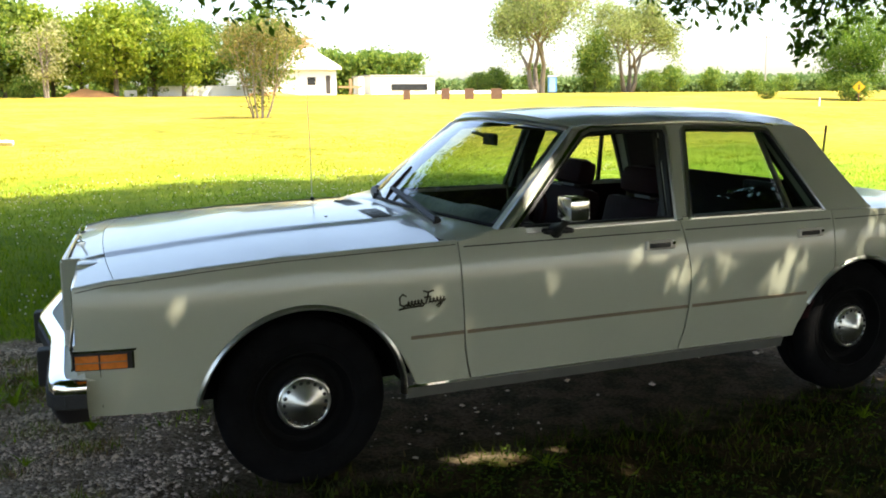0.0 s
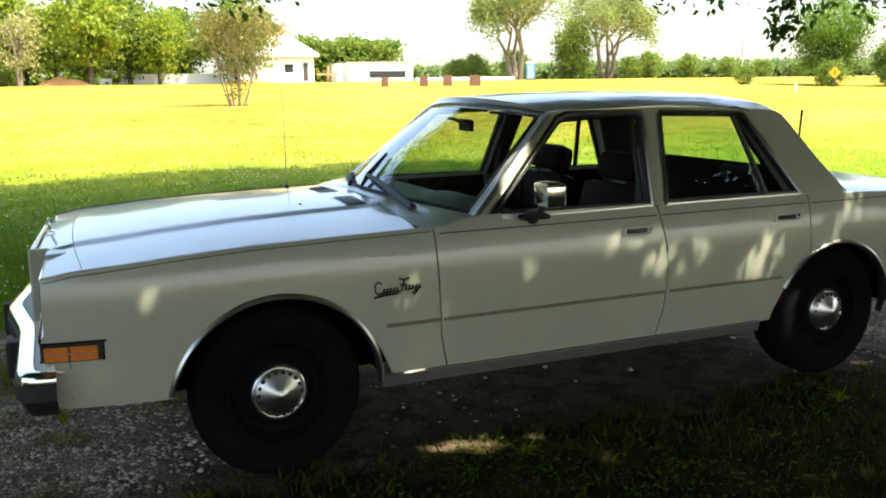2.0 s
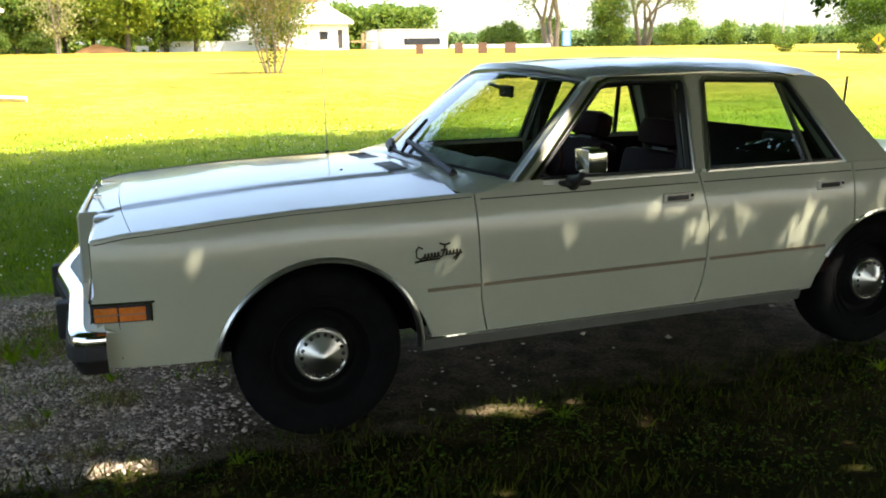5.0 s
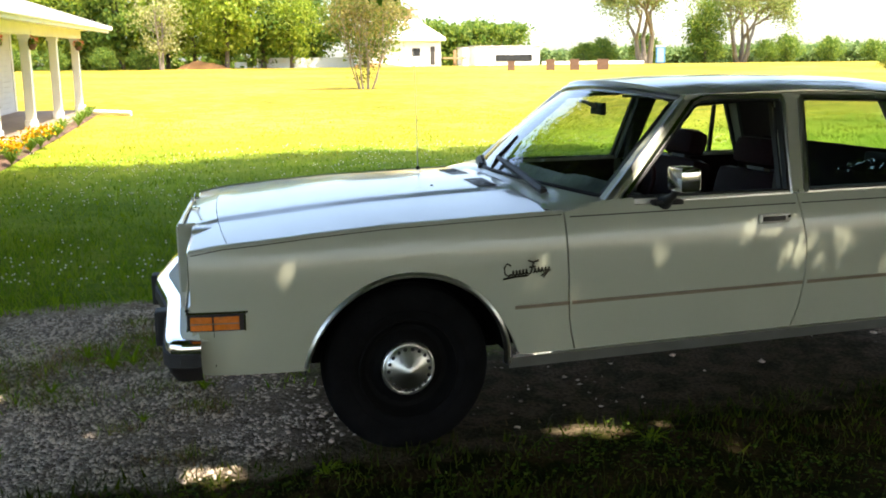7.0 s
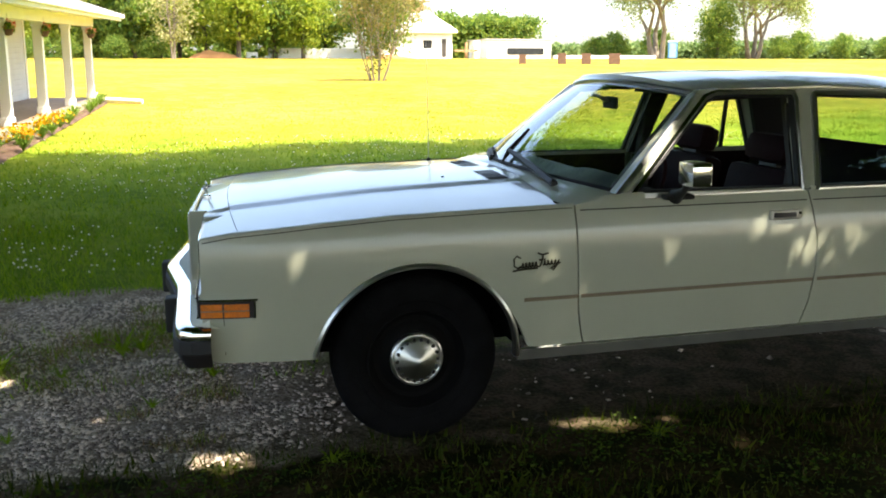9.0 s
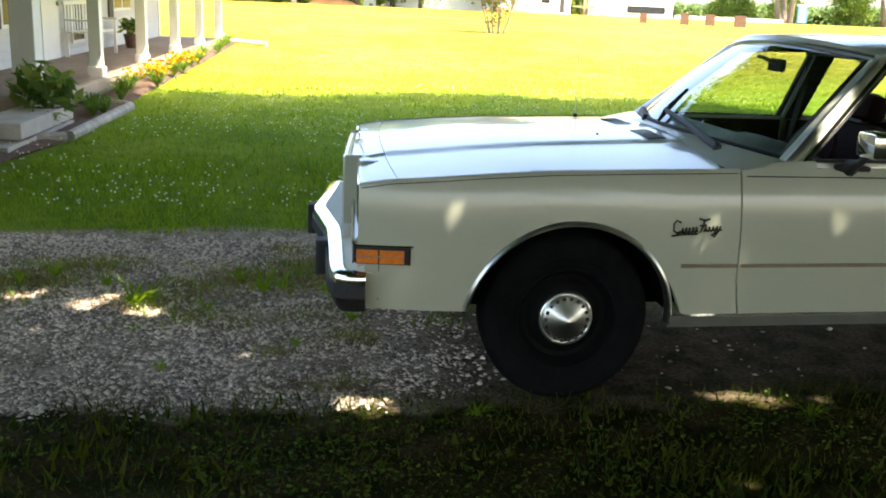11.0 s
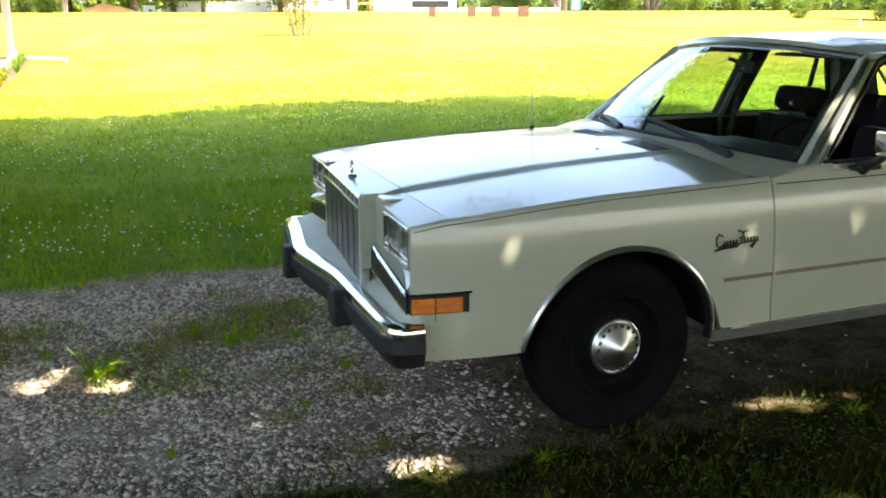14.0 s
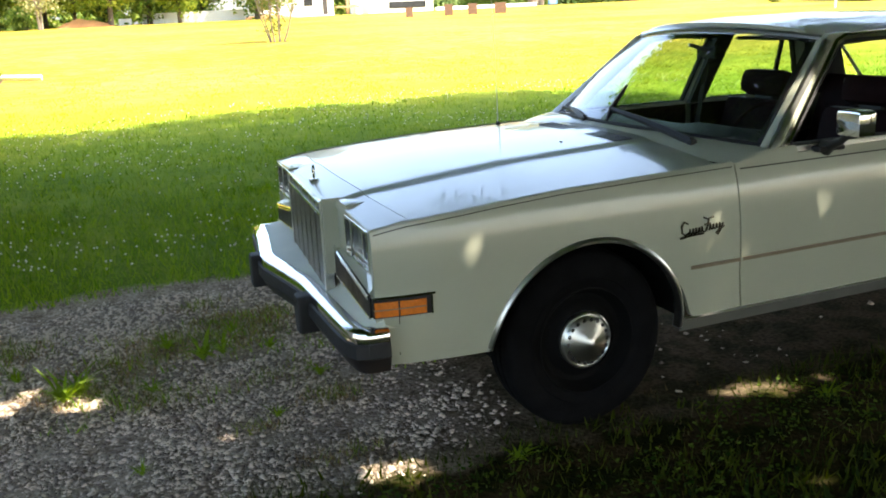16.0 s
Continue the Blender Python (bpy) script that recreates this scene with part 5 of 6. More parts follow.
plant_tree(dry, 78.4, 50, 1.0, 40)
plant_tree(dry, 80.5, 49, 0.85, 200)
for x, y, s in ((67, 60, 0.7), (74, 53, 0.7), (78, 47, 0.7), (82, 43, 0.9), (64, 68, 0.5), (83, 37, 1.0), (71, 57, 0.6), (76, 60, 0.9), (79, 57, 1.0), (82, 54, 1.1), (85, 52, 1.2), (88, 47, 1.3), (79.5, 45.5, 0.8), (81, 41, 0.9), (75.5, 55, 0.7), (77.5, 52, 0.6), (82, 39, 0.9), (90, 41, 1.4)):
    plant_tree(bush, x, y, s, r.uniform(0, 360))


def far_wood(label, x0, y0, x1, y1, height, mat, seed, n=2600, leaf=1.0, uneven=1.0):
    """A far belt of trees: many clumps with an uneven top."""
    rng = np.random.default_rng(seed)
    t = rng.random(n)
    k = np.array([noise.noise((a * 14, seed, 0)) + 0.6 * noise.noise((a * 45, seed, 5)) for a in t]) * uneven
    top = height * (0.78 + 0.30 * k)
    h = top * (1 - rng.random(n) ** 2.0)
    x, y = x0 + (x1 - x0) * t, y0 + (y1 - y0) * t
    p = np.stack([x, y + rng.normal(size=n) * 2.5, np.array([ground_z(a, b) for a, b in zip(x, y)]) + h - 0.5], 1)
    p = np.repeat(p, 7, axis=0) + rng.normal(size=(7 * n, 3)) * np.array([0.8, 0.8, 0.45])
    v, f = leaf_quads(p, leaf, rng=rng)
    tagged(quick_mesh("far_wood", v, f, mat), label, "woods", kind="stuff")


far_wood("belt of green woods behind the building site", 44, 175, 71, 177, 10.2, LEAF_B, 5, 4200, 0.42, 0.5)
far_wood("low far green woods on the horizon", 80, 250, 330, 190, 5.4, LEAF_F, 6, 5200, 0.75)
far_wood("low far green woods on the horizon", 95, 190, 240, 120, 4.6, LEAF_F, 8, 7000, 0.55, 0.6)
far_wood("low far green woods on the horizon", -260, 190, 40, 230, 9, LEAF_B, 9, 2600, 1.2)

# small many-stemmed tree in the lawn
crape = branchy("small_lawn_tree", "small many-stemmed tree with thin reddish leaves standing in the lawn", 3.9, 0.055, leaf_material("crape_leaf", (0.10, 0.130, 0.025), (0.27, 0.22, 0.08), 0.35), PALE_BARK, 21, stems=8, lean=17, bole=0.17, depth=4, spread=17, leaves=11, leaf=0.052, puff=0.040, low=3, skirt=800)
crape.matrix_world = pose(6.75, 30, ground_z(6.75, 30) - 0.03)

# the big shade tree that stands outside the view and reaches over the car
SUN_DIR = np.array(SUN_FROM.normalized())
# holes cut through the crown so that sun lands on these spots
GAPS = [(-2.05, 0.47, 0, 0.085), (-1.92, 0.55, 0, 0.06), (-1.70, 0.30, 0, 0.07), (-1.80, 0.40, 0, 0.05), (-2.2, 0.10, 0, 0.04), (-2.25, 0.72, 0, 0.06), (-2.65, 0.40, 0, 0.07), (-2.35, 0.62, 0, 0.05), (-0.74, -0.88, 0, 0.10), (-1.05, 0.42, 0, 0.015), (0.82, -0.95, 0, 0.10), (0.66, -0.87, 0, 0.055), (0.43, -0.72, 0, 0.05),
        (1.38, -0.69, 0, 0.035), (1.93, -0.66, 0, 0.035), (2.33, -0.52, 0, 0.04), (2.48, -0.70, 0, 0.055), (3.21, -0.75, 0, 0.06), (3.92, -0.74, 0, 0.05), (4.06, -1.15, 0, 0.095), (4.45, 0.0, 0, 0.05), (4.9, 1.5, 0, 0.165), (5.8, 1.7, 0, 0.15), (6.06, 0.29, 0, 0.08), (7.2, 1.4, 0, 0.14), (8.4, 1.8, 0, 0.2), (9.2, 2.2, 0, 0.2), (7.6, -0.2, 0, 0.08),
        (1.10, -0.80, 1.13, 0.06), (1.00, -0.84, 1.03, 0.055), (1.22, -0.75, 1.25, 0.055), (2.92, -0.80, 1.03, 0.03), (2.75, -0.76, 1.14, 0.02)]
# small holes that throw leafy flecks of sun on the car's side
fleck = random.Random(12)
for x, z, n in ((-0.46, 0.76, 7), (-0.70, 0.80, 6), (0.55, 0.66, 8), (0.62, 0.75, 3), (0.98, 0.88, 10), (1.12, 0.78, 11), (1.36, 0.72, 15), (1.45, 0.84, 9), (1.66, 0.72, 11), (1.73, 0.85, 5), (1.97, 0.66, 10), (2.44, 0.76, 10), (2.50, 0.60, 3), (2.98, 0.82, 6), (3.14, 0.78, 7), (2.1, 0.88, 2)):
    for k in range(n):
        dz = fleck.gauss(0, 0.085)
        GAPS.append((x + 0.35 * dz + fleck.gauss(0, 0.070), -0.92, z + dz, fleck.uniform(-0.012, 0.020)))
# and on the verge and the wheel tracks
for k in range(9):
    GAPS.append((fleck.uniform(-1.6, 6.5), fleck.uniform(-2.7, -1.3), 0.0, fleck.uniform(0.015, 0.05)))
for k in range(14):
    GAPS.append((fleck.uniform(-3.5, 8.0), fleck.uniform(6.5, 10.5), 0.15, fleck.uniform(0.0, 0.06)))


def clear_of_gaps(p, sun_dir, spots, grow=0.0):
    keep = np.ones(len(p), bool)
    for x, y, z, rad in spots:
        d = p - np.array([x, y, z])
        along = d @ sun_dir
        across = d - along[:, None] * sun_dir
        if z > 0.3:
            e = np.array([0.0, -1.0, 0.0]) + sun_dir * sun_dir[1]
            across = across + np.outer(across @ e, e) / (e @ e)
        off = np.linalg.norm(across, axis=1)
        keep &= ~((off < rad + (grow + 0.020 if z > 0.3 else grow)) & (along > 0))
    return keep


def shade_tree(seed, centre, reach, low, high, n, foot, twigs=(), fill=None):
    """A broad crown whose shade falls as an uneven patch round the given centre."""
    rng = np.random.default_rng(seed)
    t = thing("shade_tree", "large leafy shade tree standing out of view, shading the drive", "tree", "shade trees")
    ang, rad = rng.random(n) * 2 * math.pi, np.sqrt(rng.random(n))
    lim = np.array([1.0 + 0.10 * noise.noise((2.2 * math.cos(a), 2.2 * math.sin(a), seed)) + 0.10 * noise.noise((7 * math.cos(a), 6 * math.sin(a), 4.0)) for a in ang])
    sx, sy = centre[0] + reach[0] * lim * rad * np.cos(ang), centre[1] + reach[1] * lim * rad * np.sin(ang)
    k = sy < 12.0 - 1.31 * np.clip(sx - 4.5, 0, 9) + 0.5 * rng.normal(size=n)
    sx, sy, rad = sx[k], sy[k], rad[k]
    n = len(sx)
    h = low + 0.15 * np.clip(sy + 1, 0, 20) + 0.10 * np.clip(-3 - sy, 0, 20) + (high - low) * rng.random(n) ** 1.4 * np.sqrt(np.clip(1 - rad ** 2, 0.02, 1))
    c = np.stack([sx, sy, 0 * sx], 1) + SUN_DIR * (h / SUN_DIR[2])[:, None]
    p = np.repeat(c, 17, axis=0) + rng.normal(size=(17 * n, 3)) * np.array([0.26, 0.26, 0.17])
    # extra unseen leaves, added to close stray holes in the shade
    if fill:
        x0, x1, y0, y1, m = fill
        q = np.stack([rng.uniform(x0, x1, m), rng.uniform(y0, y1, m), np.zeros(m)], 1) + SUN_DIR * (rng.uniform(4.2, 7.5, m) / SUN_DIR[2])[:, None]
        p = np.concatenate([p, q])
    p = p[clear_of_gaps(p, SUN_DIR, GAPS, 0.034)]
    p = p[p[:, 2] > low - 0.5]
    v, f = leaf_quads(p, 0.14, rng=rng)
    quick_mesh("crown", v, f, LEAF_NEAR, t)
    verts, faces = [], []

    def add(points, radii, sides=8):
        vs, fs = tube(points, radii, sides)
        o = len(verts)
        verts.extend(vs)
        faces.extend([tuple(i + o for i in g) for g in fs])

    foot = Vector(foot)
    fork = foot + Vector((-0.2, 0.3, 3.4))
    add([foot, foot + Vector((-0.1, 0.1, 1.5)), fork, fork + Vector((0, 0, high - 4.5))], [0.46, 0.36, 0.30, 0.08], 12)
    for k in c[:: n // 36]:
        k = Vector(k)
        if k.z < low + 0.4:
            continue
        mid = fork.lerp(k, 0.5) + Vector((0, 0, 0.7))
        add([fork + Vector((0, 0, 0.4 * rng.random())), mid, k], [0.12, 0.06, 0.015], 6)
    mesh_object("trunk", verts, faces, BARK, t, True)
    # an unseen spray of small leaves, added over the drive to break up the sun
    if twigs:
        m = 2900
        q = np.stack([rng.uniform(-0.9, 3.6, m), np.full(m, -0.92), rng.uniform(0.25, 1.15, m)], 1) + SUN_DIR * rng.uniform(2.3, 3.1, m)[:, None]
        k = np.array([noise.noise((2.8 * a, 2.8 * b, 1.0)) for a, b, c in q]) > -0.18
        v, f = leaf_quads(q[k], 0.034, 1.6, 0.3, rng)
        quick_mesh("low_spray", v, f, LEAF_NEAR, t)
    # low twigs that hang into view
    if twigs:
        pts, tv, tf = [], [], []
        for x, y, z, s in twigs:
            pts.append(np.array([x, y, z]) + rng.normal(size=(95, 3)) * np.array([s, s, s * 0.75]))
            vs, fs = tube([(x + 0.5, y - 0.3, z + 1.5), (x + 0.15, y - 0.1, z + 0.6), (x, y, z - 0.05)], [0.012, 0.007, 0.003], 5)
            o = len(tv)
            tv += vs
            tf += [tuple(i + o for i in g) for g in fs]
        v, f = leaf_quads(np.concatenate(pts), 0.036, 2.3, 0.8, rng)
        quick_mesh("hanging_leaves", v, f, LEAF_NEAR, t)
        mesh_object("twigs", tv, tf, BARK, t)


TWIGS = [(0.45, 1.98, 2.26, 0.16), (0.64, 1.94, 2.20, 0.12), (0.92, 2.12, 2.26, 0.12), (0.30, 2.0, 2.35, 0.15), (3.72, 2.05, 2.37, 0.14), (3.95, 1.95, 2.25, 0.12), (4.25, 1.85, 2.29, 0.14), (4.50, 1.80, 2.25, 0.11), (4.05, 1.98, 2.41, 0.15), (4.98, 1.72, 2.25, 0.12), (4.92, 1.62, 2.05, 0.11), (5.04, 1.55, 2.21, 0.15), (5.12, 1.30, 2.27, 0.14), (5.35, 1.25, 2.19, 0.16), (4.97, 1.72, 1.90, 0.07), (5.5, 1.1, 2.30, 0.2), (5.9, 0.9, 2.45, 0.2)]
shade_tree(31, (2.2, -0.4), (12.5, 11.4), 3.9, 9.4, 13500, (9.5, -4.6, -0.1), TWIGS, (-5.0, 4.6, -1.6, 7.5, 34000))
# a second, unseen crown added only to dim the skylight from behind
shade_tree(32, (4.5, -8.7), (11.0, 6.5), 2.3, 9.5, 8000, (12.0, -9.0, -0.1))


def blades(x0, x1, y0, y1, n, h, w, mat, name, label, seed, keep=None):
    rng = np.random.default_rng(seed)
    x, y = rng.uniform(x0, x1, n), rng.uniform(y0, y1, n)
    if keep is not None:
        k = keep(x, y, rng)
        x, y = x[k], y[k]
    n = len(x)
    z = np.array([ground_z(a, b) for a, b in zip(x, y)]) - 0.012
    hh = h * rng.uniform(0.45, 1.3, n)
    ang, lean = rng.random(n) * 2 * math.pi, rng.normal(size=(n, 2)) * 0.42
    dx, dy = np.cos(ang) * w * rng.uniform(0.6, 1.3, n), np.sin(ang) * w * rng.uniform(0.6, 1.3, n)
    v = np.stack([np.stack([x - dx, y - dy, z], 1), np.stack([x + dx, y + dy, z], 1), np.stack([x + lean[:, 0] * hh, y + lean[:, 1] * hh, z + hh], 1)], 1).reshape(-1, 3)
    ob = quick_mesh(name, v, np.arange(3 * n).reshape(n, 3), mat)
    return tagged(ob, label, "grass", kind="stuff")


def patchy(scale, cut, seed):
    def keep(x, y, rng):
        q = np.array([noise.noise((a * scale, b * scale, seed)) + 0.5 * noise.noise((a * scale * 3, b * scale * 3, seed)) for a, b in zip(x, y)])
        return q + 0.35 * rng.normal(size=len(x)) > cut
    return keep


def outside_bed(x, y, rng):
    return x > -3.75 + 0.097 * (y - 7) + np.where(y < 8.3, 0.80, 0.66 - 0.02 * (y - 8))


def thinning(x, y, rng):
    """The lawn's blades grow sparse with distance."""
    return (rng.random(len(x)) < np.clip((12.5 - y) / 7.0, 0, 1) ** 1.3) & outside_bed(x, y, rng)


blades(-5.5, 13, 1.95, 5.0, 60000, 0.070, 0.005, GRASS, "lawn_grass", "thick green lawn grass beyond the drive", 41, outside_bed)
blades(-5.0, 14, 5.0, 12.5, 50000, 0.065, 0.007, GRASS, "lawn_grass", "thick green lawn grass beyond the drive", 42, thinning)
blades(-3.0, 16, 10.0, 23, 60000, 0.045, 0.011, FIELD_TUFT, "field_grass", "sunlit tufted grass further up the lawn", 50, lambda x, y, rng: patchy(0.9, 0.05, 2.0)(x, y, rng) & outside_bed(x, y, rng) & (rng.random(len(x)) < np.clip((23 - y) / 9, 0, 1)))
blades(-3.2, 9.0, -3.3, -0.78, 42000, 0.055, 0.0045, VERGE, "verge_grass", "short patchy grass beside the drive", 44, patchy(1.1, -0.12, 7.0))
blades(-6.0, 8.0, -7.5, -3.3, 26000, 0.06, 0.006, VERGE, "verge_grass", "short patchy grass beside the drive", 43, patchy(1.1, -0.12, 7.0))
blades(-3.2, 9.0, -3.3, -0.70, 9000, 0.04, 0.004, DRY, "dry_grass", "dry straw-coloured grass on bare soil", 45, patchy(1.7, 0.1, 3.0))
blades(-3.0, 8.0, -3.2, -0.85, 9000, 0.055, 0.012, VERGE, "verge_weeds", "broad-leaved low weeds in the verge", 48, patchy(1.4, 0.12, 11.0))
blades(3.6, 14.0, 0.35, 1.15, 14000, 0.085, 0.006, GRASS, "centre_grass", "grass ridge between the gravel wheel tracks", 46, patchy(0.9, -0.25, 5.0))
blades(-5.0, -0.2, 0.05, 1.25, 3000, 0.05, 0.005, GRASS, "drive_weeds", "thin weeds in the gravel", 47, patchy(1.9, 0.28, 9.0))


PATCHES = ((-1.07, 0.88, 0.20), (-0.84, 1.14, 0.15), (-1.69, 0.50, 0.14), (-2.12, 1.20, 0.16), (-1.41, 0.22, 0.12), (-0.89, 0.23, 0.11), (-0.73, -0.09, 0.08), (-1.09, -0.26, 0.05), (-0.88, -0.63, 0.07), (-1.02, 1.50, 0.08), (-2.35, 0.90, 0.20), (-2.9, 0.60, 0.22), (-1.50, 0.76, 0.12), (-1.30, 1.02, 0.10), (-3.5, 0.8, 0.25))


def tufted_patch(per, h, w, mat, name, label, seed, wide=1.0):
    """Short blades gathered in thin uneven patches on the drive."""
    def near(x, y, rng):
        keep = np.zeros(len(x), bool)
        for cx, cy, r in PATCHES:
            d = np.hypot((x - cx) / (1.5 * r * wide), (y - cy) / (0.8 * r * wide))
            keep |= rng.random(len(x)) < np.exp(-d * d) * 0.85
        return keep
    blades(-4.2, -0.5, -0.9, 1.9, per, h, w, mat, name, label, seed, lambda x, y, rng: near(x, y, rng) & patchy(4.5, -0.15, seed)(x, y, rng))


tufted_patch(60000, 0.045, 0.0035, DRIVE_GRASS, "drive_grass", "thin tufts of grass in the gravel", 51)
tufted_patch(70000, 0.024, 0.005, LITTER, "drive_litter", "dry brown grass and litter round the weeds", 52, 1.25)


def creepers(n, seed):
    """Low broad-leaved plants that creep over the verge and round the weeds."""
    rng = np.random.default_rng(seed)
    x, y = rng.uniform(-4.2, 6.0, n), -0.95 - 2.3 * rng.random(n)
    q = np.array([noise.noise((a * 1.5, b * 1.5, 4.0)) + 0.6 * noise.noise((a * 5, b * 5, 1.0)) for a, b in zip(x, y)])
    k = q + 0.3 * rng.normal(size=n) > 0.02 + 0.30 * np.clip(x - 0.4, 0, 2.0)
    x, y = x[k], y[k]
    z = np.array([ground_z(a, b) for a, b in zip(x, y)]) + 0.008 + 0.05 * rng.random(len(x)) ** 2
    v, f = leaf_quads(np.stack([x, y, z], 1), 0.017, 1.3, 0.0, rng)
    v = v.reshape(-1, 4, 3)
    c = v.mean(axis=1, keepdims=True)
    v = c + (v - c) * np.array([1.0, 1.0, 0.45])
    tagged(quick_mesh("creeping_weeds", v.reshape(-1, 3), f, CREEPER), "low green broad-leaved weeds creeping over the verge", "weeds", kind="stuff")


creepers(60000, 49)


def weed(x, y, s, seed, mat=GRASS):
    """A tuft of bent, narrow leaves."""
    rng = np.random.default_rng(seed)
    verts, faces = [Vector((0, 0, 0))], []
    for k in range(38):
        a, ln, w = rng.random() * 2 * math.pi, s * rng.uniform(0.4, 1.2), 0.006 * s / 0.12
        d, q = Vector((math.cos(a), math.sin(a), 0)), Vector((-math.sin(a), math.cos(a), 0)) * w
        b, e = len(verts), rng.uniform(0.4, 1.2)
        p1, p2 = d * ln * 0.45 * e + Vector((0, 0, ln * 0.5)), d * ln * 1.05 * e + Vector((0, 0, ln * rng.uniform(0.3, 0.9)))
        verts += [p1 - q, p1 + q, p2]
        faces += [(0, b, b + 1), (b, b + 1, b + 2)]
    t = mesh_object("weed", verts, faces, mat)
    t.location = (x, y, ground_z(x, y) - 0.01)
    tagged(t, "green tufted weed growing in the gravel", "weed", "weeds in the drive")


for i, (x, y, s) in enumerate(((-1.77, 0.40, 0.16), (-1.70, 0.46, 0.12), (-1.15, 0.62, 0.15), (-1.05, 0.66, 0.12), (-1.28, 0.86, 0.10), (-2.25, 0.95, 0.13), (-2.4, 0.85, 0.10), (-0.83, 0.62, 0.10), (-0.72, 0.15, 0.09), (-1.42, 0.32, 0.08), (-1.95, 0.75, 0.08), (-2.6, 0.3, 0.10), (-0.95, 0.95, 0.08), (-1.0, -0.2, 0.06), (-1.55, -0.45, 0.06), (-2.2, -0.5, 0.07), (-3.0, 0.6, 0.12), (0.95, -1.12, 0.09), (2.6, -1.2, 0.09), (-0.35, -1.0, 0.08), (4.6, -1.4, 0.12), (3.9, -1.1, 0.08))):
    weed(x, y, s, 60 + i)


def gravel(x0, x1, y0, y1, n, lo, hi, seed):
    """Loose angular stones, each its own small lump."""
    rng = np.random.default_rng(seed)
    x, y = rng.uniform(x0, x1, n), rng.uniform(y0, y1, n)
    edge = np.minimum(y + 0.95, 2.02 - y)
    k = rng.random(n) < np.clip(edge / 0.16, 0.08, 1)
    mid = np.exp(-((y - 0.62) / 0.28) ** 2)
    k &= rng.random(n) > 0.75 * np.clip((x + 1.1) / 1.0, 0, 1) * np.clip((-0.35 - y) / 0.4, 0, 1)
    k &= rng.random(n) > mid * np.where(x > 3.5, 0.95, 0.35)
    # almost no stones under the car, so the bare dark colour imitates its shade
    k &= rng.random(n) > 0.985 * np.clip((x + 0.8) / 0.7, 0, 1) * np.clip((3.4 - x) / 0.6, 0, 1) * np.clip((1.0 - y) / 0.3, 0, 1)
    x, y = x[k], y[k]
    n = len(x)
    s = lo + (hi - lo) * rng.random(n) ** 1.9
    octa = np.array([(1, 0, 0), (0, 1, 0), (-1, 0, 0), (0, -1, 0), (0, 0, 0.8), (0, 0, -0.8)], float)
    v = octa[None] * rng.uniform(0.55, 1.25, (n, 6, 1)) + rng.normal(size=(n, 6, 3)) * 0.18
    a = rng.random(n) * 2 * math.pi
    c, q = np.cos(a)[:, None], np.sin(a)[:, None]
    v = np.stack([v[:, :, 0] * c - v[:, :, 1] * q, v[:, :, 0] * q + v[:, :, 1] * c, v[:, :, 2] * 0.7], 2) * s[:, None, None]
    z = np.array([0.022 * (noise.noise((i * 1.3, j * 1.3, 0)) + 0.5 * noise.noise((i * 4, j * 4, 3))) for i, j in zip(x, y)]) - 0.012 + np.interp(y, GY, GZ)
    v += np.stack([x, y, z + s * 0.10], 1)[:, None]
    f = np.array([(0, 1, 4), (1, 2, 4), (2, 3, 4), (3, 0, 4), (1, 0, 5), (2, 1, 5), (3, 2, 5), (0, 3, 5)])
    f = (f[None] + 6 * np.arange(n)[:, None, None]).reshape(-1, 3)
    ob = quick_mesh("gravel", v.reshape(-1, 3), f, STONE)
    tagged(ob, "loose grey crushed stone on the drive", "gravel", kind="stuff")


gravel(-4.2, 1.2, -0.98, 2.03, 105000, 0.005, 0.0185, 71)
gravel(1.2, 6.0, -0.98, 2.03, 12000, 0.008, 0.022, 72)
gravel(6.0, 14.0, -0.98, 2.03, 8000, 0.012, 0.03, 73)

# white clover heads in the lawn
rng = np.random.default_rng(81)
cx, cy = rng.uniform(-4, 9, 4600), 2.4 + 9 * rng.random(4600) ** 1.1
k = np.array([noise.noise((a * 0.5, b * 0.5, 2)) for a, b in zip(cx, cy)]) + 0.25 * rng.normal(size=4600) > 0.05
cx, cy = cx[k], cy[k]
cz = np.array([ground_z(a, b) for a, b in zip(cx, cy)])
v = np.array([(1, 0, 0), (0, 1, 0), (-1, 0, 0), (0, -1, 0), (0, 0, 1), (0, 0, -1)], float) * 0.0095
v = v[None] + np.stack([cx, cy, cz + rng.uniform(0.05, 0.10, len(cx))], 1)[:, None]
f = np.array([(0, 1, 4), (1, 2, 4), (2, 3, 4), (3, 0, 4), (1, 0, 5), (2, 1, 5), (3, 2, 5), (0, 3, 5)])
tagged(quick_mesh("clover_flowers", v.reshape(-1, 3), (f[None] + 6 * np.arange(len(cx))[:, None, None]).reshape(-1, 3), CLOVER), "small white clover flowers in the lawn", "flowers", kind="stuff")

# ---- the house with its porch ----
HOUSE_M = Matrix(((0.9953, 0.0968, 0.0, -3.77), (-0.0968, 0.9949, -0.028, 7.04), (-0.0027, 0.0279, 0.9996, 0.44), (0, 0, 0, 1)))
HOUSE = thing("porch_house", "white clapboard house with a covered porch", "house", m=HOUSE_M)
part("porch_floor", box((-1.45, -3.5, -0.07), (0.10, 13.85, 0.0), 0.01), PORCH, HOUSE, "brown boarded porch floor")
part("floor_edge", box((0.10, -0.6, -0.13), (0.20, 13.95, 0.006), 0.012), EDGE, HOUSE, "pale porch edge")
part("porch_skirt", box((-1.4, -3.5, -0.9), (0.05, 13.8, -0.07)), CONCRETE, HOUSE)
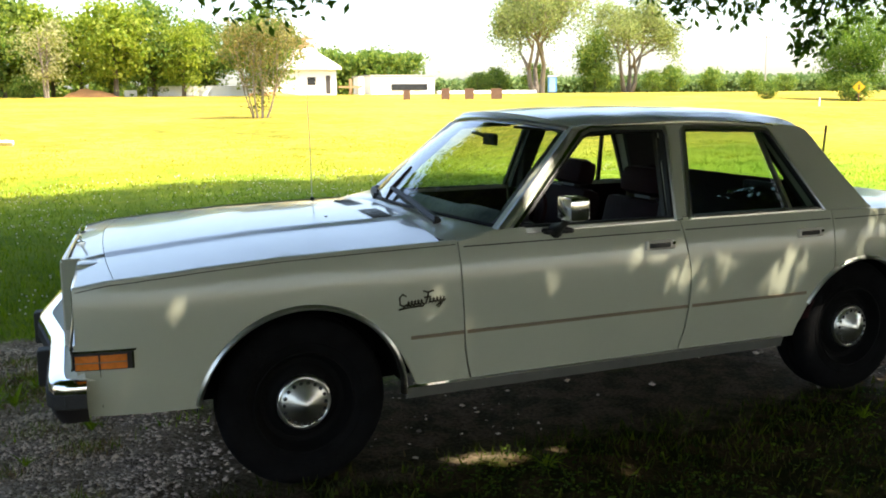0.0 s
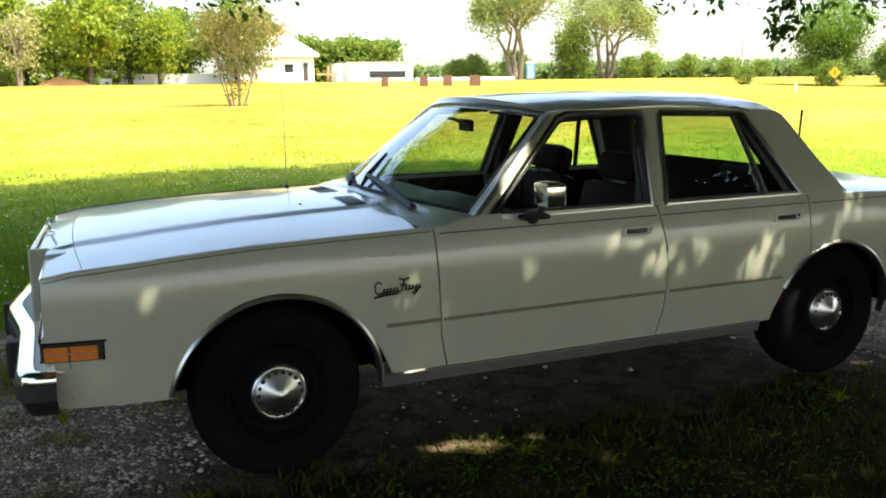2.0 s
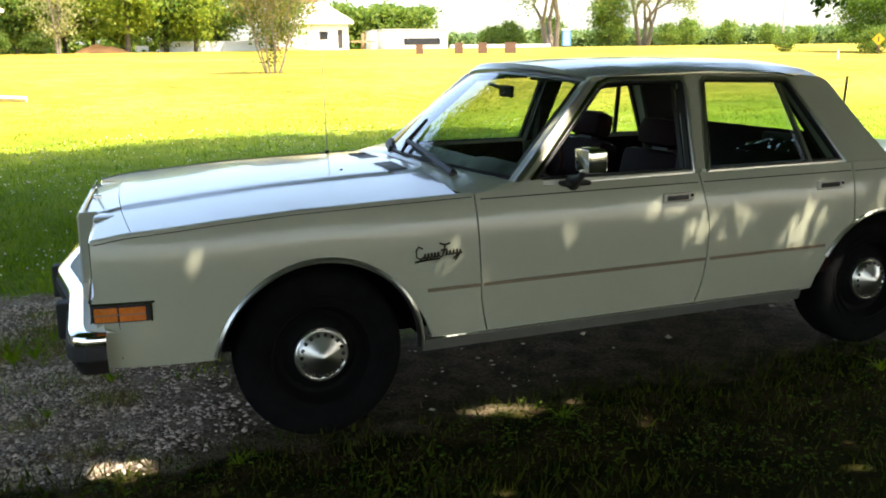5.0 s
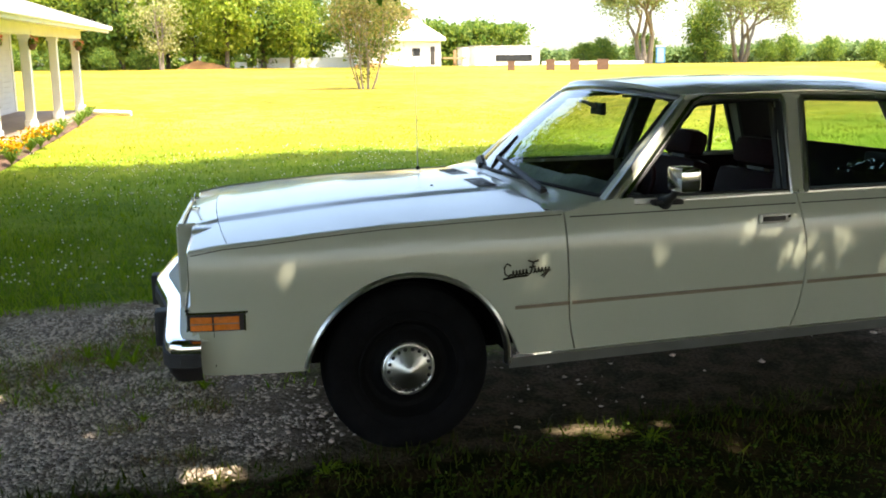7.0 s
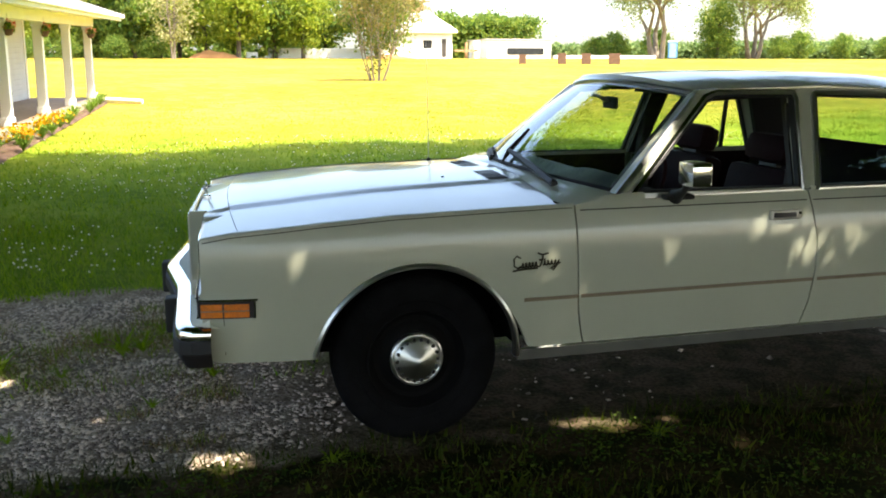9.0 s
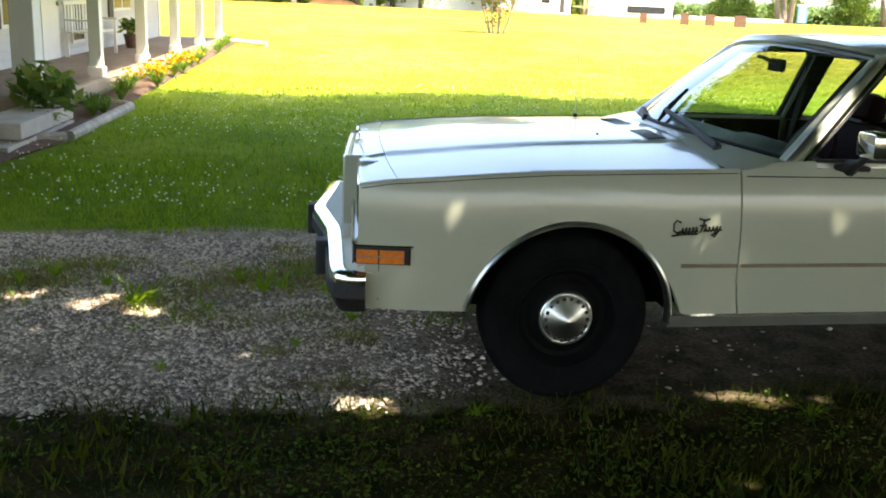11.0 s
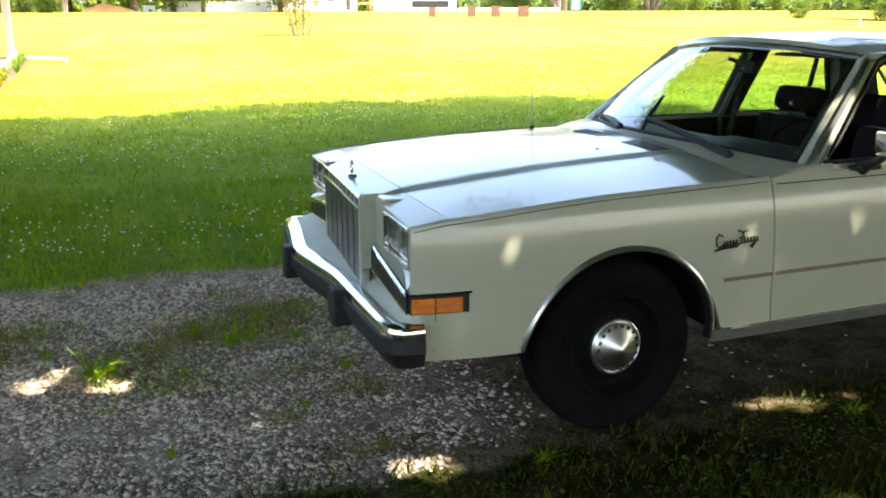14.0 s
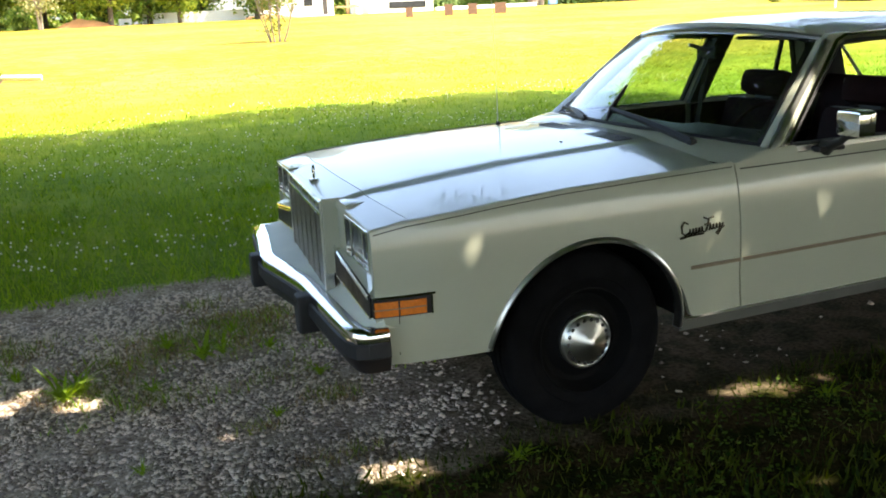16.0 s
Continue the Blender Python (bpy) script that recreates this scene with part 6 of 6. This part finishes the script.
for i in range(6):
    w = 0.13 if i == 0 else 0.082
    p = part("porch_post", box((-w, 2.7 * i - w, 0.0), (w, 2.7 * i + w, 1.70), 0.012), WHITE, HOUSE, "square white porch post")
    part("post_base", box((-w - 0.02, 2.7 * i - w - 0.02, 0.0), (w + 0.02, 2.7 * i + w + 0.02, 0.14), 0.012), WHITE, p)
    part("post_cap", box((-w - 0.02, 2.7 * i - w - 0.02, 1.62), (w + 0.02, 2.7 * i + w + 0.02, 1.70), 0.01), WHITE, p)
part("porch_beam", box((-0.10, -4, 1.70), (0.12, 13.75, 1.90), 0.01), WHITE, HOUSE)
part("soffit", box((-1.45, -4, 1.90), (0.72, 14.05, 1.93)), WHITE, HOUSE)
f = part("fascia", box((0.70, -4, 1.84), (0.73, 14.08, 2.00), 0.004), WHITE, HOUSE)
part("gutter", box((0.73, -4, 1.90), (0.82, 14.1, 2.00), 0.03), WHITE, f, "white rain gutter")
bm = bmesh.new()
a = [bm.verts.new(v) for v in ((0.80, -4, 2.0), (0.80, 14.15, 2.0), (-4.5, 14.15, 3.7), (-4.5, -4, 3.7))]
b = [bm.verts.new(v) for v in ((0.80, -4, 1.97), (0.80, 14.15, 1.97), (-4.5, 14.15, 3.64), (-4.5, -4, 3.64))]
bm.faces.new(a)
bm.faces.new(b[::-1])
for i in range(4):
    bm.faces.new((a[i], b[i], b[(i + 1) % 4], a[(i + 1) % 4]))
part("roof", bm, material("grey_shingle", (0.20, 0.19, 0.18), 0.9, vary=0.3, scale=9, bump=0.4, bump_scale=14), HOUSE)
part("wall", box((-7.5, -6, -0.8), (-1.48, 13.6, 2.6)), SIDING, HOUSE)
for k in range(17):
    z = 0.0 + 0.12 * k
    part("clapboard", box((-1.486, -6, z), (-1.456 - 0.006, 13.62, z + 0.116), 0.004), SIDING, HOUSE)
part("corner_board", box((-1.50, 13.52, -0.1), (-1.44, 13.66, 1.92), 0.004), WHITE, HOUSE)
for y0, y1, z0, z1 in ((3.3, 4.0, 0.62, 1.75), (6.55, 7.15, 0.25, 1.40), (9.35, 9.95, 0.75, 1.72), (10.05, 10.65, 0.75, 1.72)):
    w = part("window", box((-1.462, y0 - 0.06, z0 - 0.06), (-1.430, y1 + 0.06, z1 + 0.06), 0.006), WHITE, HOUSE)
    part("pane", box((-1.445, y0, z0), (-1.424, y1, lerp(z0, z1, 0.6) - 0.02)), WINDOW, w)
    part("pane", box((-1.445, y0, lerp(z0, z1, 0.6) + 0.02), (-1.428, y1, z1)), CURTAIN, w, "white curtain behind the upper pane")
part("shutter", box((-1.46, 8.95, 0.56), (-1.425, 9.27, 1.66), 0.005), SHUTTER, HOUSE)
part("shutter", box((-1.46, 2.85, 0.56), (-1.425, 3.2, 1.8), 0.005), SHUTTER, HOUSE)
d = part("front_door", box((-1.46, 4.9, 0.0), (-1.42, 5.75, 1.78), 0.006), WHITE, HOUSE)
part("door_knob", box((-1.42, 5.62, 0.85), (-1.37, 5.69, 0.92), 0.015), METAL, d)
for k in range(2):
    part("step", box((-0.9 + 0.0 * k, -1.9 - 0.35 * k, -0.17 * (k + 1)), (0.55, -0.3 - 0.0 * k, -0.17 * k - 0.02), 0.01), CONCRETE, HOUSE, "pale porch step")


def at_house(x, y, z=0.0):
    return HOUSE_M @ Matrix.Translation((x, y, z))


def pot_plant(m, s, flower=None):
    t = thing("potted_plant", "leafy plant in a brown clay pot on the porch", "plant", m=m)
    mesh_object("pot", *lathe([(0.0, 0.0), (0.11 * s, 0.0), (0.15 * s, 0.22 * s), (0.165 * s, 0.23 * s), (0.165 * s, 0.27 * s), (0.14 * s, 0.27 * s), (0.13 * s, 0.24 * s), (0, 0.24 * s)], 18, "z"), POT, t, True)
    rg = np.random.default_rng(int(s * 100))
    p = clumps((0, 0, 0.42 * s), (0.34 * s, 0.34 * s, 0.2 * s), 150, rg, 0.4)
    v, f = leaf_quads(p, 0.07 * s, 2.4, 0.2, rg)
    quick_mesh("leaves", v, f, LEAF_B, t)
    if flower:
        v, f = leaf_quads(clumps((0, 0, 0.45 * s), (0.3 * s, 0.3 * s, 0.2 * s), 40, rg, 0.7), 0.05 * s, 1.0, 0, rg)
        quick_mesh("blossoms", v, f, flower, t)
    return t


pot_plant(at_house(-1.0, 8.9), 1.0)
pot_plant(at_house(0.35, -0.55, -0.36), 1.3)


def hanging_basket(m):
    t = thing("hanging_basket", "red flowers hanging under the porch beam", "plant", "hanging baskets", m=m)
    rg = np.random.default_rng(5)
    mesh_object("basket", *lathe([(0.0, -0.36), (0.06, -0.345), (0.09, -0.27), (0.10, -0.26), (0.09, -0.25), (0, -0.27)], 14, "z"), POT, t, True)
    mesh_object("cord", *tube([(0, 0, 0), (0.0, 0.0, -0.3)], 0.006, 5), METAL, t)
    v, f = leaf_quads(clumps((0, 0, -0.22), (0.13, 0.13, 0.10), 90, rg, 0.5), 0.055, 1.3, 0.3, rg)
    quick_mesh("leaves", v, f, LEAF_B, t)
    v, f = leaf_quads(clumps((0, 0, -0.20), (0.14, 0.14, 0.11), 60, rg, 0.8), 0.045, 1.0, 0, rg)
    quick_mesh("blossoms", v, f, PINK, t)
    return t


hb = hanging_basket(at_house(0.12, 5.4, 1.78))
for y in (8.1, 13.3):
    copy_thing(hb, at_house(0.12, y, 1.78))


def bench():
    t = thing("porch_bench", "white slatted bench against the porch wall", "bench", m=at_house(-1.12, 6.6))
    for k in range(4):
        part("seat_slat", box((-0.22 + 0.11 * k, -0.75, 0.40), (-0.13 + 0.11 * k, 0.75, 0.425), 0.004), WHITE, t)
    for k in range(9):
        part("back_slat", box((-0.27, -0.70 + 0.17 * k, 0.42), (-0.25, -0.64 + 0.17 * k, 0.88), 0.004), WHITE, t)
    part("top_rail", box((-0.285, -0.76, 0.86), (-0.24, 0.76, 0.93), 0.006), WHITE, t)
    for y in (-0.72, 0.68):
        for x in (-0.26, 0.18):
            part("leg", box((x, y, 0.0), (x + 0.05, y + 0.05, 0.42 if x < 0 else 0.62), 0.004), WHITE, t)
        part("arm_rest", box((-0.26, y - 0.01, 0.60), (0.26, y + 0.06, 0.635), 0.006), WHITE, t)


bench()

# flower bed along the porch
verts = []
for i in range(60):
    y = lerp(-3.4, 13.6, i / 59)
    w = curve_at([-3.4, -1.9, -1.5, 1.0, 1.25, 1.7, 13.6], [0.30, 0.45, 0.55, 0.64, 0.62, 0.44, 0.16], y)
    for x in (0.2, 0.2 + 0.4 * w, 0.2 + 0.8 * w, 0.2 + w):
        p = HOUSE_M @ Vector((x, y, 0))
        verts.append((p.x, p.y, ground_z(p.x, p.y) + (0.05 if x < 0.2 + 0.9 * w else 0.010)))
tagged(mesh_object("flower_bed", verts, grid_faces(60, 4), MULCH, smooth=True), "reddish brown mulched bed along the porch", "flower bed", kind="structure")


def lily(m, seed, flowers):
    """A clump of arching strap leaves, some with yellow blooms."""
    rg = np.random.default_rng(seed)
    t = thing("day_lily", "clump of yellow flowering day lilies in the bed" if flowers else "clump of green strap leaves in the bed", "plant", "plants in the flower bed", m=m)
    verts, faces = [Vector((0, 0, 0))], []
    for k in range(60):
        a, ln = rg.random() * 2 * math.pi, rg.uniform(0.16, 0.36)
        d, q = Vector((math.cos(a), math.sin(a), 0)), Vector((-math.sin(a), math.cos(a), 0)) * 0.010
        b, e = len(verts), rg.uniform(0.3, 1.2)
        p1, p2 = d * ln * 0.5 * e + Vector((0, 0, ln * 0.7)), d * ln * 1.1 * e + Vector((0, 0, ln * 0.55))
        verts += [p1 - q, p1 + q, p2]
        faces += [(0, b, b + 1), (b, b + 1, b + 2)]
    mesh_object("leaves", verts, faces, LEAF_G, t)
    if flowers:
        v, f = leaf_quads(clumps((0, 0, 0.25), (0.26, 0.26, 0.09), 55, rg, 0.6), 0.045, 1.2, 0, rg)
        quick_mesh("blossoms", v, f, FLOWER, t)
    return t


rr = random.Random(9)
for i, y in enumerate((1.75, 2.4, 3.0, 3.4, 4.1, 4.4, 5.1, 5.9, 6.3, 7.1, 7.8, 8.6, 9.4, 10.3, 11.2, 12.0, 12.7, 13.2)):
    p = HOUSE_M @ Vector((0.58 - 0.016 * y + rr.uniform(-0.16, 0.16), y, 0))
    lily(pose(p.x, p.y, ground_z(p.x, p.y) + 0.03, 0, 0, rr.uniform(0, 360)), 100 + i, 2.7 < y < 7.5)
for x, y in ((0.60, 0.25), (0.50, 0.6), (0.66, 0.5), (0.45, -0.9)):
    p = HOUSE_M @ Vector((x, y, 0))
    lily(pose(p.x, p.y, ground_z(p.x, p.y) + 0.02), 130 + int(10 * x), False)


def log(a, b):
    pts = [Vector(a).lerp(Vector(b), k / 5) for k in range(6)]
    pts = [Vector((p.x, p.y + 0.02 * math.sin(7 * k), ground_z(p.x, p.y) + 0.045)) for k, p in enumerate(pts)]
    t = mesh_object("edging_log", *tube(pts, [0.06, 0.063, 0.06, 0.058, 0.06, 0.055], 9), LOG, None, True)
    tagged(t, "weathered grey log edging the flower bed", "log", "logs round the bed")


log((-2.86, 8.15, 0), (-3.12, 5.80, 0))
log((-3.14, 5.70, 0), (-4.2, 5.05, 0))
log((-3.72, 8.75, 0), (-2.90, 8.25, 0))
za, zb = ground_z(-2.3, 20.75), ground_z(-1.28, 20.2)
spout = mesh_object("downspout_extension", *tube([(-2.38, 20.62, za + 0.25), (-2.34, 20.60, za + 0.09), (-1.28, 20.2, zb + 0.06)], 0.065, 4), WHITE)
tagged(spout, "white downspout pipe lying on the lawn at the porch end", "pipe")

# ---- building site and far things ----


def gz(x, y):
    return ground_z(x, y)


def site_house():
    x0, x1, y0, y1 = 23.6, 32.3, 104, 112
    z = gz(28, 105) - 0.2
    t = thing("unfinished_house", "white wrapped house under construction with bare rafters", "house", m=pose(0, 0, z))
    part("wall", box((x0, y0, 0), (x1, y1, 3.1), 0.02), WHITE, t)
    part("window", box((x0 + 5.2, y0 - 0.03, 1.3), (x0 + 6.2, y0 + 0.05, 2.2)), WINDOW, t)
    part("doorway", box((x1 - 1.3, y0 - 0.03, 0.3), (x1 - 0.75, y0 + 0.05, 2.4)), SHUTTER, t)
    part("fascia", box((x0 - 0.5, y0 - 0.5, 3.05), (x1 + 0.5, y0 - 0.2, 3.35), 0.02), WHITE, t)
    bm = bmesh.new()
    a = [bm.verts.new(v) for v in ((x0 - 0.5, y0 - 0.5, 3.35), (x1 + 0.5, y0 - 0.5, 3.35), (x1 + 0.5, y1 + 0.5, 3.35), (x0 - 0.5, y1 + 0.5, 3.35), (x0 + 1.0, 106.4, 5.6), (x1 - 2.2, 106.4, 5.6), (x1 - 2.2, 109.2, 5.6), (x0 + 1.0, 109.2, 5.6))]
    for f in ((0, 1, 5, 4), (1, 2, 6, 5), (2, 3, 7, 6), (3, 0, 4, 7), (3, 2, 1, 0)):
        bm.faces.new([a[i] for i in f])
    part("roof_wrap", bm, WHITE, t, "white wrapped lower roof")
    for k in range(13):
        x = x0 + 2.2 + 0.40 * k
        h = 7.3 - 0.12 * abs(k - 3)
        mesh_object("rafter", *tube([(x - 0.1, 106.0, 5.2), (x, 107.8, h), (x + 0.1, 109.6, 5.2)], 0.13, 4), WOOD, t)
    part("ridge_board", box((x0 + 2.0, 107.7, 6.7), (x1 - 1.6, 107.85, 6.95)), WOOD, t)
    part("roof_sheathing", box((x0 + 4.0, 107.2, 5.6), (x1 - 2.6, 107.3, 6.75)), WOOD, t, "raw tan roof boards")


site_house()


def foundation():
    z = gz(40, 108) - 0.3
    t = thing("block_basement", "pale block basement wall with a dark opening", "building", m=pose(0, 0, z))
    part("wall", box((37.6, 107, 0), (46.0, 114, 2.55), 0.02), WHITE, t)
    part("opening", box((40.2, 106.95, 0.75), (45.0, 107.05, 1.55)), WINDOW, t)
    part("wall_cap", box((37.4, 106.9, 2.5), (46.2, 114.1, 2.65), 0.01), CONCRETE, t)
    part("pier", box((36.0, 107, 0), (36.7, 108, 2.4), 0.02), WHITE, t)
    part("pier", box((35.2, 108, 0), (35.5, 108.4, 2.2), 0.02), WOOD, t)
    part("plank", box((33.5, 107, 1.1), (36.5, 107.3, 1.3)), WOOD, t)


foundation()
wall = part("low_block_wall", box((10.6, 99.5, gz(15, 100) - 0.4), (21.0, 100.4, gz(15, 100) + 1.05), 0.02), WHITE)
tagged(wall, "low pale block wall on the building site", "wall")
wall = part("low_block_wall", box((46.5, 107, gz(50, 107) - 0.4), (60.5, 107.6, gz(50, 107) + 0.40), 0.02), WHITE)
tagged(wall, "long low pale block wall on the building site", "wall")
blk = part("concrete_block_stack", box((8.2, 99, gz(9, 99) - 0.2), (9.4, 99.9, gz(9, 99) + 0.65), 0.03), WHITE)
tagged(blk, "pale stack of blocks on the building site", "blocks")


def mound(x, y, w, h, seed):
    verts = []
    for i in range(18):
        for j in range(10):
            u, v = i / 17 * 2 - 1, j / 9 * 2 - 1
            k = max(0, 1 - u * u) * max(0, 1 - v * v)
            z = h * k * (1 + 0.5 * noise.noise((u * 3, v * 3, seed))) - 0.05
            verts.append((x + u * w / 2, y + v * w / 4, gz(x, y) + z))
    tagged(mesh_object("dirt_mound", verts, grid_faces(18, 10), DIRT, smooth=True), "heap of orange clay at the building site", "dirt heap", "dirt heaps")


mound(4.8, 96, 5.5, 0.8, 1)
mound(24, 102.5, 7, 0.4, 3)


def board(x, y, w, h):
    z = gz(x, y)
    t = thing("brown_board", "square brown board standing in the field", "board", "boards in the field", m=pose(x, y, z, 0, 0, -25))
    part("panel", box((-w / 2, -0.03, 0.08), (w / 2, 0.03, h), 0.01), BOARD, t)
    for s in (-1, 1):
        part("stake", box((s * w * 0.38 - 0.03, 0.03, -0.2), (s * w * 0.38 + 0.03, 0.08, h * 0.8)), WOOD, t)


for x, w in ((36.2, 0.98), (33.6, 0.78), (31.4, 0.70), (27.9, 0.60)):
    board(x, 70, w, 0.98 if w > 0.65 else 0.85)


def toilet():
    x, y = 62.3, 106
    t = thing("portable_toilet", "blue and white plastic portable toilet", "portable toilet", m=pose(x, y, gz(x, y) - 0.05, 0, 0, -30))
    part("cabin", box((-0.58, -0.58, 0.1), (0.58, 0.58, 2.1), 0.04), BLUE, t)
    part("skid", box((-0.62, -0.62, 0.0), (0.62, 0.62, 0.12), 0.02), SHUTTER, t)
    part("roof", box((-0.64, -0.64, 2.1), (0.64, 0.64, 2.32), 0.09), WHITE, t)
    d = part("door", box((-0.40, -0.615, 0.2), (0.40, -0.58, 2.0), 0.02), material("pale_blue_plastic", (0.35, 0.52, 0.75), 0.45, vary=0.08, scale=3), t)
    part("door_latch", box((0.26, -0.65, 1.0), (0.34, -0.61, 1.12), 0.01), WHITE, d)


toilet()


def road_sign():
    x, y = 64.8, 57.6
    t = thing("road_sign", "yellow diamond warning sign on a wooden post", "sign", m=pose(x, y, gz(x, y), 0, 0, -47))
    part("post", box((-0.06, -0.05, -0.3), (0.06, 0.05, 1.15), 0.01), BOARD, t)
    m = Matrix.Translation((0, -0.07, 1.25)) @ Matrix.Rotation(radians(45), 4, "Y")
    p = part("plate", box((-0.36, -0.012, -0.36), (0.36, 0.012, 0.36), 0.004, m), YELLOW, t)
    part("arrow_bar", box((-0.05, -0.10, 1.02), (0.05, -0.085, 1.46)), SHUTTER, p)


road_sign()


def pole(x, y, h):
    t = thing("utility_pole", "thin weathered utility pole far off in the field", "pole", "utility poles", m=pose(x, y, gz(x, y) - 0.3))
    mesh_object("shaft", *tube([(0, 0, 0), (0, 0, h)], [0.14, 0.09], 8), LOG, t, True)
    part("crossarm", box((-0.9, -0.05, h - 0.6), (0.9, 0.05, h - 0.48)), BOARD, t)


pole(121, 132, 10.5)
pole(116, 104, 3.0)
cable = mesh_object("power_line", *tube([(40 + 90 * k / 16, 128 + 0.25 * k, gz(80, 128) + 11.4 - 0.6 * math.sin(math.pi * k / 16)) for k in range(17)], 0.055, 5), METAL)
tagged(cable, "thin overhead power line against the sky", "cable")
st = thing("survey_stake", "small white marker stake in the field", "stake", m=pose(43.0, 40, gz(43, 40)))
part("shaft", box((-0.04, -0.04, -0.1), (0.04, 0.04, 0.5), 0.005), WHITE, st)
